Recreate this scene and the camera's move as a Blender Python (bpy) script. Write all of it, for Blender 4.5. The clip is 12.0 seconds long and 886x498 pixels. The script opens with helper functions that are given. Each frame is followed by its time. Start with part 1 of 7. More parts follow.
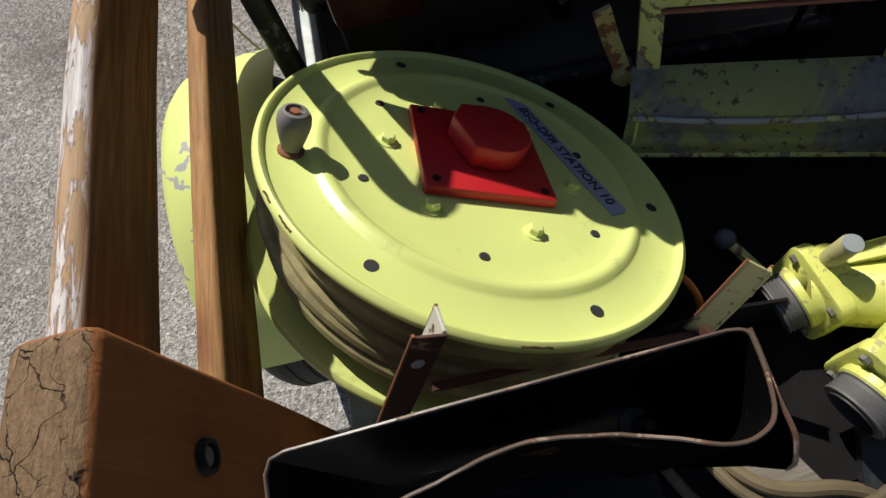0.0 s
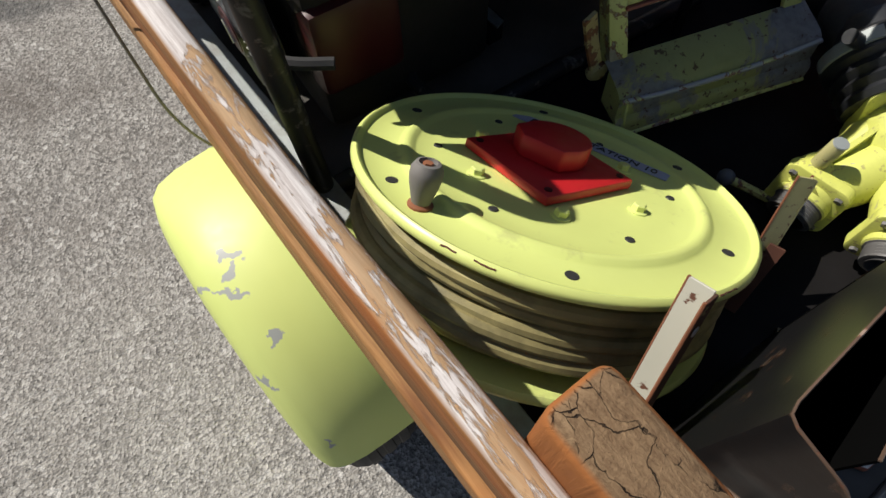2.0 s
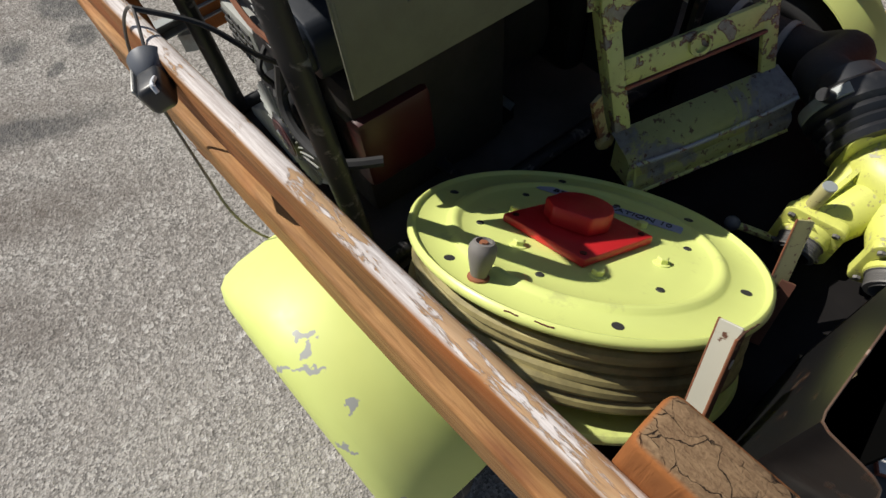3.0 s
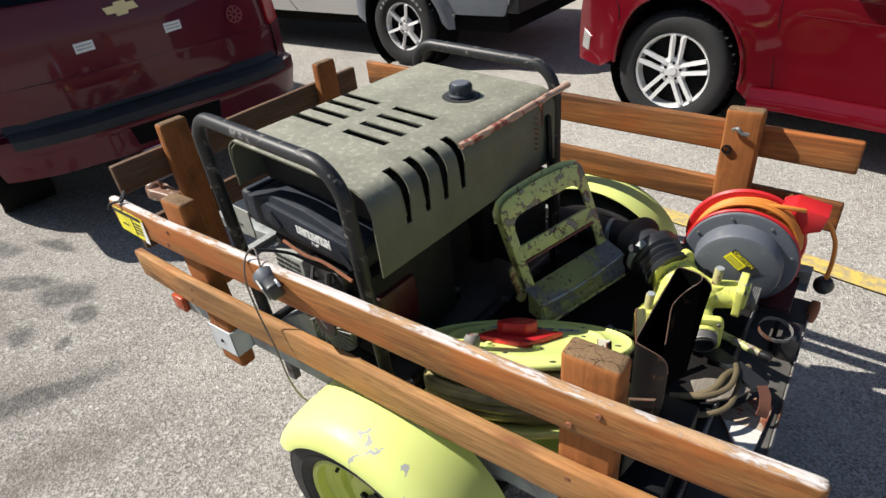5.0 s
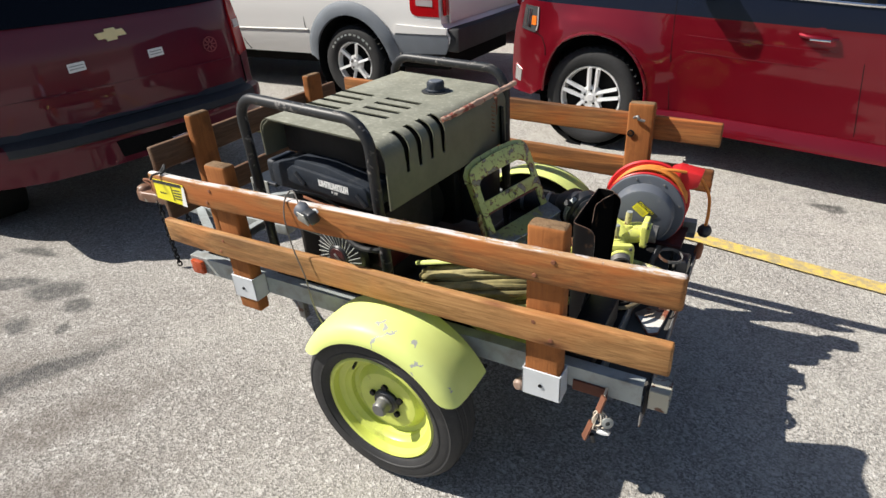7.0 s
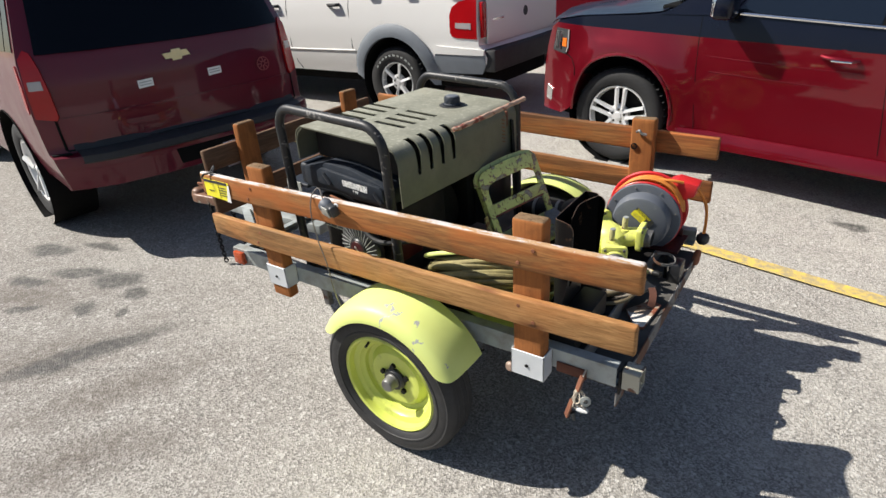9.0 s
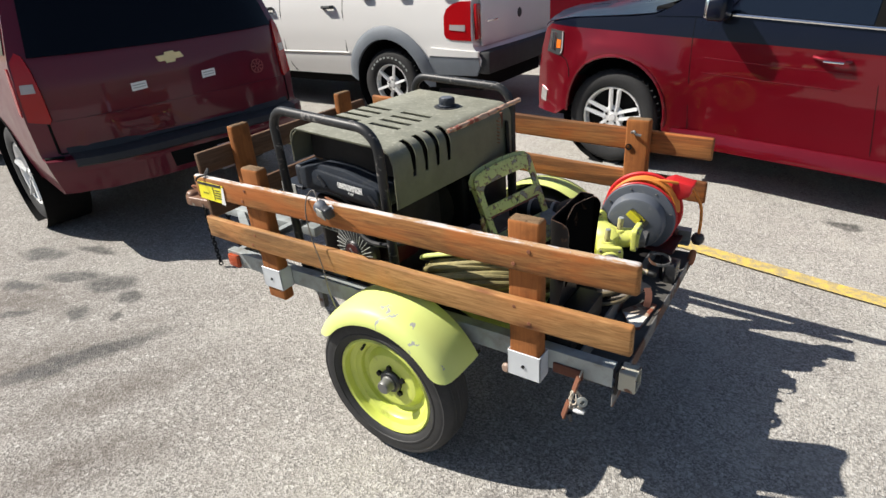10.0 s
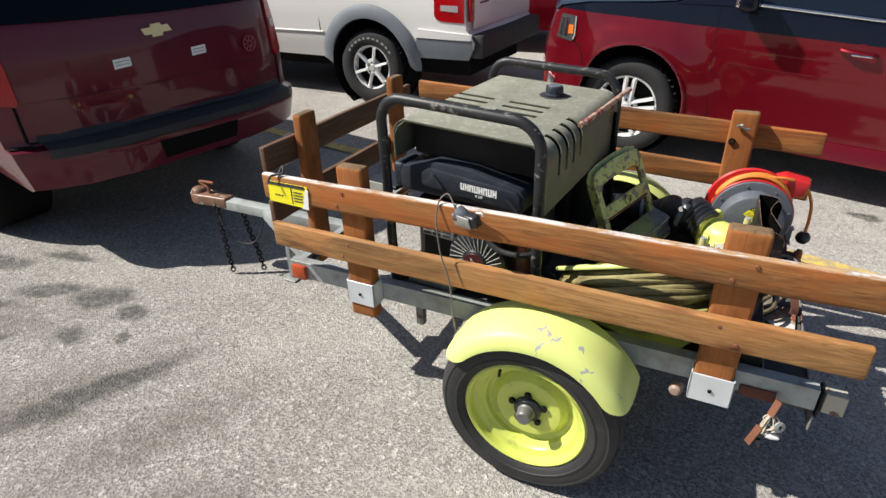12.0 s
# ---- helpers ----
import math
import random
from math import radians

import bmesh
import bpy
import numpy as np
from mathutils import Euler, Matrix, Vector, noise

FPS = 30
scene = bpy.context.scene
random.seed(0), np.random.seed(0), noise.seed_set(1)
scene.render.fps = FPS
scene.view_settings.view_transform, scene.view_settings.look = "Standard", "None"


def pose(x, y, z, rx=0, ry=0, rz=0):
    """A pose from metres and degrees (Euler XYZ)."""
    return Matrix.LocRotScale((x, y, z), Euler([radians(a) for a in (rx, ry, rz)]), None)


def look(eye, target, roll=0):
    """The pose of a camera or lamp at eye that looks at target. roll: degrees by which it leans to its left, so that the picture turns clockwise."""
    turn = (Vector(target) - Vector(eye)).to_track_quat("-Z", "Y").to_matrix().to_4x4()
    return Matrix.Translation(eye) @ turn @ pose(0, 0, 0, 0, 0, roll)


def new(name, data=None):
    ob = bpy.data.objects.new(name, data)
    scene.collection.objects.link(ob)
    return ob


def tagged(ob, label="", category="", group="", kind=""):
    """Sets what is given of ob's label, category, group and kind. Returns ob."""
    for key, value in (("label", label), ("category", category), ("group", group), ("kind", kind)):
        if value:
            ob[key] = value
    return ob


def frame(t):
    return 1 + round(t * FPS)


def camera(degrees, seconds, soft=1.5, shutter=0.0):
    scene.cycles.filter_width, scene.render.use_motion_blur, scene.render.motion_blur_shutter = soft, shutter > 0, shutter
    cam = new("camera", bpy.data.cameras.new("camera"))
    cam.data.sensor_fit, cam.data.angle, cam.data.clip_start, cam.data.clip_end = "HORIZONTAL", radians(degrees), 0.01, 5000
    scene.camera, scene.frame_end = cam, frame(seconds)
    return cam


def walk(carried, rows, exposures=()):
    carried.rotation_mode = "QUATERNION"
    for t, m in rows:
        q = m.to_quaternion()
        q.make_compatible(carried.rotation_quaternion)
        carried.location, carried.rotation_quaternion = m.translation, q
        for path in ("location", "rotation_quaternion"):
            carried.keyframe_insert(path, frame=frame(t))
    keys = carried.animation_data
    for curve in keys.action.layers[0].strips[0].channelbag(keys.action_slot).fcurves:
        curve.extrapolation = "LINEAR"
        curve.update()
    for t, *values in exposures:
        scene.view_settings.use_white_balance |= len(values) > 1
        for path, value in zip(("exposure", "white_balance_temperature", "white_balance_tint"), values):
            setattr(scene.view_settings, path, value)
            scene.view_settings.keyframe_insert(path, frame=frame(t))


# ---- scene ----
cam = camera(76.0, 12.0)
PATH = [
    (0, (0.61, 0.243, 1.26), (-0.272, 0.197, -0.535), -17.2),
    (0.5, (0.501, 0.237, 1.349), (-0.45, 0.08, -0.404), -17.2),
    (1, (0.518, 0.224, 1.317), (-0.326, 0.175, -0.496), -12.8),
    (1.5, (0.491, 0.068, 1.312), (-0.401, 0.371, -0.452), -10.1),
    (2, (0.496, -0.059, 1.295), (-0.26, 0.471, -0.479), -2.7),
    (2.5, (0.494, -0.072, 1.291), (-0.234, 0.502, -0.481), -1.9),
    (3, (0.488, -0.126, 1.391), (-0.412, 0.507, -0.279), -8.0),
    (3.5, (0.629, -0.206, 1.482), (-0.438, 0.695, 0.051), -6.9),
    (3.7, (0.694, -0.214, 1.544), (-0.457, 0.656, 0.158), -10.9),
    (5.3, (0.808, -0.714, 1.655), (-0.25, 0.616, 0.6), -6.4),
    (5.5, (0.859, -0.777, 1.655), (-0.217, 0.539, 0.602), -5.9),
    (6, (0.914, -0.914, 1.667), (-0.17, 0.422, 0.648), -5.4),
    (6.5, (0.919, -1.07, 1.656), (-0.048, 0.381, 0.675), -4.4),
    (7, (0.944, -1.166, 1.646), (0.034, 0.327, 0.676), -4.1),
    (7.5, (1.032, -1.242, 1.654), (0.042, 0.206, 0.693), -4.3),
    (7.7, (1.082, -1.266, 1.664), (0.051, 0.177, 0.739), -4.5),
    (9.5, (1.188, -1.294, 1.667), (0.128, 0.144, 0.769), -4.6),
    (10, (1.184, -1.292, 1.664), (0.136, 0.157, 0.768), -4.7),
    (10.5, (1.169, -1.325, 1.666), (0.112, 0.117, 0.771), -4.5),
    (11, (0.985, -1.388, 1.663), (0.025, 0.114, 0.755), 0.7),
    (11.5, (0.68, -1.484, 1.671), (-0.182, 0.08, 0.77), -3.3),
    (12, (0.405, -1.421, 1.653), (-0.387, 0.147, 0.697), -1.7),
]
EXPOSURES = [(0, 0.06), (1.5, 0.04), (2.2, 0.10), (3, 0.10), (3.7, 0.20), (5.3, 0.69), (7, 0.70), (9.3, 0.72), (11, 0.71), (12, 0.63)]
walk(cam, [(t, look(eye, target, roll)) for t, eye, target, roll in PATH], EXPOSURES)

# ---- light ----
SUN = Vector((0.86, 0.36, -1.0)).normalized()
world = bpy.data.worlds.new("world")
scene.world = world
world.use_nodes = True
wn = world.node_tree.nodes
sky = wn.new("ShaderNodeTexSky")
sky.sky_type, sky.sun_disc = "NISHITA", False
sky.sun_elevation, sky.sun_rotation = math.asin(-SUN.z), math.atan2(-SUN.x, -SUN.y)
world.node_tree.links.new(sky.outputs[0], wn["Background"].inputs[0])
wn["Background"].inputs[1].default_value = 0.056
sun_data = bpy.data.lights.new("sun", "SUN")
sun_data.energy, sun_data.angle, sun_data.color = 5.0, radians(0.55), (1.0, 0.95, 0.87)
sun = new("sun", sun_data)
sun.rotation_euler = SUN.to_track_quat("-Z", "Y").to_euler()
sun.location = (-3, -1, 5)


# ---- materials ----
class Nodes:
    """A small wrapper round one material's node tree."""

    def __init__(self, name):
        self.m = bpy.data.materials.new(name)
        self.m.use_nodes = True
        self.t = self.m.node_tree
        self.b = self.t.nodes["Principled BSDF"]

    def n(self, kind, **kw):
        node = self.t.nodes.new("ShaderNode" + kind)
        for k, v in kw.items():
            if k == "op":
                node.operation = v
            elif k == "blend":
                node.blend_type = v
            elif k == "dtype":
                node.data_type = v
            elif k == "feature":
                node.feature = v
        return node

    def put(self, a, b):
        self.t.links.new(a, b)

    def coords(self, scale=(1, 1, 1), turn=(0, 0, 0)):
        tc, mp = self.n("TexCoord"), self.n("Mapping")
        self.put(tc.outputs["Object"], mp.inputs[0])
        mp.inputs["Scale"].default_value = scale
        mp.inputs["Rotation"].default_value = [radians(a) for a in turn]
        return mp.outputs[0]

    def noise(self, vec, scale, detail=4.0, rough=0.55, distort=0.0):
        nz = self.n("TexNoise")
        self.put(vec, nz.inputs["Vector"])
        nz.inputs["Scale"].default_value, nz.inputs["Detail"].default_value = scale, detail
        nz.inputs["Roughness"].default_value, nz.inputs["Distortion"].default_value = rough, distort
        return nz.outputs["Fac"]

    def ramp(self, fac, lo, hi, a=(0, 0, 0, 1), b=(1, 1, 1, 1)):
        r = self.n("ValToRGB")
        self.put(fac, r.inputs[0])
        e = r.color_ramp.elements
        e[0].position, e[1].position = lo, hi
        e[0].color, e[1].color = a, b
        return r.outputs[0]

    def mix(self, fac, a, b, blend="MIX"):
        mx = self.n("Mix", dtype="RGBA", blend=blend)
        for sock, v in ((mx.inputs[0], fac), (mx.inputs[6], a), (mx.inputs[7], b)):
            if isinstance(v, bpy.types.NodeSocket):
                self.put(v, sock)
            else:
                sock.default_value = v
        return mx.outputs[2]

    def math(self, op, a, b=0.0):
        mt = self.n("Math", op=op)
        for sock, v in ((mt.inputs[0], a), (mt.inputs[1], b)):
            if isinstance(v, bpy.types.NodeSocket):
                self.put(v, sock)
            else:
                sock.default_value = v
        return mt.outputs[0]

    def bump(self, height, strength=0.3, dist=0.002):
        bp = self.n("Bump")
        self.put(height, bp.inputs["Height"])
        bp.inputs["Strength"].default_value, bp.inputs["Distance"].default_value = strength, dist
        self.put(bp.outputs[0], self.b.inputs["Normal"])

    def set(self, color=None, rough=None, metal=None, spec=None, coat=None):
        for key, v in (("Base Color", color), ("Roughness", rough), ("Metallic", metal), ("Specular IOR Level", spec), ("Coat Weight", coat)):
            if v is None:
                continue
            if isinstance(v, bpy.types.NodeSocket):
                self.put(v, self.b.inputs[key])
            else:
                self.b.inputs[key].default_value = v
        return self.m


def rgb(r, g, b):
    return (r, g, b, 1)


def plain(name, c, rough=0.5, metal=0.0, vary=0.12, grain=60.0, bump=0.15, coat=None, dirt=None, dirt_amount=0.5, spec=None):
    """A painted, moulded or metal surface with grain, blotches and optional dirt."""
    k = Nodes(name)
    v = k.coords()
    big, small = k.noise(v, 6.0, 5), k.noise(v, grain, 4)
    dark = rgb(*[x * (1 - vary) for x in c[:3]])
    light = rgb(*[min(1, x * (1 + vary)) for x in c[:3]])
    col = k.mix(k.ramp(big, 0.3, 0.7), dark, light)
    if dirt:
        col = k.mix(k.ramp(k.noise(v, 14.0, 8, 0.65), 0.62 - 0.2 * dirt_amount, 0.75, rgb(0, 0, 0), rgb(0.85, 0.85, 0.85)), col, rgb(*dirt))
    rr = k.math("ADD", k.math("MULTIPLY", small, 0.25), max(0.02, rough - 0.12))
    k.set(col, rr, metal, spec, coat)
    if bump:
        k.bump(small, bump, 0.001)
    return k.m


def chipped(name, c, under, edge, amount=0.5, scale=9.0, rough=0.4, coat=None, bump=0.3, spec=None, specks=None):
    """Old paint: chips to an undercoat with a rusty rim."""
    k = Nodes(name)
    v = k.coords()
    big, fine = k.noise(v, scale, 8, 0.62, 0.4), k.noise(v, 70.0, 4)
    tone = k.mix(k.ramp(k.noise(v, 4.0, 4), 0.3, 0.7), rgb(*[x * 0.86 for x in c]), rgb(*[min(1, x * 1.08) for x in c]))
    lo = 0.70 - 0.2 * amount
    rim, chip = k.ramp(big, lo - 0.015, lo), k.ramp(big, lo + 0.015, lo + 0.03)
    col = k.mix(rim, tone, rgb(*edge))
    col = k.mix(chip, col, k.mix(k.ramp(fine, 0.4, 0.65), rgb(*under), rgb(*[x * 0.7 for x in under])))
    if specks:
        col = k.mix(k.ramp(k.noise(v, 85.0, 5, 0.6), 0.60, 0.64, rgb(0, 0, 0), rgb(0.85, 0.85, 0.85)), col, rgb(*specks))
        col = k.mix(k.ramp(k.noise(v, 9.0, 6, 0.65), 0.50, 0.72, rgb(0, 0, 0), rgb(0.5, 0.5, 0.5)), col, rgb(*[x * 0.5 for x in c]))
    k.set(col, k.mix(chip, rgb(rough, rough, rough), rgb(0.75, 0.75, 0.75)), 0.0, spec, coat)
    k.bump(k.mix(0.5, k.ramp(big, lo - 0.02, lo + 0.02, rgb(1, 1, 1), rgb(0, 0, 0)), fine), bump, 0.0015)
    return k.m


def wood(name, axis, a=(0.215, 0.084, 0.023), b=(0.39, 0.180, 0.055), worn=0.0, orange=0.5, dark=0.56):
    """Stained, weathered softwood whose grain runs along the axis. worn: how far old white paint clings to the upper edges."""
    k = Nodes(name)
    sc, sl, sw = [16.0, 16.0, 16.0], [60.0, 60.0, 60.0], [34.0, 34.0, 34.0]
    sc[axis], sl[axis], sw[axis] = 0.9, 2.2, 4.0
    v, vl, v0 = k.coords(sc), k.coords(sl), k.coords()
    grain = k.noise(v, 5.0, 8, 0.62, 1.6)
    fine = k.noise(vl, 3.0, 8, 0.75, 0.4)
    sb = [4.5, 4.5, 4.5]
    sb[axis] = 1.6
    blot = k.noise(k.coords(sb), 1.5, 5, 0.6, 0.4)
    stain = k.noise(k.coords([x * 0.25 for x in sc]), 2.6, 7, 0.66, 0.6)
    col = k.mix(k.ramp(grain, 0.33, 0.67), rgb(*a), rgb(*b))
    col = k.mix(k.ramp(blot, 0.46, 0.60, rgb(0, 0, 0), rgb(orange, orange, orange)), col, rgb(b[0] * 0.98, b[1] * 0.62, b[2] * 0.42))
    col = k.mix(k.ramp(fine, 0.52, 0.72, rgb(0, 0, 0), rgb(0.32, 0.32, 0.32)), col, rgb(*[x * 0.5 for x in a]))
    col = k.mix(k.ramp(fine, 0.28, 0.42, rgb(0.22, 0.22, 0.22), rgb(0, 0, 0)), col, rgb(0.47, 0.25, 0.09))
    col = k.mix(k.ramp(stain, dark, dark + 0.17, rgb(0, 0, 0), rgb(0.80, 0.80, 0.80)), col, rgb(0.055, 0.028, 0.013))
    # knots with a dark eye and a ring
    vo = k.n("TexVoronoi")
    sv = [7.0, 7.0, 7.0]
    sv[axis] = 1.9
    k.put(k.coords(sv), vo.inputs["Vector"])
    vo.inputs["Scale"].default_value = 1.25
    knot = k.math("ADD", vo.outputs["Distance"], k.math("MULTIPLY", grain, 0.07))
    col = k.mix(k.ramp(knot, 0.10, 0.19, rgb(0.75, 0.75, 0.75), rgb(0, 0, 0)), col, rgb(0.17, 0.06, 0.022))
    col = k.mix(k.ramp(knot, 0.06, 0.09, rgb(0.9, 0.9, 0.9), rgb(0, 0, 0)), col, rgb(0.05, 0.02, 0.010))
    rough = k.mix(fine, rgb(0.55, 0.55, 0.55), rgb(0.88, 0.88, 0.88))
    height = k.mix(0.55, grain, fine)
    if worn:
        geo, sep = k.n("NewGeometry"), k.n("SeparateXYZ")
        k.put(geo.outputs["Normal"], sep.inputs[0])
        up = k.ramp(sep.outputs[2], 0.42, 0.80)
        tear = k.noise(k.coords(sw), 3.4, 12, 0.78, 0.6)
        patch = k.math("MULTIPLY", k.ramp(k.noise(v0, 5.0, 5, 0.65), 0.36, 0.62), 0.27 * worn)
        flake = k.math("MULTIPLY", up, k.ramp(k.math("ADD", tear, patch), 0.572, 0.608))
        rim = k.math("MULTIPLY", up, k.ramp(k.math("ADD", tear, patch), 0.52, 0.572))
        col = k.mix(k.math("MULTIPLY", up, 0.62), col, k.mix(k.ramp(grain, 0.35, 0.65), rgb(0.40, 0.265, 0.145), rgb(0.56, 0.42, 0.265)))
        col = k.mix(k.math("MULTIPLY", rim, 0.6), col, rgb(0.44, 0.25, 0.12))
        col = k.mix(flake, col, k.mix(k.ramp(fine, 0.35, 0.60), rgb(0.74, 0.70, 0.68), rgb(0.44, 0.39, 0.37)))
        height = k.mix(0.5, height, flake)
    k.set(col, rough, 0.0, 0.28)
    k.bump(height, 0.65, 0.003)
    return k.m


M = {}
PAINT = (0.66, 0.73, 0.235)
M["wood_worn"], M["wood_bare"] = wood("wood_worn", 0, (0.165, 0.066, 0.020), (0.385, 0.178, 0.061), 1.0, 0.75, 0.49), wood("wood_bare", 0, (0.205, 0.098, 0.034), (0.455, 0.248, 0.098), 0.0, 0.35, 0.50)
M["wood_far"] = wood("wood_far", 0, (0.22, 0.082, 0.024), (0.40, 0.175, 0.056), 0.0, 0.7, 0.44)
M["wood_dark"] = wood("wood_dark", 1, (0.085, 0.048, 0.027), (0.16, 0.095, 0.058), 0.0, 0.2)
M["lime"] = plain("lime_paint", PAINT, 0.36, 0, 0.05, 30, 0.05, dirt=(0.40, 0.41, 0.17), dirt_amount=0.13)
M["lime_chip"] = chipped("lime_paint_chipped", (0.57, 0.60, 0.23), (0.30, 0.27, 0.25), (0.15, 0.045, 0.028), 0.68, 22, specks=(0.16, 0.06, 0.035))
M["lime_wheel"] = plain("lime_wheel_paint", (0.57, 0.625, 0.125), 0.38, 0, 0.08, 40, 0.06, dirt=(0.25, 0.24, 0.06), dirt_amount=0.2)
M["rubber"] = plain("rubber", (0.020, 0.020, 0.021), 0.7, 0, 0.3, 90, 0.3, dirt=(0.042, 0.040, 0.039), dirt_amount=0.3)
M["black"] = plain("black_paint", (0.018, 0.019, 0.022), 0.38, 0, 0.25, 80, 0.12, dirt=(0.08, 0.075, 0.07), dirt_amount=0.25)
M["plastic"] = plain("black_plastic", (0.016, 0.021, 0.030), 0.55, 0, 0.25, 60, 0.2, dirt=(0.06, 0.062, 0.065), dirt_amount=0.25, spec=0.3)
M["galv"] = plain("galvanised_steel", (0.31, 0.335, 0.33), 0.55, 0.25, 0.25, 35, 0.2, dirt=(0.17, 0.15, 0.12), dirt_amount=0.7)
M["cap_pale"] = plain("dull_silver_sheet", (0.30, 0.30, 0.28), 0.5, 0.3, 0.25, 50, 0.2, dirt=(0.12, 0.11, 0.10), dirt_amount=0.5)
M["cap_steel"] = plain("dull_cap_steel", (0.17, 0.17, 0.165), 0.5, 0.35, 0.25, 50, 0.2, dirt=(0.10, 0.09, 0.08), dirt_amount=0.5)
M["zinc"] = plain("zinc_plate", (0.62, 0.65, 0.68), 0.45, 0.3, 0.12, 40, 0.1)


def dusty_lit_top(name, c, dust):
    """Painted sheet: dust and light put into the colour of what faces up, shade into the flanks."""
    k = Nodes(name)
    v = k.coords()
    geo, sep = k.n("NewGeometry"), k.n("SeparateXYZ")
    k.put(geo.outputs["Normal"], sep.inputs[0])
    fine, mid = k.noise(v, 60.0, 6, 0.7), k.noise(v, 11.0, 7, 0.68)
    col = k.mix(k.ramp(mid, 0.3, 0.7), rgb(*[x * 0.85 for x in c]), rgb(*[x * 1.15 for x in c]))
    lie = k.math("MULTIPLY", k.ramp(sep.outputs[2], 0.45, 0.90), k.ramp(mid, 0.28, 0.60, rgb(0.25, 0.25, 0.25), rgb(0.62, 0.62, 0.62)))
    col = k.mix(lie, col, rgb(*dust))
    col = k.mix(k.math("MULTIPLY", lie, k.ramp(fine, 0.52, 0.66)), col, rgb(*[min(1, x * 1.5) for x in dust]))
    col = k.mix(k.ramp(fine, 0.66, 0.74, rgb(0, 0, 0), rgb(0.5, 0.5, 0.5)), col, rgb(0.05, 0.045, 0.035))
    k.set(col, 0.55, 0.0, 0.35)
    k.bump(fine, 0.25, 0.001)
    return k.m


# base set dark for the shaded flanks; the top is painted back up, with dust
M["olive"] = dusty_lit_top("grey_olive_paint", (0.135, 0.137, 0.100), (0.30, 0.295, 0.24))
M["red"] = plain("red_plastic", (0.52, 0.016, 0.02), 0.42, 0, 0.12, 60, 0.1)
M["red_dark"] = plain("dark_red_paint", (0.050, 0.004, 0.005), 0.45, 0, 0.2, 60, 0.1)
M["grey_pale"] = plain("dull_grey_plastic", (0.30, 0.31, 0.29), 0.6, 0, 0.15, 50, 0.15, dirt=(0.12, 0.12, 0.12), dirt_amount=0.4)
M["grey"] = plain("grey_plastic", (0.095, 0.106, 0.128), 0.55, 0, 0.1, 60, 0.15, dirt=(0.17, 0.17, 0.17), dirt_amount=0.25)
M["knob"] = plain("worn_grey_knob", (0.17, 0.16, 0.15), 0.65, 0, 0.2, 60, 0.2)
M["rust"] = plain("rust", (0.23, 0.085, 0.04), 0.85, 0, 0.4, 60, 0.4)
M["dark_steel"] = chipped("dark_steel", (0.009, 0.009, 0.010), (0.040, 0.034, 0.031), (0.030, 0.018, 0.014), 0.34, 16, 0.5, spec=0.2)
M["rust_steel"] = chipped("rusty_grey_steel", (0.16, 0.155, 0.15), (0.13, 0.06, 0.035), (0.08, 0.04, 0.025), 0.8, 11, 0.6)
M["orange"] = plain("orange_cord", (0.64, 0.22, 0.035), 0.55, 0, 0.1, 60, 0.1)
M["hose"] = plain("tan_cable", (0.33, 0.28, 0.115), 0.65, 0, 0.3, 30, 0.3, dirt=(0.06, 0.05, 0.022), dirt_amount=1.0)
M["yellow"] = plain("yellow_tape", (0.85, 0.76, 0.02), 0.4, 0, 0.05)
M["white"] = plain("white_paint", (0.78, 0.78, 0.76), 0.35, 0, 0.04, 30, 0.03)
M["ink"] = plain("black_ink", (0.03, 0.03, 0.03), 0.6, 0, 0.1)
M["marker"] = plain("faded_marker", (0.25, 0.17, 0.13), 0.5, 0, 0.35, 40, 0.2, dirt=(0.40, 0.37, 0.33), dirt_amount=0.8)
M["amber"] = plain("amber_lens", (0.38, 0.06, 0.015), 0.25, 0, 0.1)
M["floor"] = plain("bed_floor_board", (0.085, 0.080, 0.073), 0.85, 0, 0.35, 40, 0.4, spec=0.2)
# near-black that puts the bed floor's shade into a colour
M["floor_shade"] = plain("floor_shade_black", (0.012, 0.011, 0.011), 0.9, 0, 0.35, 40, 0.4, spec=0.1)
M["silver"] = plain("silver_alloy", (0.72, 0.72, 0.72), 0.34, 0.35, 0.06, 40, 0.03)
M["strip"] = plain("brown_strip", (0.16, 0.062, 0.034), 0.7, 0, 0.4, 60, 0.3)
M["loom"] = plain("dusty_wire", (0.42, 0.37, 0.30), 0.6, 0, 0.5, 50, 0.2, dirt=(0.12, 0.06, 0.035), dirt_amount=0.6)
M["tape"] = plain("blue_grey_label_tape", (0.36, 0.40, 0.55), 0.4, 0, 0.06)


# ---- building helpers ----
AT = {}


def thing(name, loc, label, category, group="", kind=""):
    ob = new(name)
    ob.empty_display_size = 0.1
    ob.location = loc
    AT[ob.name] = Matrix.Translation(loc)
    return tagged(ob, label, category, group, kind)


def finish(me, smooth=True, angle=35.0):
    for p in me.polygons:
        p.use_smooth = smooth
    if smooth:
        me.set_sharp_from_angle(angle=radians(angle))


def part(name, bm, material, parent, label="", smooth=True, angle=35.0):
    """One mesh object, built in world places, under a thing or a part."""
    bmesh.ops.recalc_face_normals(bm, faces=bm.faces)
    me = bpy.data.meshes.new(name)
    bm.to_mesh(me)
    bm.free()
    me.materials.append(material)
    finish(me, smooth, angle)
    ob = new(name, me)
    if parent is not None:
        ob.parent = parent
        if parent.name in AT:
            ob.matrix_parent_inverse = AT[parent.name].inverted()
    return tagged(ob, label)


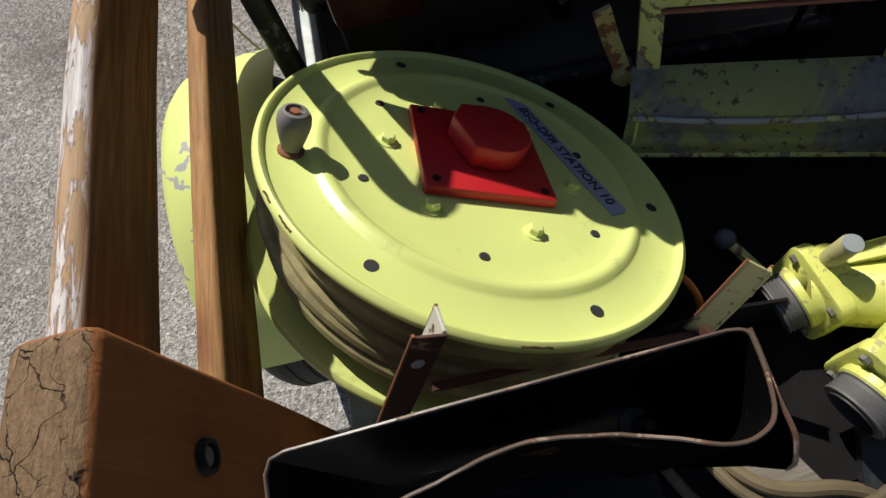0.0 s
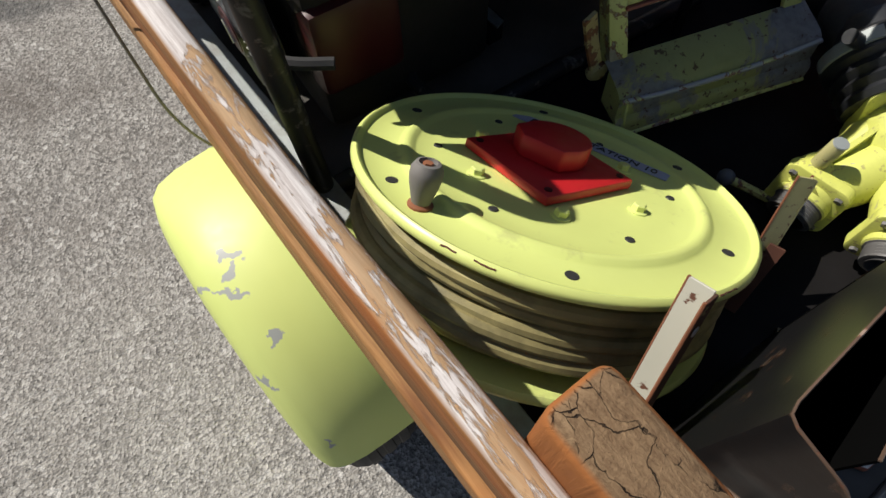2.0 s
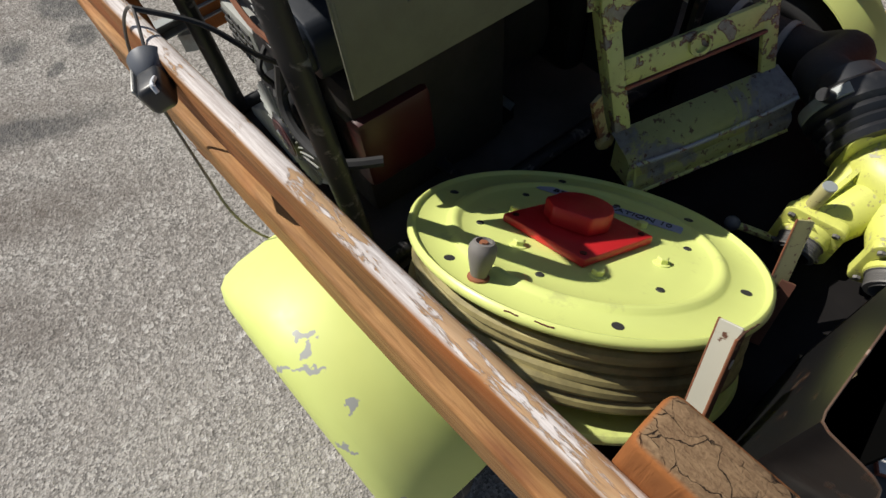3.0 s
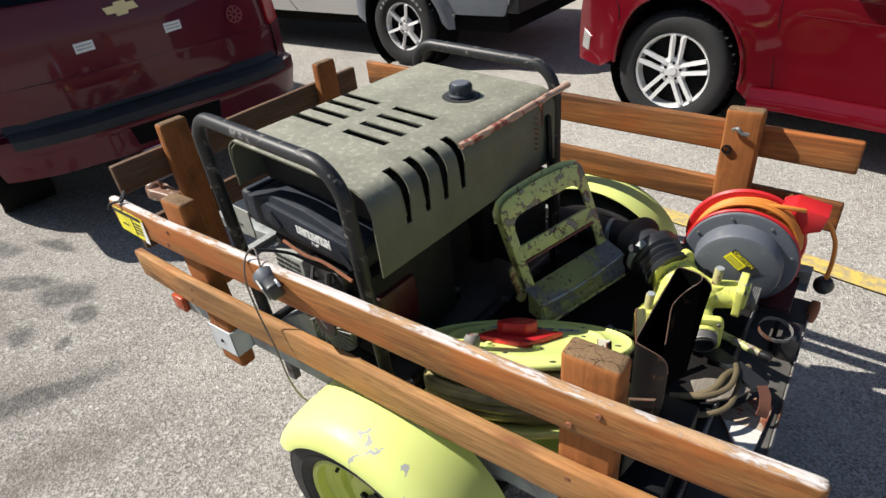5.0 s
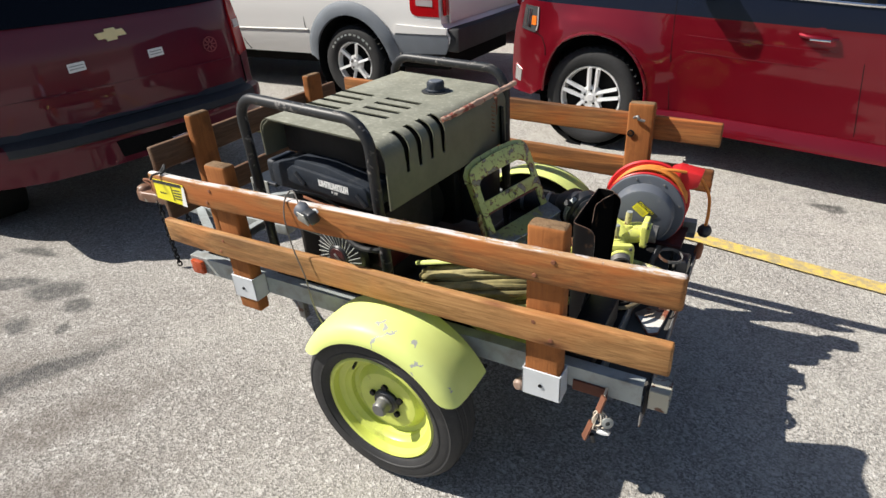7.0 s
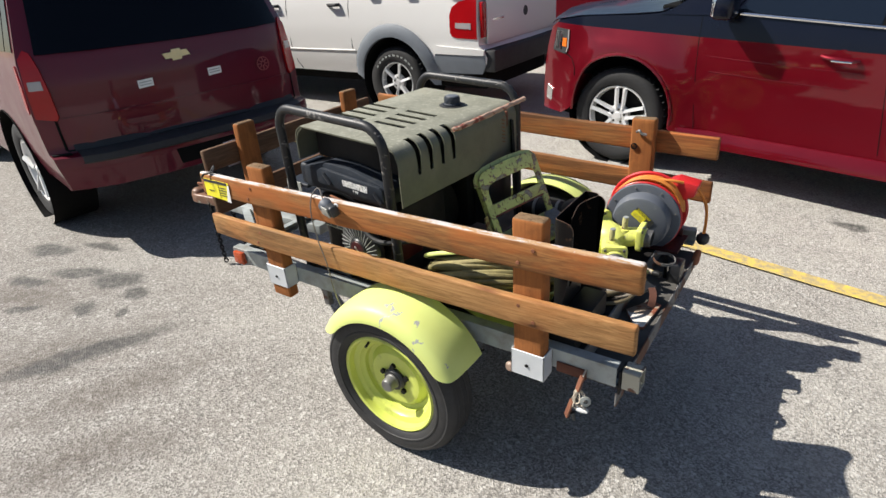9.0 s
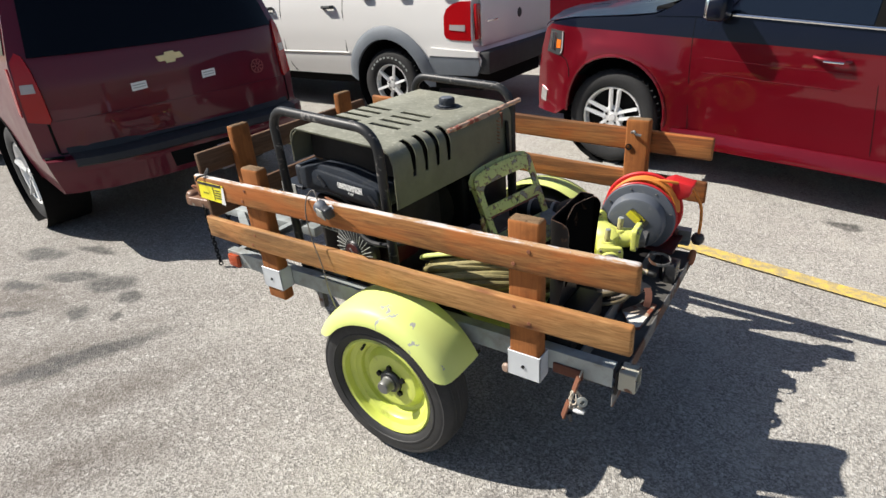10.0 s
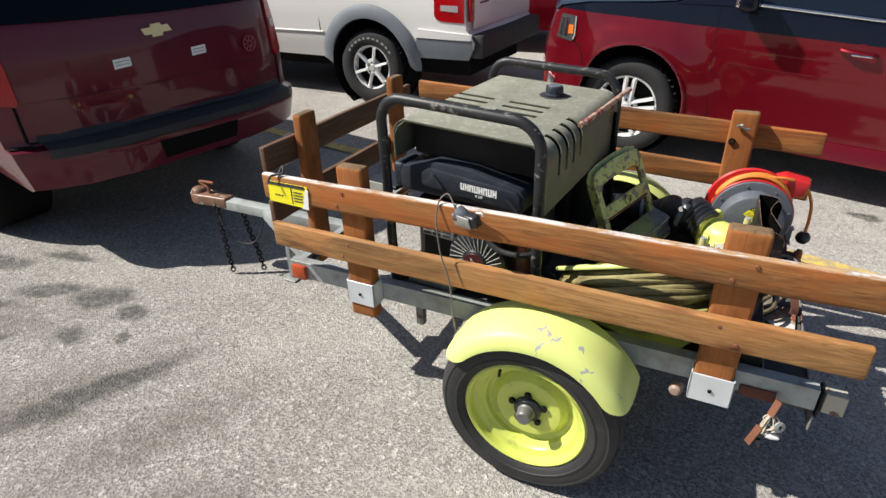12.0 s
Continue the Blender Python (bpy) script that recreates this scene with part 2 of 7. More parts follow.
def alone(name, bm, material, label, category, kind="", group="", smooth=True, angle=35.0):
    """A thing that is one mesh."""
    return tagged(part(name, bm, material, None, "", smooth, angle), label, category, group, kind)


def box(x0, x1, y0, y1, z0, z1, bevel=0.0, seg=2, bm=None, m=None):
    own = bmesh.new()
    bmesh.ops.create_cube(own, size=1.0)
    for v in own.verts:
        v.co = Vector(((x0 + x1) / 2 + v.co.x * (x1 - x0), (y0 + y1) / 2 + v.co.y * (y1 - y0), (z0 + z1) / 2 + v.co.z * (z1 - z0)))
    if bevel:
        bmesh.ops.bevel(own, geom=own.edges[:], offset=bevel, segments=seg, profile=0.5, affect="EDGES")
    if m is not None:
        own.transform(m)
    return join(bm, own)


def join(bm, own):
    if bm is None:
        return own
    me = bpy.data.meshes.new("tmp")
    own.to_mesh(me)
    own.free()
    bm.from_mesh(me)
    bpy.data.meshes.remove(me)
    return bm


def frame_of(axis):
    w = Vector(axis).normalized()
    u = w.orthogonal().normalized()
    return u, w.cross(u), w


def lathe(profile, origin, axis, seg=32, bm=None, ref=None, a0=0.0, a1=360.0):
    """Turn a profile of (radius, height along the axis) round the axis. Open ends are closed where the radius is zero."""
    own = bmesh.new()
    w = Vector(axis).normalized()
    u = Vector(ref).normalized() if ref is not None else w.orthogonal().normalized()
    u = (u - w * u.dot(w)).normalized()
    v = w.cross(u)
    o = Vector(origin)
    full = abs(a1 - a0) > 359.9
    count = seg if full else seg + 1
    rings = []
    for r, h in profile:
        if r < 1e-6:
            rings.append([own.verts.new(o + w * h)])
        else:
            ring = []
            for i in range(count):
                a = radians(a0 + (a1 - a0) * i / seg)
                ring.append(own.verts.new(o + w * h + (u * math.cos(a) + v * math.sin(a)) * r))
            rings.append(ring)
    for p, q in zip(rings, rings[1:]):
        for i in range(seg):
            j = (i + 1) % count
            if len(p) == 1 and len(q) == 1:
                continue
            if len(p) == 1:
                own.faces.new((p[0], q[i], q[j]))
            elif len(q) == 1:
                own.faces.new((p[i], p[j], q[0]))
            else:
                own.faces.new((p[i], p[j], q[j], q[i]))
    return join(bm, own)


def rod(p, q, r, seg=14, bm=None, r2=None):
    p, q = Vector(p), Vector(q)
    length = (q - p).length
    return lathe([(0, 0), (r, 0), (r2 or r, length), (0, length)], p, q - p, seg, bm)


def spline(points, steps=8, closed=False):
    """A smooth line through the points."""
    pts = [Vector(p) for p in points]
    n, out = len(pts), []
    for i in range(n if closed else n - 1):
        p0 = pts[(i - 1) % n] if closed or i else pts[0]
        p1, p2 = pts[i], pts[(i + 1) % n]
        p3 = pts[(i + 2) % n] if closed or i + 2 < n else pts[-1]
        for s in range(steps):
            t = s / steps
            out.append(0.5 * ((2 * p1) + (p2 - p0) * t + (2 * p0 - 5 * p1 + 4 * p2 - p3) * t * t + (3 * p1 - p0 - 3 * p2 + p3) * t ** 3))
    if not closed:
        out.append(pts[-1])
    return out


def sweep(points, r, seg=10, closed=False, bm=None, shape=None):
    """A tube of radius r, or of a closed shape of (u, v), along the points."""
    own = bmesh.new()
    pts = [Vector(p) for p in points]
    n = len(pts)
    ring = shape or [(r * math.cos(2 * math.pi * i / seg), r * math.sin(2 * math.pi * i / seg)) for i in range(seg)]
    up, rings = None, []
    for i, p in enumerate(pts):
        a = pts[(i - 1) % n] if closed or i else pts[0]
        b = pts[(i + 1) % n] if closed or i < n - 1 else pts[-1]
        w = (b - a).normalized()
        if up is None:
            up = w.orthogonal().normalized() if abs(w.z) > 0.95 else (Vector((0, 0, 1)) - w * w.z).normalized()
        up = (up - w * up.dot(w)).normalized()
        side = w.cross(up)
        rings.append([own.verts.new(p + side * x + up * y) for x, y in ring])
    k = len(ring)
    for i in range(n if closed else n - 1):
        p, q = rings[i], rings[(i + 1) % n]
        for j in range(k):
            own.faces.new((p[j], p[(j + 1) % k], q[(j + 1) % k], q[j]))
    if not closed:
        own.faces.new(rings[0][::-1])
        own.faces.new(rings[-1])
    return join(bm, own)


def prism(poly, axis, a, b, bevel=0.0, seg=2, bm=None, m=None):
    """A polygon in the plane across the axis (0: y, z; 1: x, z; 2: x, y), from a to b along it."""
    own = bmesh.new()

    def at(p, h):
        return ((h, p[0], p[1]), (p[0], h, p[1]), (p[0], p[1], h))[axis]

    lo, hi = [own.verts.new(at(p, a)) for p in poly], [own.verts.new(at(p, b)) for p in poly]
    own.faces.new(lo)
    own.faces.new(hi)
    for i in range(len(poly)):
        j = (i + 1) % len(poly)
        own.faces.new((lo[i], lo[j], hi[j], hi[i]))
    bmesh.ops.recalc_face_normals(own, faces=own.faces)
    if bevel:
        bmesh.ops.bevel(own, geom=own.edges[:], offset=bevel, segments=seg, profile=0.5, affect="EDGES")
    if m is not None:
        own.transform(m)
    return join(bm, own)


def arc(cx, cy, r, a0, a1, n=8):
    return [(cx + r * math.cos(radians(a0 + (a1 - a0) * i / n)), cy + r * math.sin(radians(a0 + (a1 - a0) * i / n))) for i in range(n + 1)]


def roughen(bm, amount, scale=20.0, seed=0.0):
    for v in bm.verts:
        v.co += noise.noise_vector(v.co * scale + Vector((seed, seed, seed))) * amount
    return bm


# ---- ground ----
def ground_z(x, y):
    """The lot is level round the trailer and climbs gently beyond it."""
    rise = max(0.0, y - 1.35)
    back = max(0.0, -x - 2.3)
    lean = min(1.0, max(0.0, 0.87 - 0.55 * x))
    return max(-0.15, min(0.35, 0.046 * rise * lean + 0.02 * back) - 0.035 * max(0.0, x - 0.3))


def ground_material():
    k = Nodes("worn_asphalt")
    v = k.coords()
    big, mid, fine = k.noise(v, 0.9, 5, 0.6), k.noise(v, 9.0, 6, 0.6), k.noise(v, 160.0, 3, 0.7)
    vo = k.n("TexVoronoi")
    k.put(v, vo.inputs["Vector"])
    vo.inputs["Scale"].default_value = 165.0
    stone = k.n("SeparateColor")
    k.put(vo.outputs["Color"], stone.inputs[0])
    v2 = k.n("TexVoronoi")
    k.put(v, v2.inputs["Vector"])
    v2.inputs["Scale"].default_value = 80.0
    chip = k.n("SeparateColor")
    k.put(v2.outputs["Color"], chip.inputs[0])
    sep = k.n("SeparateXYZ")
    k.put(v, sep.inputs[0])
    drift = k.math("ADD", k.math("MULTIPLY", sep.outputs[0], 0.070), k.math("MULTIPLY", sep.outputs[1], 0.070))
    col = k.mix(k.ramp(k.math("ADD", big, drift), 0.36, 0.66), rgb(0.205, 0.189, 0.170), rgb(0.40, 0.383, 0.345))
    col = k.mix(k.ramp(k.noise(v, 2.6, 7, 0.68), 0.42, 0.72, rgb(0, 0, 0), rgb(0.55, 0.55, 0.55)), col, rgb(0.215, 0.193, 0.175))
    col = k.mix(k.ramp(mid, 0.38, 0.72, rgb(0, 0, 0), rgb(0.45, 0.45, 0.45)), col, rgb(0.20, 0.19, 0.178))
    col = k.mix(k.ramp(mid, 0.35, 0.65, rgb(0.28, 0.28, 0.28), rgb(0.50, 0.50, 0.50)), col, k.mix(k.ramp(stone.outputs[0], 0.1, 0.9), rgb(0.06, 0.056, 0.052), rgb(0.66, 0.63, 0.585)))
    col = k.mix(k.ramp(chip.outputs[1], 0.92, 0.95, rgb(0, 0, 0), rgb(0.6, 0.6, 0.6)), col, k.mix(chip.outputs[2], rgb(0.42, 0.40, 0.37), rgb(0.62, 0.60, 0.57)))
    pit = k.noise(v, 70.0, 6, 0.72)
    col = k.mix(k.math("MULTIPLY", k.ramp(pit, 0.55, 0.66, rgb(0, 0, 0), rgb(0.85, 0.85, 0.85)), k.ramp(k.noise(v, 3.2, 6, 0.65), 0.40, 0.62)), col, rgb(0.06, 0.057, 0.054))
    # oil drips and a long dark streak
    spots = [(-2.42, 0.07, 0.20, 0.10, 20), (-2.15, 0.03, 0.10, 0.07, 10), (-2.26, -0.23, 0.09, 0.06, 0), (-2.0, -0.12, 0.05, 0.04, 0), (-2.75, 0.0, 0.22, 0.07, 30),
             (-2.95, -0.25, 0.16, 0.06, 20), (-1.78, -0.45, 0.42, 0.09, 62), (-3.0, 0.28, 0.2, 0.05, 10), (1.38, 2.85, 0.10, 0.06, 0), (-0.4, 2.0, 0.35, 0.12, 5),
             (-3.3, 0.05, 0.2, 0.09, 15), (-2.6, -0.42, 0.12, 0.05, 40)]
    wob = k.n("TexNoise")
    k.put(v, wob.inputs["Vector"])
    wob.inputs["Scale"].default_value, wob.inputs["Detail"].default_value = 9.0, 5.0
    warp = k.n("VectorMath", op="MULTIPLY_ADD")
    k.put(wob.outputs["Color"], warp.inputs[0])
    warp.inputs[1].default_value = (0.14, 0.14, 0.0)
    k.put(v, warp.inputs[2])
    # wider soft-edged brown patches, blended in beneath the drips
    soft_patches = [(-1.95, -0.62, 0.50, 0.20, 58), (-1.35, -0.52, 0.42, 0.13, 62), (-2.75, -0.32, 0.42, 0.20, 25), (-1.05, -0.82, 0.36, 0.13, 50), (-2.3, -0.95, 0.45, 0.16, 65)]
    mask, soft_mask = None, None
    for x, y, rx, ry, turn in spots + soft_patches:
        mp = k.n("Mapping")
        mp.vector_type = "TEXTURE"
        mp.inputs["Location"].default_value = (x + 0.07, y + 0.07, 0)
        mp.inputs["Rotation"].default_value = (0, 0, radians(turn))
        mp.inputs["Scale"].default_value = (rx * 1.5, ry * 1.5, 50)
        k.put(warp.outputs[0], mp.inputs[0])
        ln = k.n("VectorMath", op="LENGTH")
        k.put(mp.outputs[0], ln.inputs[0])
        if (x, y, rx, ry, turn) in soft_patches:
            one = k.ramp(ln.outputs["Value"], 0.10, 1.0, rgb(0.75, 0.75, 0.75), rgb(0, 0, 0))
            soft_mask = one if soft_mask is None else k.math("MAXIMUM", soft_mask, one)
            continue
        one = k.ramp(ln.outputs["Value"], 0.42, 0.80, rgb(1, 1, 1), rgb(0, 0, 0))
        mask = one if mask is None else k.math("MAXIMUM", mask, one)
    mask = k.math("MULTIPLY", mask, k.ramp(k.noise(v, 26.0, 7, 0.72), 0.34, 0.56, rgb(0.35, 0.35, 0.35), rgb(0.92, 0.92, 0.92)))
    soft_mask = k.math("MULTIPLY", soft_mask, k.ramp(k.noise(v, 15.0, 8, 0.74), 0.34, 0.56))
    col = k.mix(soft_mask, col, rgb(0.105, 0.086, 0.073))
    col = k.mix(mask, col, rgb(0.034, 0.033, 0.032))
    # hairline cracks
    cr = k.n("TexVoronoi", feature="DISTANCE_TO_EDGE")
    k.put(k.coords((0.9, 1.1, 1)), cr.inputs["Vector"])
    cr.inputs["Scale"].default_value = 0.8
    crack = k.math("MULTIPLY", k.ramp(cr.outputs["Distance"], 0.001, 0.006, rgb(1, 1, 1), rgb(0, 0, 0)), k.ramp(mid, 0.42, 0.55))
    col = k.mix(k.math("MULTIPLY", crack, 0.22), col, rgb(0.06, 0.057, 0.055))
    k.set(col, k.mix(mask, rgb(0.88, 0.88, 0.88), rgb(0.5, 0.5, 0.5)), 0.0, 0.35)
    k.bump(k.mix(0.45, k.mix(0.5, vo.outputs["Distance"], v2.outputs["Distance"]), k.mix(0.5, fine, k.math("SUBTRACT", 1.0, pit))), 0.95, 0.012)
    return k.m


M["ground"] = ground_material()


def build_ground():
    xs = [-400, -60, -20, -10] + [-7 + 0.25 * i for i in range(57)] + [12, 30, 90, 400]
    ys = [-400, -60, -20, -8] + [-4 + 0.25 * i for i in range(57)] + [16, 40, 120, 400]
    bm = bmesh.new()
    grid = [[bm.verts.new((x, y, ground_z(x, y) + (0.006 * noise.noise(Vector((x * 0.9, y * 0.9, 0))) if abs(x) < 8 and abs(y) < 11 else 0))) for y in ys] for x in xs]
    for i in range(len(xs) - 1):
        for j in range(len(ys) - 1):
            bm.faces.new((grid[i][j], grid[i + 1][j], grid[i + 1][j + 1], grid[i][j + 1]))
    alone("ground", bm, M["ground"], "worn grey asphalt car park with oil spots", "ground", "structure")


build_ground()


def yellow_material():
    k = Nodes("worn_yellow_line")
    v = k.coords()
    wear = k.noise(v, 22.0, 10, 0.7)
    col = k.mix(k.ramp(wear, 0.38, 0.58), rgb(0.66, 0.47, 0.085), rgb(0.34, 0.28, 0.16))
    k.set(col, 0.8)
    k.bump(k.noise(v, 130.0, 3), 0.6, 0.004)
    return k.m


M["line"] = yellow_material()


def parking_line(x0, y0, x1, y1, w):
    bm = bmesh.new()
    n = 60
    d = Vector((x1 - x0, y1 - y0, 0)).normalized()
    s = Vector((-d.y, d.x, 0)) * w / 2
    prev = None
    for i in range(n + 1):
        p = Vector((x0 + (x1 - x0) * i / n, y0 + (y1 - y0) * i / n, 0))
        wob = 0.010 * noise.noise(p * 6.0)
        a, b = p + s * (1 + wob * 8), p - s * (1 - wob * 6)
        row = [bm.verts.new((q.x, q.y, ground_z(q.x, q.y) + 0.011)) for q in (a, b)]
        if prev:
            bm.faces.new((prev[0], prev[1], row[1], row[0]))
        prev = row
    alone("parking_line", bm, M["line"], "worn yellow parking bay line on the asphalt", "road marking", "structure")


parking_line(-4.6, 2.79, 4.6, 1.52, 0.108)
parking_line(-4.6, -0.90, 1.2, -1.74, 0.095)


# ---- trailer ----
def plank(axis, x0, x1, y0, y1, z0, z1, seed, bevel=0.006):
    """A sawn board with rounded, slightly wavy edges; cut along its length so that it can waver."""
    bm = box(x0, x1, y0, y1, z0, z1, bevel, 3)
    lo, hi = ((x0, x1), (y0, y1), (z0, z1))[axis]
    no = [0, 0, 0]
    no[axis] = 1
    for i in range(1, 24):
        p = [0, 0, 0]
        p[axis] = lo + (hi - lo) * i / 24
        bmesh.ops.bisect_plane(bm, geom=bm.verts[:] + bm.edges[:] + bm.faces[:], plane_co=p, plane_no=no)
    for v in bm.verts:
        d = noise.noise_vector(v.co * 5.0 + Vector((seed, 0, seed)))
        d[axis] *= 0.3
        v.co += d * 0.0022
    return bm


TRAILER = thing("utility_trailer", (0.0, 0.6, 0.0), "small homemade utility trailer with orange stained stake-board sides and lime fenders", "trailer")


BOW = [(-1.04, 0.000, -0.016), (-0.7, -0.021, -0.006), (-0.25, -0.026, 0.0), (0.2, -0.026, 0.0), (0.55, -0.020, -0.001), (0.86, 0.002, -0.008)]


def bowed(bm):
    """The loaded near boards belly outwards and droop at the ends: shift what is built on the plane y = -0.030."""
    for v in bm.verts:
        x = max(BOW[0][0], min(BOW[-1][0], v.co.x))
        for (a, fa, za), (b, fb, zb) in zip(BOW, BOW[1:]):
            if x <= b:
                t = (x - a) / (b - a)
                v.co.y += 0.030 + fa + (fb - fa) * t
                v.co.z += za + (zb - za) * t
                break
    return bm


def sloped(bm):
    """The far boards run down a little towards the tail."""
    for v in bm.verts:
        v.co.z += -0.045 * (v.co.x - 0.4)
    return bm


def side_boards(y0, y1, xl, xr, face):
    bend = bowed if face < 0 else sloped
    for z0, z1, dx in ((0.860, 0.957, 0.0), (0.668, 0.764, 0.012)):
        upper = z0 > 0.8
        near = M["wood_worn"] if upper else M["wood_bare"]
        b = part("side_board", bend(plank(0, xl + dx, xr - dx * 0.4, y0, y1, z0, z1, z0 * 7 + y0, 0.011 if face < 0 and upper else 0.007)), near if face < 0 else M["wood_far"], TRAILER, "weathered orange-stained side board with worn white top edge" if face < 0 and upper else "weathered orange-stained side board with dark stains")
        for px, up in ((-0.70, -1), (-0.672, 1), (0.508, -1 if upper else 1), (0.556, 1 if upper else -1)):
            zz = (z0 + z1) / 2 + 0.024 * up
            yy = y0 if face < 0 else y1
            part("screw", bend(lathe([(0, -0.001), (0.0065, -0.001), (0.0065, 0.001), (0.004, 0.0022), (0, 0.0012)], (px, yy, zz), (0, face, 0), 10)), M["rust"], b)


side_boards(-0.030, -0.003, -1.036, 0.858, -1)
side_boards(1.203, 1.229, -1.036, 0.80, 1)


def end_grain():
    k = Nodes("cracked_end_grain")
    v = k.coords()
    wob = k.n("TexNoise")
    k.put(v, wob.inputs["Vector"])
    wob.inputs["Scale"].default_value, wob.inputs["Detail"].default_value = 34.0, 5.0
    warp = k.n("VectorMath", op="MULTIPLY_ADD")
    k.put(wob.outputs["Color"], warp.inputs[0])
    warp.inputs[1].default_value = (0.034, 0.034, 0.0)
    k.put(v, warp.inputs[2])
    lines = []
    for sc, lo, hi in ((34.0, 0.003, 0.014), (72.0, 0.003, 0.014)):
        st, cr = k.n("Mapping"), k.n("TexVoronoi", feature="DISTANCE_TO_EDGE")
        k.put(warp.outputs[0], st.inputs[0])
        st.inputs["Scale"].default_value = (0.75, 1.5, 0.05)
        k.put(st.outputs[0], cr.inputs["Vector"])
        cr.inputs["Scale"].default_value = sc
        lines.append(k.ramp(cr.outputs["Distance"], lo, hi, rgb(1, 1, 1), rgb(0, 0, 0)))
    gate = k.noise(v, 30.0, 4, 0.6)
    crack = k.math("MAXIMUM", k.math("MULTIPLY", lines[0], k.ramp(gate, 0.40, 0.54)), k.math("MULTIPLY", lines[1], k.ramp(gate, 0.56, 0.62)))
    rings = k.noise(k.coords((1.0, 3.2, 0.1)), 60.0, 7, 0.72, 1.6)
    pores = k.noise(v, 260.0, 3, 0.7)
    geo, sep = k.n("NewGeometry"), k.n("SeparateXYZ")
    k.put(geo.outputs["Normal"], sep.inputs[0])
    up = k.ramp(sep.outputs[2], 0.55, 0.85)
    sc = k.coords((16, 16, 0.9))
    grain, blot = k.noise(sc, 5.0, 8, 0.6, 1.2), k.noise(v, 9.0, 6, 0.62)
    side = k.mix(k.ramp(grain, 0.25, 0.75), rgb(0.245, 0.088, 0.027), rgb(0.345, 0.130, 0.040))
    side = k.mix(k.ramp(blot, 0.50, 0.68, rgb(0, 0, 0), rgb(0.60, 0.60, 0.60)), side, rgb(0.09, 0.036, 0.014))
    top = k.mix(k.ramp(rings, 0.30, 0.70), rgb(0.12, 0.070, 0.037), rgb(0.265, 0.175, 0.098))
    top = k.mix(k.ramp(pores, 0.5, 0.7, rgb(0, 0, 0), rgb(0.5, 0.5, 0.5)), top, rgb(0.10, 0.058, 0.032))
    top = k.mix(k.ramp(blot, 0.48, 0.68, rgb(0, 0, 0), rgb(0.6, 0.6, 0.6)), top, rgb(0.12, 0.072, 0.042))
    top = k.mix(crack, top, rgb(0.016, 0.010, 0.007))
    k.set(k.mix(up, side, top), 0.85, 0.0, 0.2)
    k.bump(k.mix(up, k.math("MULTIPLY", grain, 0.25), k.mix(0.5, k.mix(0.5, rings, pores), k.math("SUBTRACT", 1.0, crack))), 0.9, 0.005)
    return k.m


M["post"] = end_grain()


def stake_post(x0, x1, y0, y1, z0, z1, seed):
    bm = plank(2, x0, x1, y0, y1, z0, z1, seed, 0.010)
    return part("stake_post", bm, M["post"], TRAILER, "orange-stained timber stake post with a cracked weathered top")


for x0, y0, y1, z0, zb in ((0.474, 0.0065, 0.0575, 0.460, 0.452), (-0.708, 0.0065, 0.0575, 0.478, 0.423), (0.446, 1.157, 1.202, 0.460, 0.452), (-0.728, 1.157, 1.202, 0.470, 0.42)):
    stake_post(x0, x0 + 0.103, y0, y1, zb, 1.010, x0 + y0)
    bm = None
    t, xa, xb, ya, yb = 0.005, x0 - 0.006, x0 + 0.109, y0 - 0.006, y1 + 0.006
    for bx in ((xa, xb, ya, ya + t), (xa, xa + t, ya, yb), (xb - t, xb, ya, yb), (xa, xb, yb - t, yb)):
        bm = box(bx[0], bx[1], bx[2], bx[3], z0, z0 + 0.095, 0.0015, 1, bm)
    s = part("stake_pocket", bm, M["zinc"], TRAILER, "bright galvanised stake pocket")
    part("bolt", lathe([(0, 0), (0.006, 0), (0.006, 0.004), (0, 0.004)], (x0 + 0.050, ya, z0 + 0.045), (0, -1, 0), 6), M["dark_steel"], s)

# head board
for y0 in (0.225, 0.912):
    stake_post(-1.052, -1.010, y0, y0 + 0.095, 0.45, 1.092, y0)
for z0, z1 in ((0.915, 1.012), (0.71, 0.805)):
    part("head_board", plank(1, -1.078, -1.053, 0.055, 1.15, z0, z1, z0), M["wood_dark"], TRAILER, "dark weathered head board")

# steel frame
M["iron_end"] = chipped("cream_chipped_tube", (0.38, 0.36, 0.29), (0.16, 0.08, 0.05), (0.12, 0.05, 0.03), 0.6, 20)


def channel(p, axis, length, depth, flange, out):
    """A rolled channel whose web faces out."""
    t = 0.005
    x, y, z = p
    if axis == 0:
        poly = [(0, 0), (out * flange, 0), (out * flange, t), (out * t, t), (out * t, depth - t), (out * flange, depth - t), (out * flange, depth), (0, depth)]
        return prism([(y + a, z + b) for a, b in poly], 0, x, x + length, 0.0012, 1)
    poly = [(0, 0), (out * flange, 0), (out * flange, t), (out * t, t), (out * t, depth - t), (out * flange, depth - t), (out * flange, depth), (0, depth)]
    return prism([(x + a, z + b) for a, b in poly], 1, y, y + length, 0.0012, 1)


part("frame_rail", channel((-1.03, 0.063, 0.482), 0, 1.82, 0.072, 0.04, 1), M["galv"], TRAILER, "grey galvanised frame rail")
part("frame_rail", channel((-1.03, 1.150, 0.482), 0, 1.80, 0.072, 0.04, -1), M["galv"], TRAILER, "grey galvanised frame rail")
part("cross_member", channel((-1.036, 0.066, 0.495), 1, 1.082, 0.040, 0.035, 1), M["galv"], TRAILER)
part("tail_plate", box(0.790, 0.796, 0.064, 1.11, 0.405, 0.462, 0.002, 1), M["rust_steel"], TRAILER, "grey rear cross plate with a rubbed edge")
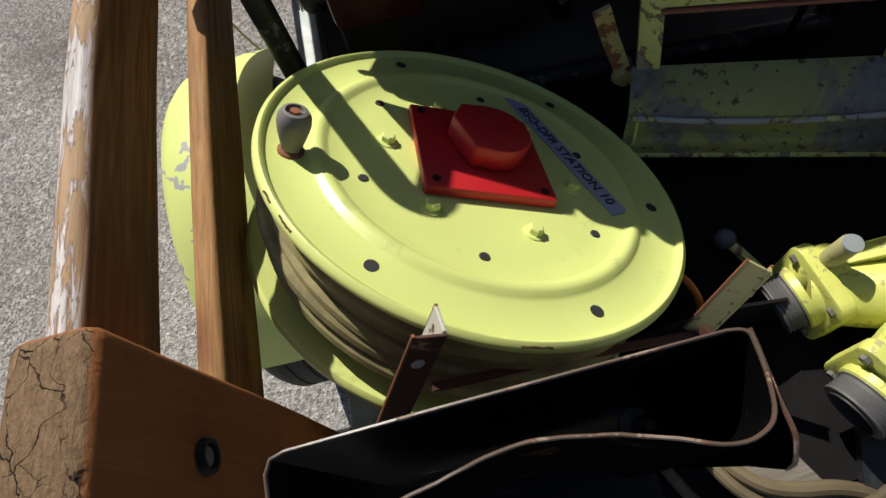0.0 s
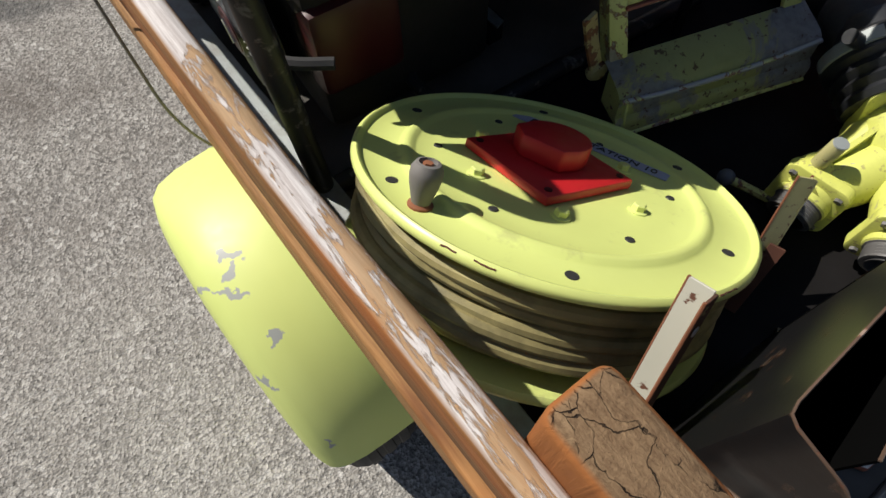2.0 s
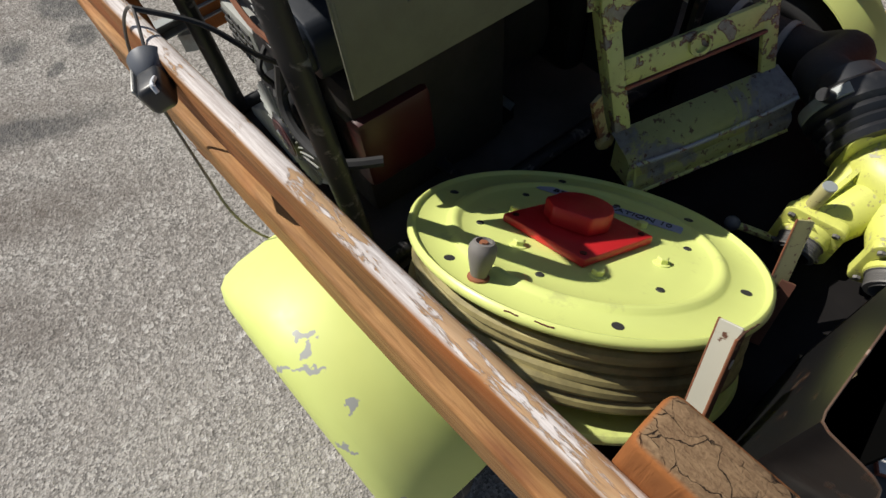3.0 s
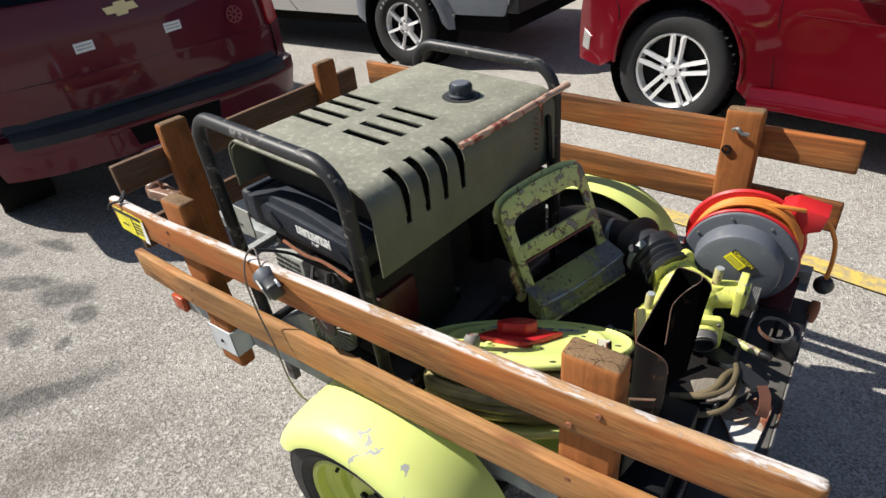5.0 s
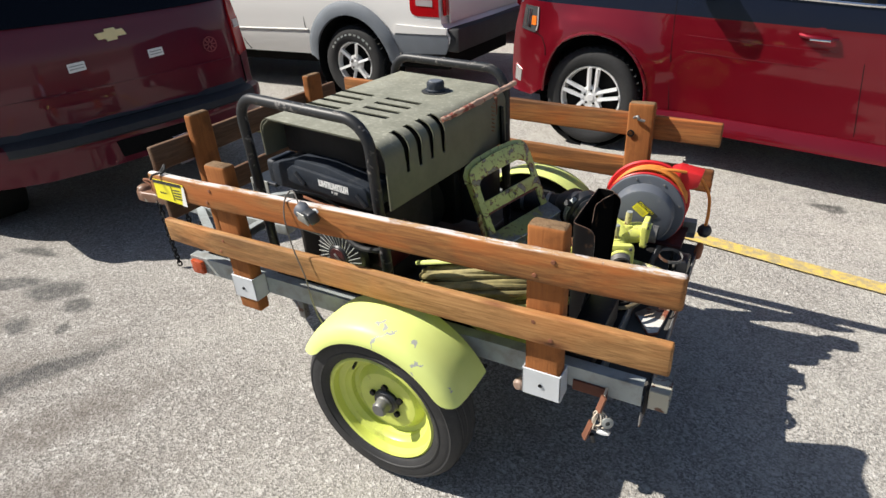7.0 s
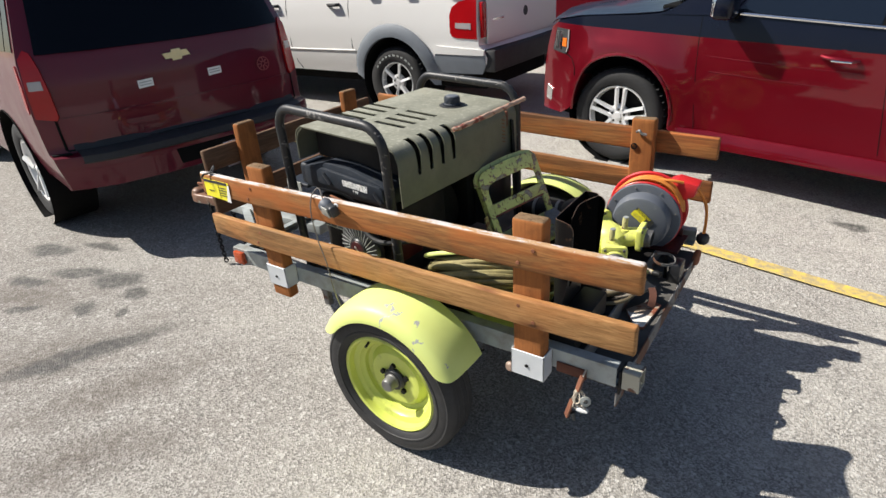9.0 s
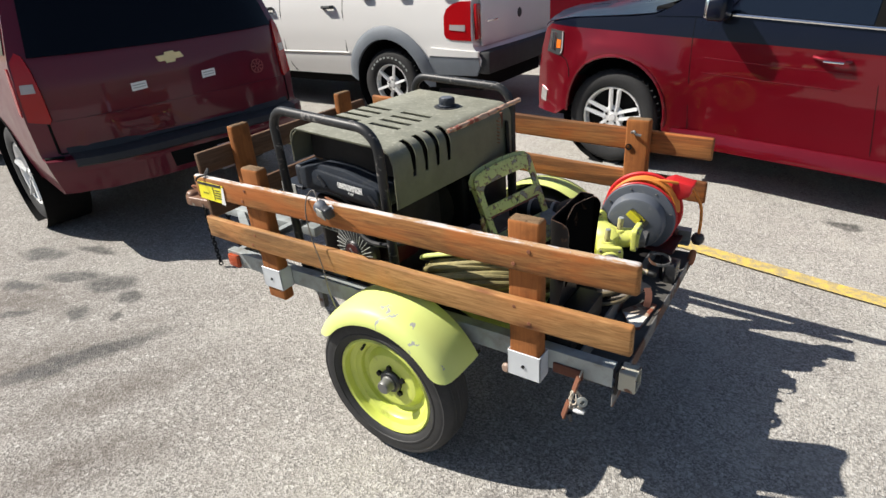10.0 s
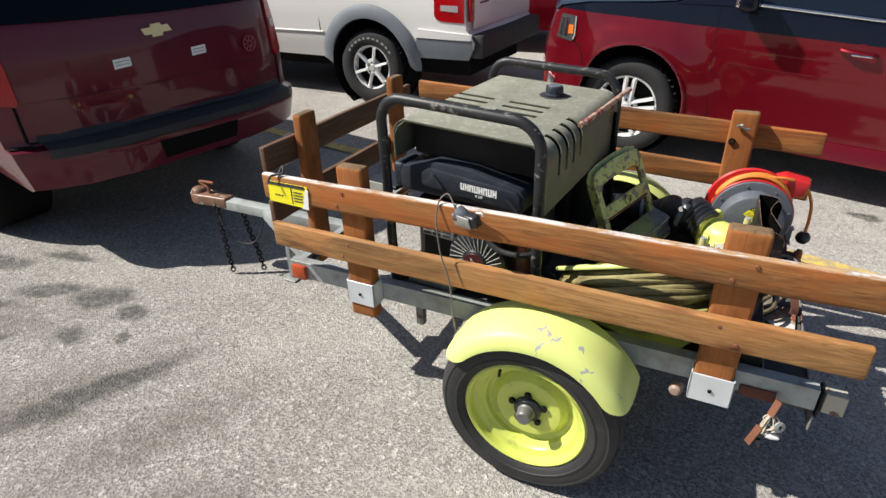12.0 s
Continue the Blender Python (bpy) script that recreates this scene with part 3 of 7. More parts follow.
part("tail_upright", box(0.7965, 0.803, 0.064, 0.120, 0.455, 0.545, 0.002, 1), M["dark_steel"], TRAILER)
bm = box(0.806, 0.858, 0.066, 0.071, 0.480, 0.546, 0.002, 1)
for bx in ((0.071, 0.125, 0.540, 0.546), (0.071, 0.125, 0.480, 0.486), (0.120, 0.125, 0.486, 0.540)):
    box(0.806, 0.858, bx[0], bx[1], bx[2], bx[3], 0.001, 1, bm)
part("rail_end", bm, M["iron_end"], TRAILER, "open end of a scuffed cream box tube")
part("tail_deck", box(0.662, 0.7895, 0.105, 1.11, 0.442, 0.455, 0.002, 1), M["floor"], TRAILER, "lower dark deck at the tail")
part("deck_riser", box(0.656, 0.6615, 0.107, 1.108, 0.442, 0.517, 0.001, 1), M["rust_steel"], TRAILER)
part("bed_floor", box(-0.62, 0.6555, 0.105, 1.11, 0.50, 0.518, 0.002, 1), M["floor"], TRAILER, "dark worn plywood bed floor")
# shade over the rear floor, laid on as a near-black sheet
part("floor_mat", box(0.0, 0.655, 0.107, 1.108, 0.5182, 0.5205, 0.0006, 1), M["floor_shade"], TRAILER, "near-black sheet standing for shade on the bed floor")
part("axle", rod((0.012, 0.04, 0.298), (0.012, 1.16, 0.298), 0.025), M["dark_steel"], TRAILER)
for y in (0.07, 1.13):
    bm = None
    for i in range(4):
        w = 0.30 - i * 0.06
        bm = sweep([(0.012 + w * u, y, 0.345 + 0.09 * u * u + i * -0.009) for u in [k / 6 - 1 for k in range(13)]], 0, shape=[(-0.02, -0.004), (0.02, -0.004), (0.02, 0.004), (-0.02, 0.004)], bm=bm)
    part("leaf_spring", bm, M["dark_steel"], TRAILER)


def trailer_wheel(y, out):
    """Tyre and lime rim; out: the sign of y towards which the face looks."""
    c, ax = (0.018, y, 0.3), (0, out, 0)
    tyre = [(0.205, -0.06), (0.225, -0.072), (0.262, -0.075), (0.284, -0.066), (0.296, -0.048), (0.298, -0.02), (0.298, 0.02), (0.296, 0.048), (0.284, 0.066), (0.276, 0.0705), (0.274, 0.0735), (0.270, 0.0735), (0.268, 0.0725), (0.255, 0.076), (0.236, 0.0745), (0.234, 0.0765), (0.229, 0.0765), (0.227, 0.073), (0.215, 0.068), (0.205, 0.06), (0.2, 0.05)]
    w = part("wheel", lathe([(0.206, 0.058), (0.198, 0.064), (0.190, 0.058), (0.186, 0.035), (0.165, 0.028), (0.160, 0.018), (0.150, 0.012), (0.146, -0.004), (0.132, -0.010), (0.118, 0.004), (0.108, 0.014), (0.085, 0.016), (0.055, 0.012), (0.03, 0.012), (0, 0.012)], c, ax, 56), M["lime_wheel"], TRAILER, "lime-painted steel wheel rim")
    bm = lathe(tyre, c, ax, 64)
    part("tyre", bm, M["rubber"], w, "worn black rubber tyre")
    bm = None
    for i in range(3):
        h = (-0.03, 0.0, 0.03)[i]
        bm = lathe([(0.2985, h - 0.010), (0.3005, h - 0.008), (0.3005, h + 0.008), (0.2985, h + 0.010)], c, ax, 64, bm)
    part("tread", bm, M["rubber"], w)
    hub = part("hub", lathe([(0, 0.0), (0.046, 0.0), (0.047, 0.022), (0.040, 0.030), (0, 0.031)], c, ax, 28), M["black"], w, "black greasy wheel hub")
    part("grease_cap", lathe([(0.029, 0.030), (0.030, 0.034), (0.027, 0.038), (0.0265, 0.062), (0.022, 0.069), (0, 0.071)], c, ax, 28), M["cap_steel"], hub, "dull grey steel grease cap")
    for i in range(5):
        a = radians(72 * i + 20)
        u = Vector(c) + Vector((math.cos(a) * 0.057, out * 0.010, math.sin(a) * 0.057))
        part("lug_nut", lathe([(0, 0.0), (0.012, 0.0), (0.011, 0.013), (0, 0.014)], u, ax, 6), M["dark_steel"], w)
    part("valve_stem", rod((0.012 - 0.09, y + out * 0.02, 0.298 + 0.145), (0.012 - 0.083, y + out * 0.055, 0.298 + 0.138), 0.005, 8), M["rubber"], w)
    return w


trailer_wheel(-0.058, -1)
trailer_wheel(1.258, 1)


def fender_material():
    k = Nodes("lime_fender_paint")
    v = k.coords()
    tone = k.mix(k.ramp(k.noise(v, 4.0, 4), 0.3, 0.7), rgb(0.60, 0.67, 0.20), rgb(0.68, 0.75, 0.25))
    spots = [(0.055, -0.085, 0.66, 0.030, 0.010), (0.075, -0.10, 0.65, 0.010, 0.026), (0.100, -0.115, 0.64, 0.040, 0.007), (0.174, -0.100, 0.625, 0.008, 0.020), (0.06, -0.142, 0.63, 0.035, 0.005), (0.20, -0.14, 0.56, 0.022, 0.007), (0.296, -0.122, 0.53, 0.015, 0.004)]
    wob = k.n("TexNoise")
    k.put(v, wob.inputs["Vector"])
    wob.inputs["Scale"].default_value, wob.inputs["Detail"].default_value = 42.0, 6.0
    warp = k.n("VectorMath", op="MULTIPLY_ADD")
    k.put(wob.outputs["Color"], warp.inputs[0])
    warp.inputs[1].default_value = (0.05, 0.05, 0.05)
    k.put(v, warp.inputs[2])
    mask = None
    for x, y, z, rx, ry in spots:
        mp = k.n("Mapping")
        mp.vector_type = "TEXTURE"
        mp.inputs["Location"].default_value = (x + 0.025, y + 0.025, z + 0.025)
        mp.inputs["Rotation"].default_value = (0, 0, radians(35))
        mp.inputs["Scale"].default_value = (rx, ry, 0.07)
        k.put(warp.outputs[0], mp.inputs[0])
        ln = k.n("VectorMath", op="LENGTH")
        k.put(mp.outputs[0], ln.inputs[0])
        one = k.ramp(ln.outputs["Value"], 0.55, 0.66, rgb(1, 1, 1), rgb(0, 0, 0))
        mask = one if mask is None else k.math("MAXIMUM", mask, one)
    col = k.mix(mask, tone, rgb(0.36, 0.37, 0.35))
    k.set(col, k.mix(k.noise(v, 55.0, 5), rgb(0.38, 0.38, 0.38), rgb(0.56, 0.56, 0.56)), 0.0, 0.4)
    k.bump(k.noise(v, 20.0, 4), 0.06, 0.002)
    return k.m


M["fender"] = fender_material()


def fender(y_in, y_out):
    """A rolled half-round mudguard with a turned-down outer skirt."""
    out = 1 if y_out > y_in else -1
    w = abs(y_out - y_in)
    section = [(0.0, 0.348), (w * 0.35, 0.350), (w * 0.68, 0.346), (w * 0.86, 0.338), (w * 0.95, 0.325), (w, 0.300), (w * 1.0, 0.285)]
    bm = bmesh.new()
    rows = []
    n = 40
    run = [0.0]
    for (s0, r0), (s1, r1) in zip(section, section[1:]):
        run.append(run[-1] + math.hypot(s1 - s0, r1 - r0))
    for i in range(n + 1):
        u = 0.5 - 0.5 * math.cos(math.pi * i / n)
        a = radians(148 - (148 - 27) * u)
        edge = min(u, 1 - u) * radians(126) * 0.34
        cornered = 0.07
        cut_back = cornered - math.sqrt(max(0.0, cornered ** 2 - (cornered - edge) ** 2)) if edge < cornered else 0.0
        row = []
        for d in run:
            d *= (run[-1] - cut_back) / run[-1]
            j = max(q for q in range(len(run) - 1) if run[q] <= d + 1e-9)
            f = (d - run[j]) / (run[j + 1] - run[j])
            s, r = section[j][0] + (section[j + 1][0] - section[j][0]) * f, section[j][1] + (section[j + 1][1] - section[j][1]) * f
            rr = r * (1.0 - 0.02 * (2 * u - 1) ** 2)
            row.append(bm.verts.new((0.03 + rr * math.cos(a), y_in + out * s, 0.300 + rr * math.sin(a))))
        rows.append(row)
    for p, q in zip(rows, rows[1:]):
        for j in range(len(section) - 1):
            bm.faces.new((p[j], p[j + 1], q[j + 1], q[j]))
    bmesh.ops.recalc_face_normals(bm, faces=bm.faces)
    bmesh.ops.solidify(bm, geom=bm.faces[:], thickness=0.003)
    part("fender", bm, M["fender"], TRAILER, "lime-painted rolled steel fender with scraped grey patches", angle=60)


fender(0.040, -0.152)
fender(1.160, 1.352)
part("marker_lamp", box(-1.01, -0.945, 0.042, 0.0625, 0.485, 0.545, 0.006), M["amber"], TRAILER, "amber side marker lamp")


# ---- trailer details ----
def text_bm(body, size, m, depth=0.0006):
    cu = bpy.data.curves.new("t", "FONT")
    cu.body, cu.size, cu.align_x, cu.align_y, cu.extrude = body, size, "CENTER", "CENTER", depth
    ob = bpy.data.objects.new("t", cu)
    scene.collection.objects.link(ob)
    me = bpy.data.meshes.new_from_object(ob.evaluated_get(bpy.context.evaluated_depsgraph_get()))
    bm = bmesh.new()
    bm.from_mesh(me)
    bm.transform(m)
    bpy.data.objects.remove(ob)
    bpy.data.curves.remove(cu)
    bpy.data.meshes.remove(me)
    return bm


def basis(o, x, y):
    """A matrix whose x and y axes lie along the given ones."""
    x = Vector(x).normalized()
    y = (Vector(y) - x * x.dot(Vector(y))).normalized()
    return Matrix.Translation(o) @ Matrix((x, y, x.cross(y))).transposed().to_4x4()


# tongue, coupler and chains
part("tongue", box(-1.93, -1.0, 0.60 - 0.032, 0.60 + 0.032, 0.40, 0.452, 0.004, 2), M["galv"], TRAILER, "pale grey steel tongue")
for s in (-1, 1):
    part("tongue_brace", sweep([(-1.62, 0.60 + s * 0.03, 0.425), (-1.0, 0.60 + s * 0.42, 0.46)], 0, shape=[(-0.02, -0.025), (0.02, -0.025), (0.02, 0.025), (-0.02, 0.025)]), M["galv"], TRAILER)
M["coupler"] = chipped("old_coupler_paint", (0.20, 0.105, 0.065), (0.48, 0.45, 0.37), (0.12, 0.05, 0.03), 0.62, 24)
bm = prism([(-1.90, 0.565), (-1.90, 0.635), (-2.02, 0.640), (-2.09, 0.650), (-2.14, 0.645), (-2.17, 0.625), (-2.17, 0.575), (-2.14, 0.555), (-2.09, 0.55), (-2.02, 0.56)], 2, 0.405, 0.465, 0.010, 3)
lathe([(0, 0.0), (0.044, 0.0), (0.044, 0.05), (0.034, 0.072), (0.016, 0.082), (0, 0.083)], (-2.125, 0.60, 0.41), (0, 0, 1), 20, bm)
coupler = part("coupler", roughen(bm, 0.002, 30), M["coupler"], TRAILER, "flaking rusty ball coupler")
part("latch_lever", sweep(spline([(-2.04, 0.60, 0.465), (-2.05, 0.60, 0.50), (-2.10, 0.60, 0.525), (-2.00, 0.60, 0.53)]), 0.008, 8), M["rust"], coupler)


def chain(points, link=0.032, wire=0.0045):
    """Welded links, turned by a quarter from one to the next."""
    line = spline(points, 24)
    dist, at, places = 0.0, 0.0, []
    for a, b in zip(line, line[1:]):
        step = (b - a).length
        while at <= dist + step:
            places.append((a + (b - a) * ((at - dist) / max(step, 1e-9)), (b - a).normalized()))
            at += link * 0.72
        dist += step
    bm = None
    for i, (p, w) in enumerate(places):
        u, v, _ = frame_of(w)
        side = u if i % 2 else v
        ring = []
        for k in range(12):
            a = 2 * math.pi * k / 12
            ring.append(p + side * math.cos(a) * link * 0.33 + w * (math.sin(a) * link * 0.30 + (0.2 * link if math.sin(a) > 0 else -0.2 * link)))
        bm = sweep(ring, wire, 5, True, bm)
    return bm


part("safety_chain", chain([(-1.98, 0.57, 0.42), (-1.965, 0.56, 0.30), (-1.95, 0.55, 0.15), (-1.94, 0.55, 0.02)]), M["dark_steel"], TRAILER, "rusty safety chain")
part("safety_chain", chain([(-1.86, 0.63, 0.42), (-1.84, 0.63, 0.28), (-1.80, 0.63, 0.14), (-1.78, 0.63, 0.02)]), M["dark_steel"], TRAILER, "rusty safety chain")
part("wiring", sweep(spline([(-1.99, 0.58, 0.42), (-1.93, 0.55, 0.30), (-1.86, 0.56, 0.22), (-1.76, 0.59, 0.23), (-1.66, 0.60, 0.40)]), 0.005, 6), M["rubber"], TRAILER)

stand_leg = part("stand_leg", box(-1.600, -1.572, 0.634, 0.662, 0.012, 0.452, 0.003), M["galv"], TRAILER, "galvanised prop stand under the tongue")
part("stand_foot", box(-1.630, -1.542, 0.605, 0.690, 0.004, 0.012, 0.002, 1), M["galv"], stand_leg)

# tag, markers and tail wiring
M["rust_dark"] = plain("dark_rust", (0.10, 0.035, 0.02), 0.85, 0, 0.4, 60, 0.4)
tag = part("warning_tag", bowed(prism([(-1.005, 0.858), (-0.826, 0.852), (-0.818, 0.934), (-1.0, 0.936)], 1, -0.0335, -0.0318)), M["yellow"], TRAILER, "bright yellow paper tag with black border")
part("border", bowed(box(-1.003, -0.83, -0.0350, -0.0338, 0.922, 0.934)), M["ink"], tag)
part("border", bowed(box(-0.895, -0.892, -0.0350, -0.0338, 0.862, 0.92)), M["ink"], tag)
for i in range(4):
    part("writing", bowed(box(-0.885, -0.845 + 0.004 * (i % 2), -0.0350, -0.0338, 0.905 - i * 0.011, 0.909 - i * 0.011)), M["ink"], tag)
for i in range(3):
    part("writing", bowed(box(-0.972 + 0.014 * i, -0.964 + 0.014 * i, -0.0350, -0.0338, 0.884, 0.889)), M["ink"], tag)
part("white_strip", bowed(prism([(-0.850, 0.850), (-0.822, 0.849), (-0.814, 0.925), (-0.826, 0.925)], 1, -0.0346, -0.0336)), M["white"], tag)
part("tape", box(-1.0795, -1.0785, 0.18, 0.245, 0.90, 1.014), M["tape"], TRAILER, "strip of blue-grey tape")
part("twine", sweep(spline([(-0.972, -0.031, 0.93), (-0.968, -0.02, 0.945), (-0.95, 0.0, 0.95), (-0.945, 0.02, 0.972), (-0.93, 0.0, 0.955), (-0.96, -0.01, 0.948)]), 0.004, 6), M["rubber"], TRAILER)
lamp = part("tail_lamp", box(0.60, 0.70, 0.056, 0.064, 0.475, 0.512, 0.003), M["rust_dark"], TRAILER, "rust-filled side lamp recess")
part("round_marker", lathe([(0, 0), (0.018, 0), (0.018, 0.035), (0.012, 0.042), (0, 0.043)], (0.443, 0.082, 0.430), (-0.2, -1, 0.1), 18), M["marker"], TRAILER, "dirty round marker lamp with faded lens")
bm = sweep(spline([(0.697, 0.062, 0.515), (0.694, 0.03, 0.49), (0.686, 0.018, 0.455), (0.678, 0.02, 0.42), (0.668, 0.022, 0.385)]), 0.0035, 6)
for k in range(9):
    a = 1.3 * k
    sweep(spline([(0.692, 0.022, 0.468), (0.692 + 0.020 * math.cos(a), 0.018 + 0.014 * math.sin(a), 0.450 - 0.005 * k), (0.700 + 0.018 * math.sin(a), 0.014, 0.425 - 0.004 * k), (0.680 + 0.006 * k, 0.02, 0.395)]), 0.0021, 5, False, bm)
loom = part("wire_loom", bm, M["loom"], TRAILER, "tangle of loose tail wiring")
for p, q in (((0.699, 0.026, 0.512), (0.688, 0.018, 0.462)), ((0.672, 0.018, 0.412), (0.654, 0.018, 0.342))):
    part("terminal_strip", sweep([p, q], 0, shape=[(-0.010, -0.003), (0.010, -0.003), (0.010, 0.003), (-0.010, 0.003)]), M["strip"], loom, "brown terminal strip")
part("connector", lathe([(0, 0), (0.009, 0), (0.010, 0.016), (0.007, 0.034), (0, 0.036)], (0.690, 0.016, 0.392), (0.95, 0.1, -0.06), 10), M["white"], loom, "white wire connector")
part("connector", lathe([(0.007, -0.006), (0.016, -0.006), (0.017, 0.004), (0.007, 0.006), (0.007, -0.006)], (0.716, 0.016, 0.432), (0.5, -0.8, 0.2), 14), M["grey_pale"], loom, "grey rubber grommet")
part("connector", lathe([(0, 0), (0.008, 0), (0.006, 0.028), (0, 0.03)], (0.676, 0.018, 0.366), (0.25, 0.0, -1), 10), M["black"], loom)
part("bracket", box(-0.465, -0.435, 0.066, 0.092, 0.405, 0.481, 0.003), M["rust_steel"], TRAILER)
part("wing_nut", sweep(spline([(0.475, 1.150, 0.952), (0.490, 1.135, 0.962), (0.500, 1.135, 0.950), (0.520, 1.140, 0.945)]), 0.006, 6), M["cap_steel"], TRAILER)
part("eye_bolt", lathe([(0.009, -0.003), (0.014, -0.003), (0.014, 0.003), (0.009, 0.003), (0.009, -0.003)], (0.466, 1.152, 0.887), (0, -1, 0), 16), M["dark_steel"], TRAILER)
for z in (0.905, 0.70):
    part("bolt", lathe([(0.0072, -0.002), (0.0072, 0.0012), (0.0085, 0.0022), (0.0108, 0.0022), (0.0122, -0.002)], (0.535, 0.0605, z), (0, 1, 0), 24), M["dark_steel"], TRAILER)
    part("bolt_end", lathe([(0, 0.0002), (0.006, 0.0), (0.0072, -0.002)], (0.535, 0.0605, z), (0, 1, 0), 16), M["rust_steel"], TRAILER)

# clamp light on the near board
M["cord_grey"] = plain("grey_brown_cord", (0.15, 0.135, 0.12), 0.7, 0, 0.2)
clamp = thing("clamp_lamp", (-0.21, -0.03, 0.93), "small black clamp-on work lamp gripping the top side board", "lamp")
mc = basis((-0.200, -0.047, 0.934), (0.93, -0.36, 0.05), (0.3, 0.9, 0.25))
part("housing", box(-0.014, 0.034, -0.016, 0.018, -0.022, 0.018, 0.008, 3, m=mc), M["black"], clamp, "scuffed black housing")
part("reflector", lathe([(0.011, 0.0), (0.019, 0.009), (0.024, 0.024), (0.0255, 0.036), (0.0235, 0.036), (0.0215, 0.024), (0.015, 0.010), (0, 0.007)], mc @ Vector((-0.008, 0.0, 0.0)), mc.to_3x3() @ Vector((-1, 0.0, 0.25)), 24), M["grey"], clamp, "dull grey reflector cup")
part("face_plate", box(-0.050, 0.020, -0.0225, -0.0165, -0.022, 0.018, 0.004, 2, m=mc), M["cap_pale"], clamp, "dull silver face plate")
part("spring_clip", sweep(spline([mc @ Vector((0.02, 0.014, 0.018)), mc @ Vector((0.042, 0.014, 0.024)), mc @ Vector((0.048, 0.014, 0.015))]), 0.003, 6), M["zinc"], clamp)
part("cord", sweep(spline([(-0.25, -0.03, 0.945), (-0.285, -0.01, 0.985), (-0.31, -0.025, 0.96), (-0.312, -0.042, 0.90), (-0.30, -0.045, 0.80), (-0.27, -0.048, 0.70), (-0.262, -0.046, 0.60), (-0.265, -0.02, 0.50), (-0.26, 0.03, 0.42)]), 0.0024, 6), M["cord_grey"], clamp, "thin dark cord hanging over the boards")
part("cord", sweep(spline([(-0.285, -0.01, 0.984), (-0.24, 0.05, 0.95), (-0.2, 0.09, 0.9), (-0.19, 0.13, 0.86)]), 0.004, 6), M["rubber"], clamp)

# ---- cable reel ----
NORM = Vector((-0.278, 0.522, 1.0)).normalized()
RC = Vector((0.243, 0.2955, 0.6985))
RU = (Vector((1, 0, 0)) - NORM * NORM.x).normalized()
RV = NORM.cross(RU)
RM = Matrix.Translation(RC) @ Matrix((RU, RV, NORM)).transposed().to_4x4() @ Matrix.Rotation(radians(-0.4), 4, "Z")


def rp(r, a, h=0.0):
    return RM @ Vector((r * math.cos(radians(a)), r * math.sin(radians(a)), h))


reel = thing("cable_reel", tuple(RC - NORM * 0.17), "lime-green steel cable reel with crank knob, tilted in the trailer bed", "cable reel")


def drum_disc(h, flip):
    """A pressed flange with a rolled rim and a raised ring; black discs laid on it stand for the dark holes."""
    s = -1 if flip else 1
    prof = [(0, 0.002), (0.15, 0.002), (0.176, 0.0022), (0.180, 0.0040), (0.184, 0.0072), (0.189, 0.0085), (0.194, 0.0072), (0.198, 0.0032), (0.202, 0.0012), (0.2425, 0.0), (0.2445, 0.0008), (0.2462, 0.0045), (0.2500, 0.0062), (0.255, 0.003), (0.256, -0.003), (0.252, -0.008), (0.246, -0.007), (0.24, -0.005), (0.0, -0.004)]
    return lathe([(r, h + s * z) for r, z in prof], RC, NORM, 96)


top = part("top_flange", drum_disc(0.0, False), M["lime"], reel, "lime-painted pressed flange with bolt holes", angle=50)
part("bottom_flange", drum_disc(-0.142, True), M["lime"], reel, angle=50)
part("core", lathe([(0.15, -0.14), (0.15, -0.003)], RC, NORM, 40), M["lime"], reel)
for k in range(6):
    part("hole", lathe([(0, 0.0012), (0.0072, 0.0012), (0.008, -0.002), (0, -0.002)], rp(0.221, 12 + 60 * k, 0.0), NORM, 16), M["ink"], top)
    part("hole", lathe([(0, 0.0012), (0.0052, 0.0012), (0.007, -0.002), (0, -0.002)], rp(0.151, -19 + 60 * k, 0.0022), NORM, 14), M["ink"], top)
    o = rp(0.113, 11 + 60 * k, 0.002)
    bm = lathe([(0, 0.0), (0.0122, 0.0), (0.0122, 0.0012), (0.0100, 0.0022), (0, 0.0022)], o, NORM, 20)
    lathe([(0.0086, 0.002), (0.0086, 0.0085), (0.0068, 0.0098), (0, 0.0098)], o, NORM, 6, bm)
    part("bolt", bm, M["lime"], top, "lime-painted hexagon bolt", angle=25)
for a, r, w in ((-12, 0.2535, 7), (-70, 0.2535, 5), (-78, 0.2535, 4), (175, 0.2535, 9), (168, 0.2535, 5), (60, 0.2535, 3)):
    bm = bmesh.new()
    line = [rp(r + 0.0006, a + w * t / 6, 0.0035) for t in range(7)]
    part("rust_chip", roughen(sweep(line, 0.0010, 6), 0.0012, 160), M["rust_dark"], top)

# red socket on the flange
sock = thing("red_socket", tuple(rp(0, 0, 0.003)), "red moulded plastic rotary socket on a square base plate", "electric socket")
ms = RM @ Matrix.Translation((-0.012, -0.002, 0.0)) @ Matrix.Rotation(radians(-8), 4, "Z")
part("base_plate", box(-0.077, 0.077, -0.077, 0.077, 0.003, 0.016, 0.003, 2, m=ms), M["red"], sock)
bm = prism(arc(0.0, 0.0, 0.046, -20, 200, 16) + [(-0.043, -0.032), (-0.012, -0.048), (0.043, -0.030)], 2, 0.016, 0.045, 0.004, 2, m=ms @ Matrix.Translation((-0.006, 0.008, 0)))
part("cover", bm, M["red"], sock, "moulded red cover with a rounded nose")
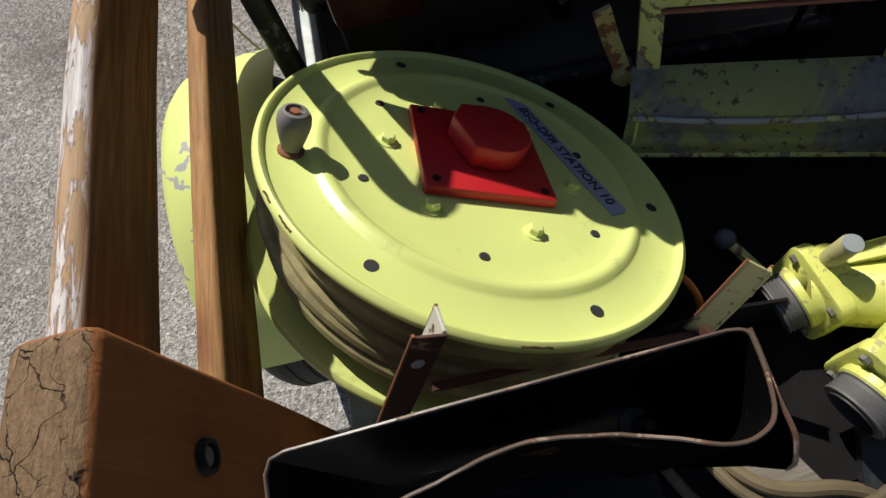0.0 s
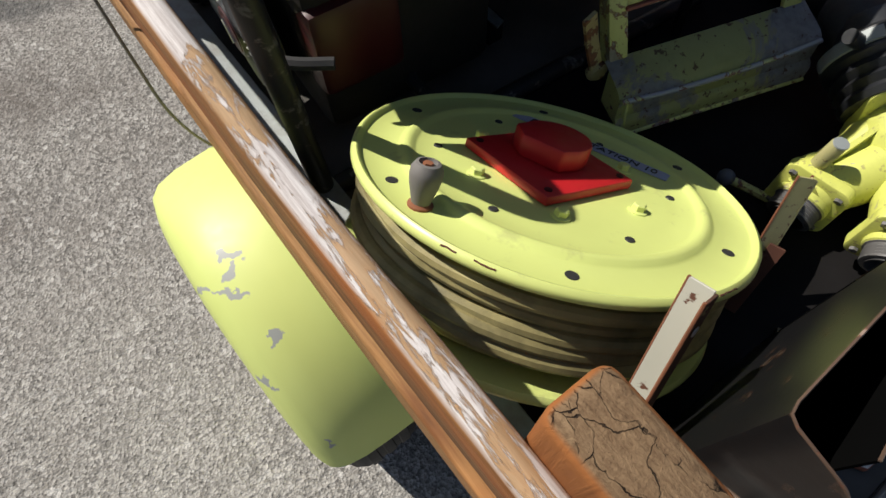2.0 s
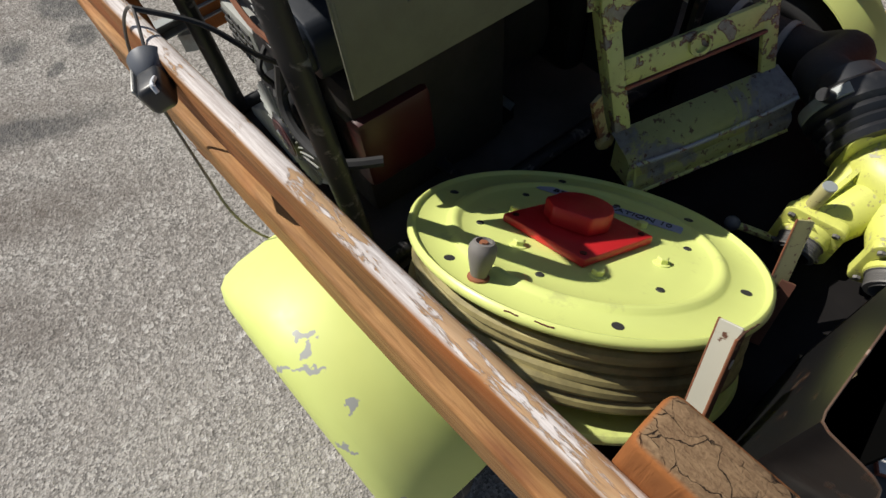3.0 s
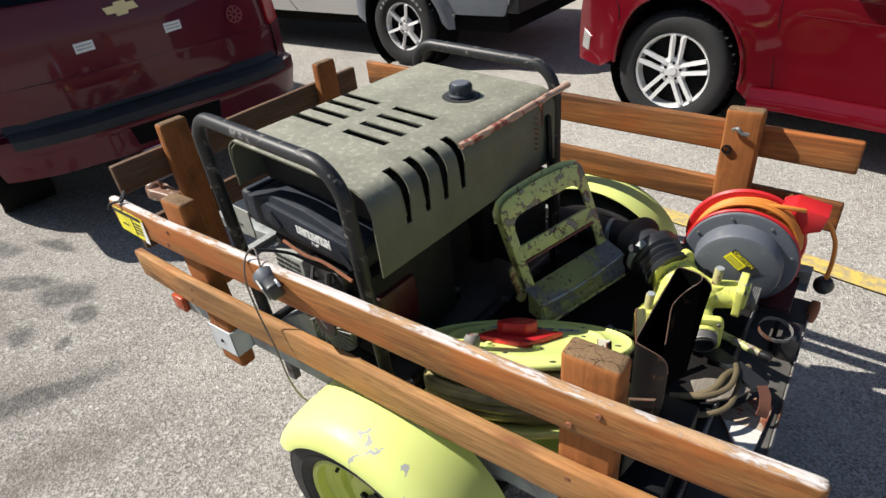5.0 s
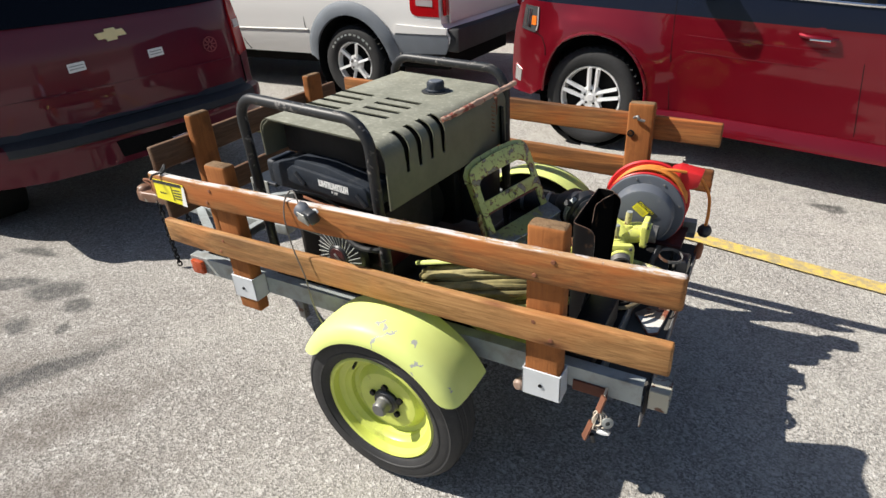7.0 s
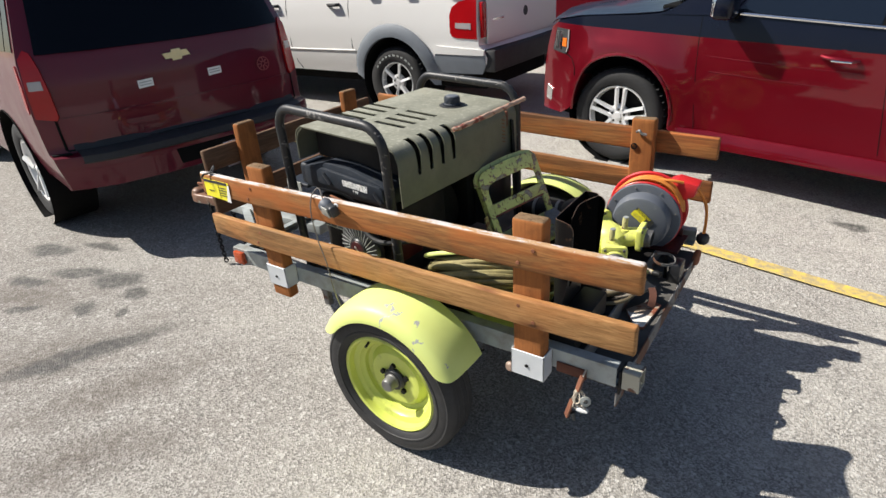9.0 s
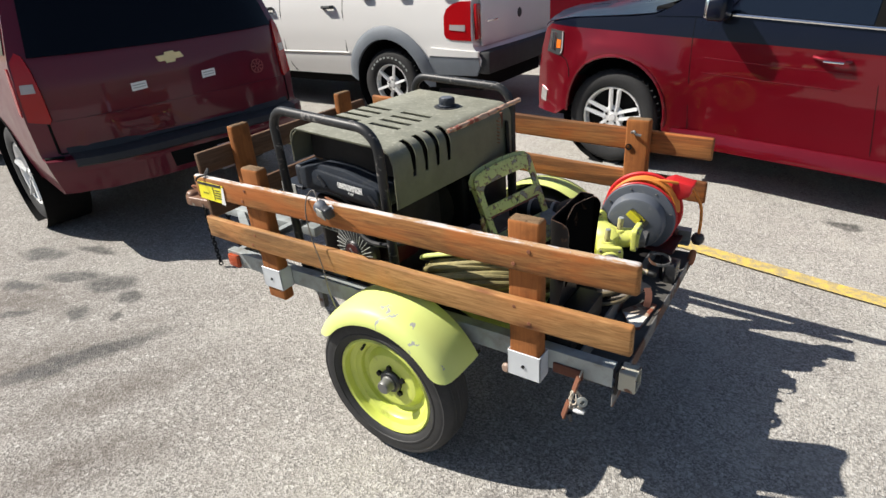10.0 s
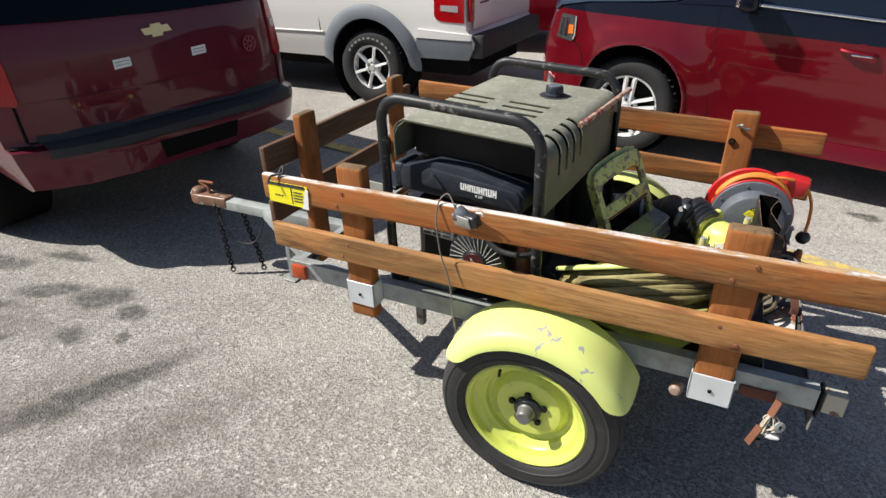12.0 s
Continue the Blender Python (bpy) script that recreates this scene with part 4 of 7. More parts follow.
for x, y in ((-0.064, -0.064), (0.064, -0.064), (-0.064, 0.064), (0.064, 0.064)):
    part("screw", lathe([(0, 0.016), (0.005, 0.016), (0.005, 0.0175), (0, 0.018)], ms @ Vector((x, y, 0)), NORM, 10), M["red_dark"], sock)

# crank knob
kb = rp(0.217, -93.5, 0.0)
knob = part("crank_knob", lathe([(0, 0.005), (0.0105, 0.005), (0.0118, 0.011), (0.0160, 0.027), (0.0175, 0.037), (0.0168, 0.044), (0.0132, 0.050), (0.0098, 0.051), (0.0090, 0.047), (0, 0.047)], kb, NORM, 28), M["knob"], reel, "worn grey tapered crank knob")
part("spindle", lathe([(0, 0.0), (0.014, 0.0), (0.014, 0.003), (0.010, 0.006), (0, 0.006)], kb, NORM, 16), M["rust"], knob)
part("spindle_nut", lathe([(0, 0.046), (0.0055, 0.046), (0.0055, 0.0505), (0, 0.051)], kb, NORM, 6), M["rust"], knob)
# label with the station's name
mlab = RM @ basis((-0.036, 0.126, 0.0), (0.977, 0.215, 0), (-0.215, 0.977, 0))
lab = part("name_label", prism([(-0.120, -0.012), (0.122, -0.013), (0.121, 0.013), (-0.118, 0.013)], 2, 0.0030, 0.0042, m=mlab), M["tape"], reel, "blue-grey label tape with black capitals")
part("lettering", text_bm("BSO-DFR STATION 10", 0.0205, mlab @ Matrix.Translation((0.006, 0, 0.0046))), M["ink"], lab, smooth=False)

# cable wound on the drum
def wound(under):
    rnd = random.Random(4)
    for layer, rad in ((0, 0.182), (1, 0.200), (2, 0.217), (3, 0.233)):
        for t in range(6 if layer < 3 else 5):
            h = -0.018 - (t + (0.5 if layer % 2 else 0.1)) * 0.0190
            ph = [rnd.uniform(0, 6.28) for _ in range(4)]
            line = []
            for i in range(72):
                a = 5.0 * i
                wob = 0.004 * math.sin(radians(a) + ph[0]) + 0.0035 * math.sin(2 * radians(a) + ph[1])
                hop = 0.006 * math.sin(radians(a) + ph[2]) + 0.003 * math.sin(3 * radians(a) + ph[3])
                line.append(rp(rad + wob, a, max(-0.130, min(-0.016, h + hop))))
            part("cable_turn", sweep(line, 0.0102, 10, True), M["hose"], under)


wound(part("cable_core", lathe([(0.151, -0.136), (0.176, -0.13), (0.176, -0.02), (0.151, -0.008)], RC, NORM, 40), M["hose"], reel, "dirty tan cable wound in layers"))

# reel stand: two angle irons, a rusty tie and legs
M["iron"] = chipped("pale_chipped_angle_iron", (0.40, 0.37, 0.17), (0.15, 0.075, 0.04), (0.11, 0.05, 0.03), 0.42, 24, 0.55, specks=(0.13, 0.06, 0.035))
# rust, darkened by putting the web's shade into the colour
M["iron_rust_shaded"] = chipped("shaded_rust_brown_iron", (0.075, 0.036, 0.020), (0.34, 0.32, 0.15), (0.12, 0.05, 0.03), 0.55, 20, 0.75)
M["iron_pale"] = chipped("cream_flaking_angle_iron", (0.50, 0.49, 0.41), (0.17, 0.08, 0.045), (0.12, 0.05, 0.03), 0.22, 20, 0.55)
stand = thing("reel_stand", (0.40, 0.34, 0.52), "pale chipped angle-iron stand carrying the cable reel", "reel stand")
for o, s, ln, lie in ((Vector((0.484, 0.222, 0.866)), -1, 0.30, (-1, 0, 0)), (Vector((0.455, 0.540, 0.705)), 1, 0.115, (-0.68, -0.70, 0.2))):
    side = Vector(lie) - NORM * NORM.dot(Vector(lie))
    side.normalize()
    web = NORM.cross(side)
    web = web if web.y * s > 0 else -web
    m = Matrix.Translation(o) @ Matrix((side, web, NORM)).transposed().to_4x4()
    leg = 0.027 if s < 0 else 0.013
    ai = part("angle_iron", prism([(0.003, 0), (0.027, 0), (0.027, 0.003), (0.003, 0.003)], 2, -ln, 0.0, 0.0006, 1, m=m), M["iron_pale"] if s < 0 else M["iron"], stand, "pale flaking angle iron with rusty edges")
    # the near iron's web is painted with rust and shade together
    part("web", prism([(0, 0), (0.003, 0), (0.003, leg), (0, leg)], 2, -ln, -0.002, 0.0006, 1, m=m), M["iron_rust_shaded"] if s < 0 else M["iron"], ai, "web of the angle iron")
    # silver disc stands for light showing through the bolt hole
    part("bolt_hole", lathe([(0, 0), (0.0055, 0), (0.0055, 0.0008), (0, 0.0008)], m @ Vector((-0.0006, leg * 0.55, -0.035)), -side, 14), M["silver"], ai)
    for dx, dy in ((0.027, 0.0015), (0.0015, leg)):
        part("rusty_edge", sweep([m @ Vector((dx, dy, -ln * i / 12)) for i in range(13)], 0.0017, 6), M["rust"], ai)
part("tie_bar", sweep([Vector((0.490, 0.190, 0.745)), Vector((0.480, 0.34, 0.675)), Vector((0.472, 0.50, 0.60))], 0, shape=[(-0.004, -0.003), (0.004, -0.003), (0.004, 0.003), (-0.004, 0.003)]), M["rust_dark"], stand, "rusty flat tie bar")
part("strut", sweep([Vector((0.480, 0.490, 0.625)), Vector((0.497, 0.435, 0.524))], 0, shape=[(-0.010, -0.003), (0.010, -0.003), (0.010, 0.003), (-0.010, 0.003)]), M["rust_dark"], stand, "rust-brown strut")
# added plate that only keeps sun off the floor behind the irons
part("side_plate", prism([(0.41, 0.522), (0.60, 0.522), (0.60, 0.595), (0.545, 0.615), (0.50, 0.625), (0.41, 0.59)], 0, 0.455, 0.459), M["dark_steel"], stand, "dark plate added to shade the floor")
part("pedestal", lathe([(0.05, -0.146), (0.05, -0.21)], RC, NORM, 20), M["lime"], stand)
for p, q in (((0.30, 0.16, 0.50), (0.27, 0.25, 0.60)), ((0.10, 0.30, 0.50), (0.20, 0.28, 0.58)), ((0.42, 0.45, 0.50), (0.32, 0.30, 0.58)), ((0.49, 0.21, 0.52), (0.32, 0.22, 0.62))):
    part("leg", sweep([Vector(p), Vector(q)], 0, shape=[(-0.02, -0.004), (0.02, -0.004), (0.02, 0.004), (-0.02, 0.004)]), M["lime"], stand)
part("cross_plate", prism([(0.09, 0.20), (0.40, 0.09), (0.47, 0.22), (0.42, 0.47), (0.10, 0.40)], 2, 0.519, 0.525), M["lime"], stand)

# one sheet steel twice: glossy outside, a blacker copy for the shaded inside
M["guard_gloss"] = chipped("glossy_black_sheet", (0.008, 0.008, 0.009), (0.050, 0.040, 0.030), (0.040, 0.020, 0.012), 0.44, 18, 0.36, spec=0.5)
M["guard_shaded"] = chipped("shaded_black_sheet", (0.004, 0.004, 0.004), (0.032, 0.024, 0.018), (0.020, 0.012, 0.008), 0.36, 22, 0.9, spec=0.0)
M["edge_rust"] = chipped("rubbed_edge", (0.10, 0.062, 0.042), (0.28, 0.20, 0.15), (0.14, 0.06, 0.035), 0.7, 30)

# ---- black bent sheet guard beside the post ----
guard = thing("sheet_guard", (0.58, 0.22, 0.52), "black bent sheet-steel guard with rusty edges, standing beside the post", "steel guard")


def sheet(line, z_top, z_bot, t=0.0018):
    """A bent sheet: a plan line with a height of its own at each point."""
    pts = [Vector((p[0], p[1], 0)) for p in line]
    bm = bmesh.new()
    rows = []
    for i, p in enumerate(pts):
        a, b = pts[max(0, i - 1)], pts[min(len(pts) - 1, i + 1)]
        d = (b - a).normalized()
        s = Vector((-d.y, d.x, 0)) * t / 2
        rows.append([bm.verts.new((q.x, q.y, z)) for q, z in ((p + s, z_top[i]), (p - s, z_top[i]), (p - s, z_bot[i]), (p + s, z_bot[i]))])
    for p, q in zip(rows, rows[1:]):
        for j in range(4):
            bm.faces.new((p[j], p[(j + 1) % 4], q[(j + 1) % 4], q[j]))
    bm.faces.new(rows[0])
    bm.faces.new(rows[-1][::-1])
    return bm


line = [(0.625, 0.117), (0.6235, 0.117), (0.619, 0.117), (0.611, 0.117), (0.600, 0.117), (0.574, 0.118), (0.567, 0.121), (0.565, 0.128), (0.563, 0.20), (0.561, 0.29), (0.560, 0.340)]
tops = [0.925, 0.940, 0.950, 0.957, 0.961, 0.967, 0.968, 0.968, 0.967, 0.965, 0.963]
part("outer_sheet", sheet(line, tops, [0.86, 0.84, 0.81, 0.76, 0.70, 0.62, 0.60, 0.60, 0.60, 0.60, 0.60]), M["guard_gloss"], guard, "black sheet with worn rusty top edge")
curl = [(p.x, p.y) for p in spline([(0.560, 0.340, 0), (0.562, 0.348, 0), (0.570, 0.3495, 0), (0.599, 0.345, 0), (0.609, 0.336, 0), (0.611, 0.321, 0), (0.603, 0.300, 0), (0.594, 0.272, 0), (0.589, 0.242, 0), (0.590, 0.222, 0), (0.595, 0.200, 0), (0.602, 0.170, 0), (0.610, 0.135, 0)], 5)]
crest = [0.963 + 0.006 * i / len(curl) for i in range(len(curl))]
part("inner_strip", sheet(curl, crest, [0.70 + 0.04 * i / len(curl) for i in range(len(curl))]), M["guard_shaded"], guard, "curled inner strip")
for pts in ([Vector((x, y, z)) for (x, y), z in zip(line, tops)], [Vector((x, y, z)) for (x, y), z in zip(curl, crest)]):
    part("worn_edge", roughen(sweep(pts, 0.0011, 6), 0.0005, 90), M["edge_rust"], guard, "thin rusty worn edge")
part("end_plate", prism([(0.560, 0.957), (0.600, 0.953), (0.613, 0.951), (0.620, 0.945), (0.625, 0.937), (0.627, 0.926), (0.626, 0.916), (0.622, 0.880), (0.610, 0.70), (0.560, 0.60)], 1, 0.3515, 0.3545), M["guard_shaded"], guard, "rounded rusty end plate")
part("worn_edge", roughen(sweep(spline([(0.560, 0.353, 0.957), (0.600, 0.353, 0.953), (0.613, 0.353, 0.951), (0.620, 0.353, 0.945), (0.625, 0.353, 0.937), (0.627, 0.353, 0.924)], 4), 0.0013, 6), 0.0005, 90), M["edge_rust"], guard)
part("bolt_head", lathe([(0, 0), (0.010, 0), (0.010, 0.004), (0.004, 0.007), (0.0035, 0.03), (0, 0.03)], (0.582, 0.305, 0.86), (0.2, 0.1, 1), 14), M["rust_steel"], guard)
part("foot", box(0.565, 0.65, 0.10, 0.36, 0.518, 0.60, 0.004), M["dark_steel"], guard)
part("strap_loop", sweep([(0.570, 0.106, 0.800), (0.612, 0.106, 0.826), (0.614, 0.106, 0.868), (0.572, 0.106, 0.846)], 0.0028, 8, True), M["edge_rust"], guard, "worn steel strap loop")
for ob in guard.children_recursive:
    for v in ob.data.vertices:
        v.co.y = 0.117 + (v.co.y - 0.117) * 1.085
guard.location += Vector((-0.009, 0.005, 0.005))

# ---- chipped lime step frame ----
def folding_step():
    st = thing("folding_step", (0.17, 0.66, 0.52), "folding steel step with badly chipped lime paint", "folding step")
    tl, ex, dn = Vector((0.030, 0.515, 0.905)), Vector((0.115, 0.290, 0.034)), Vector((0.110, 0.014, -0.265))
    m = basis(tl, ex, -dn)
    w, h = 0.315, 0.275
    paint = M["lime_chip"]
    outer = [(0, -0.05), (0.004, -0.022), (0.020, -0.004), (0.055, 0.006), (w * 0.42, 0.012), (w * 0.58, 0.013), (w - 0.055, 0.008), (w - 0.018, -0.003), (w - 0.004, -0.022), (w, -0.05)]
    inner = [(w - 0.031, -0.088), (w - 0.035, -0.070), (w - 0.052, -0.056), (w - 0.075, -0.052), (0.075, -0.052), (0.052, -0.056), (0.035, -0.070), (0.031, -0.088)]
    part("head_plate", prism([(0, -0.088)] + outer + [(w, -0.088)] + inner, 2, -0.010, 0.0, 0.0025, 2, m=m), paint, st, "chipped lime head plate")
    part("head_flange", sweep([m @ Vector((x, y, -0.020)) for x, y in outer], 0, shape=[(-0.014, -0.002), (0.014, -0.002), (0.014, 0.002), (-0.014, 0.002)]), paint, st, "worn folded rim")
    for x0, s in ((0.0, 1), (w, -1)):
        lo, hi = sorted((x0, x0 + s * 0.030))
        part("leg", box(lo, hi, -h, -0.087, -0.010, 0.0, 0.002, 2, m=m), paint, st)
        lo, hi = sorted((x0, x0 + s * 0.005))
        part("leg_flange", box(lo, hi, -h, -0.052, -0.036, -0.010, 0.0015, 1, m=m), paint, st)
    cb = part("cross_bar", box(0.029, w - 0.029, -0.184, -0.138, -0.012, 0.001, 0.003, 2, m=m), paint, st)
    part("rusty_lip", box(0.025, w - 0.025, -0.190, -0.184, -0.006, 0.006, 0.0015, 1, m=m), M["lip_rust"], cb, "rust-red lower lip")
    part("ring", lathe([(0.015, -0.004), (0.021, -0.004), (0.021, 0.005), (0.015, 0.005), (0.015, -0.004)], m @ Vector((w * 0.52, -0.160, 0.003)), m.to_3x3() @ Vector((0, 0, 1)), 18), paint, st)
    exn = ex.normalized()
    fwd = Vector((exn.y, -exn.x, 0)).normalized()
    back = m @ Vector((0, -h + 0.012, 0))
    n = 10
    bm = bmesh.new()
    rows = []
    for i in range(n + 1):
        u = i / n
        o = back + exn * (-0.006 + (w + 0.012) * u)
        dip = 0.012 * (1 - (2 * u - 1) ** 2)
        rows.append([bm.verts.new(o + fwd * f + Vector((0, 0, z - (dip * (0.4, 0.7, 1.0, 1.0)[k - 1] if 0 < k < 5 else 0)))) for k, (f, z) in enumerate(((-0.004, 0.0), (0.028, -0.006), (0.052, -0.011), (0.061, -0.016), (0.065, -0.026), (0.067, -0.056), (0.073, -0.060), (0.077, -0.068), (0.077, -0.088)))])
    for p, q in zip(rows, rows[1:]):
        for j in range(8):
            bm.faces.new((p[j], p[j + 1], q[j + 1], q[j]))
    bmesh.ops.solidify(bm, geom=bm.faces[:], thickness=0.004)
    part("tread", bm, M["tread_paint"], st, "dished tread worn to grey metal", angle=50)
    lip = [back + exn * (-0.006 + (w + 0.012) * i / n) + fwd * 0.077 + Vector((0, 0, -0.090)) for i in range(n + 1)]
    nose = [back + exn * (-0.004 + (w + 0.008) * i / n) + fwd * 0.0665 + Vector((0, 0, -0.0195 - 0.012 * (1 - (2 * i / n - 1) ** 2))) for i in range(n + 1)]
    part("worn_nose", roughen(sweep(nose, 0.0042, 8), 0.001, 60), M["nose"], st, "nosing rubbed to blue-grey steel")
    part("front_lip", sweep(lip, 0.004, 8), paint, st)
    part("side_cheek", prism([(-0.004, 0.0), (0.058, -0.014), (0.066, -0.030), (0.077, -0.068), (0.077, -0.088), (0.0, -0.088)], 2, -0.0105, -0.0065, m=basis(back, fwd, Vector((0, 0, 1)))), paint, st)
    hook = [Vector((0.106, 0.452, 0.762)), Vector((0.106, 0.470, 0.710)), Vector((0.108, 0.500, 0.634))]
    part("latch", sweep(hook, 0, shape=[(-0.003, -0.011), (0.003, -0.011), (0.003, 0.011), (-0.003, 0.011)]), M["hook"], st, "rusty straight latch bar")
    part("latch_pivot", lathe([(0, -0.004), (0.017, -0.004), (0.018, 0.004), (0.012, 0.010), (0, 0.011)], hook[2], fwd, 16), M["hook"], st, "rusty latch pivot")
    for x in (0.02, w - 0.02):
        p = back + exn * x + fwd * 0.03 + Vector((0, 0, -0.05))
        part("support_leg", sweep([p, Vector((p.x, p.y, 0.545))], 0, shape=[(-0.014, -0.005), (0.014, -0.005), (0.014, 0.005), (-0.014, 0.005)]), M["dark_steel"], st)

    st.location += Vector((-0.005, 0.031, -0.016))


M["hook"] = chipped("rusty_latch", (0.36, 0.30, 0.15), (0.20, 0.08, 0.04), (0.12, 0.045, 0.028), 0.9, 30, 0.7)
M["nose"] = chipped("rubbed_nosing", (0.34, 0.35, 0.38), (0.52, 0.54, 0.27), (0.14, 0.05, 0.03), 0.75, 24, 0.45)
M["lip_rust"] = chipped("rust_red_lip", (0.20, 0.045, 0.030), (0.34, 0.30, 0.22), (0.12, 0.03, 0.02), 0.5, 40)
M["tread_paint"] = chipped("worn_tread_paint", (0.55, 0.58, 0.25), (0.40, 0.40, 0.42), (0.42, 0.40, 0.30), 0.80, 7, specks=(0.13, 0.05, 0.035))
folding_step()


# ---- generator ----
gen = thing("generator", (-0.32, 0.50, 0.518), "portable petrol generator with grey-olive louvred cover in a black tube frame", "generator")


def hoop(y):
    x0, x1, r, zt = (-0.568, -0.016, 0.085, 1.210) if y < 0.5 else (-0.575, -0.026, 0.085, 1.182)
    lean = -0.016 if y < 0.5 else 0.0
    pts = [(x0, y, 0.535), (x0, y, zt - r)] + [(x0 + r - r * math.cos(radians(a)), y, zt - r + r * math.sin(radians(a))) for a in range(10, 91, 10)]
    pts += [(x1 - r + r * math.sin(radians(a)), y, zt - r + r * math.cos(radians(a))) for a in range(0, 91, 10)] + [(x1, y, 0.535)]
    return sweep([(a, b + lean * (c - 0.535) / 0.65, c) for a, b, c in pts], 0.0175, 14)


M["tube"] = chipped("worn_black_tube", (0.018, 0.019, 0.021), (0.16, 0.155, 0.15), (0.07, 0.06, 0.055), 0.55, 30, 0.45, None, 0.25, 0.35)
for y in (0.088, 0.900):
    part("roll_bar", hoop(y), M["tube"], gen, "scuffed black tube hoop")
for x in (-0.568, -0.016):
    part("base_tube", sweep([(x, 0.088, 0.5355), (x, 0.900, 0.5355)], 0.0165, 12), M["tube"], gen)
part("base_tube", sweep([(-0.568, 0.30, 0.60), (-0.016, 0.30, 0.60)], 0.012, 10), M["tube"], gen)


def cover():
    """A bent sheet over the engine: long slots in the top, hooked louvres over the shoulder."""
    x0, x1, zt, r = -0.570, -0.018, 1.124, 0.055
    prof = [(x0, 0.985), (x0, zt - r)] + [(x0 + r - r * math.cos(radians(a)), zt - r + r * math.sin(radians(a))) for a in (15, 30, 45, 60)]
    prof += [(-0.538, zt - 0.006), (-0.530, zt), (-0.382, zt), (-0.322, zt), (-0.166, zt)]
    prof += [(x1 - r + r * math.sin(radians(a)), zt - r + r * math.cos(radians(a))) for a in (0, 15, 30, 45, 60, 75, 90)]
    prof += [(x1, 1.0), (x1, 0.955), (x1, 0.905)]
    top = [(0.330 + 0.0615 * g, 0.354 + 0.0615 * g) for g in range(4)]
    side = [(0.229 + 0.0672 * g, 0.256 + 0.0672 * g) for g in range(4)]
    ys = sorted({round(v, 4) for pair in top + side for v in pair} | {0.135, 0.18, 0.62, 0.70, 0.80, 0.885})
    bm = bmesh.new()
    grid = [[bm.verts.new((x, y, z + (0.04 * max(0, (y - 0.6)) if z < 0.9 else 0))) for y in ys] for x, z in prof]
    for i in range(len(prof) - 1):
        mx, mz = (prof[i][0] + prof[i + 1][0]) / 2, (prof[i][1] + prof[i + 1][1]) / 2
        for j in range(len(ys) - 1):
            my = (ys[j] + ys[j + 1]) / 2
            hole = mz > zt - 0.001 and (-0.53 < mx < -0.382 or -0.322 < mx < -0.166) and any(a < my < b for a, b in top)
            hole |= mx > x1 - r + 0.006 and 0.998 < mz and any(a < my < b for a, b in side)
            if not hole:
                bm.faces.new((grid[i][j], grid[i + 1][j], grid[i + 1][j + 1], grid[i][j + 1]))
    row = next(i for i, (x, z) in enumerate(prof) if x == x1 and z == 1.0)
    for j, y in enumerate(ys):
        for a, b in side:
            if abs(y - a) < 1e-3 or abs(y - b) < 1e-3:
                grid[row][j].co.y += 0.005 if abs(y - a) < 1e-3 else -0.005
    for v in [v for v in bm.verts if not v.link_faces]:
        bm.verts.remove(v)
    bmesh.ops.recalc_face_normals(bm, faces=bm.faces)
    bmesh.ops.solidify(bm, geom=bm.faces[:], thickness=0.004)
    return bm


part("cover", cover(), M["olive"], gen, "slotted grey-olive sheet cover, dust and light painted on top", angle=40)
for g in range(4):
    y = 0.2355 + 0.0672 * g
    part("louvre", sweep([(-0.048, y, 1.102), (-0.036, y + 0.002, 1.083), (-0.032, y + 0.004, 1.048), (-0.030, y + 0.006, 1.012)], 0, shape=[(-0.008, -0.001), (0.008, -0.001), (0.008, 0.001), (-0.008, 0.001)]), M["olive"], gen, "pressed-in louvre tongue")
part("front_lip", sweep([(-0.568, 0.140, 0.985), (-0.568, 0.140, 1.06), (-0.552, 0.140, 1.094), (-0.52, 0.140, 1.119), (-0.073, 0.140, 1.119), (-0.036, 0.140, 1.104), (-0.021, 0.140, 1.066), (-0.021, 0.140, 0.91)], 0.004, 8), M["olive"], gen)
M["soot"] = plain("sooty_black_casting", (0.022, 0.019, 0.017), 0.75, 0, 0.4, 60, 0.4, spec=0.2)
# added dark box: the slots look into it and stay as dark as shade
part("air_duct", box(-0.53, -0.072, 0.20, 0.415, 0.99, 1.095, 0.012, 2), M["soot"], gen, "dark box added behind the cover slots")
part("fuel_tank", box(-0.54, -0.08, 0.42, 0.87, 0.93, 1.085, 0.03, 3), M["black"], gen, "black fuel tank under the cover")
cap = part("fuel_cap", lathe([(0, 0.0), (0.040, 0.0), (0.040, 0.006), (0.034, 0.010), (0.034, 0.030), (0.030, 0.036), (0, 0.037)], (-0.214, 0.695, 1.126), (0, 0, 1), 10), M["plastic"], gen, "black ribbed fuel cap")
part("filler_recess", lathe([(0.0, 0.0012), (0.056, 0.0012), (0.056, 0.0), (0, 0.0)], (-0.214, 0.695, 1.1245), (0, 0, 1), 28), M["ink"], gen)
part("cap_top", lathe([(0, 0.0365), (0.026, 0.0365), (0.024, 0.0385), (0, 0.0385)], (-0.214, 0.695, 1.126), (0, 0, 1), 20), M["grey"], cap)
# engine: air box, badge panel, red block, starter
air = part("air_box", prism([(-0.535, 0.885), (-0.10, 0.885), (-0.085, 0.905), (-0.085, 0.955), (-0.10, 0.972), (-0.27, 1.004), (-0.41, 1.004), (-0.46, 0.985), (-0.535, 0.968), (-0.545, 0.95), (-0.545, 0.90)], 1, 0.128, 0.31, 0.006, 2), M["plastic"], gen, "dark blue-black air filter box")
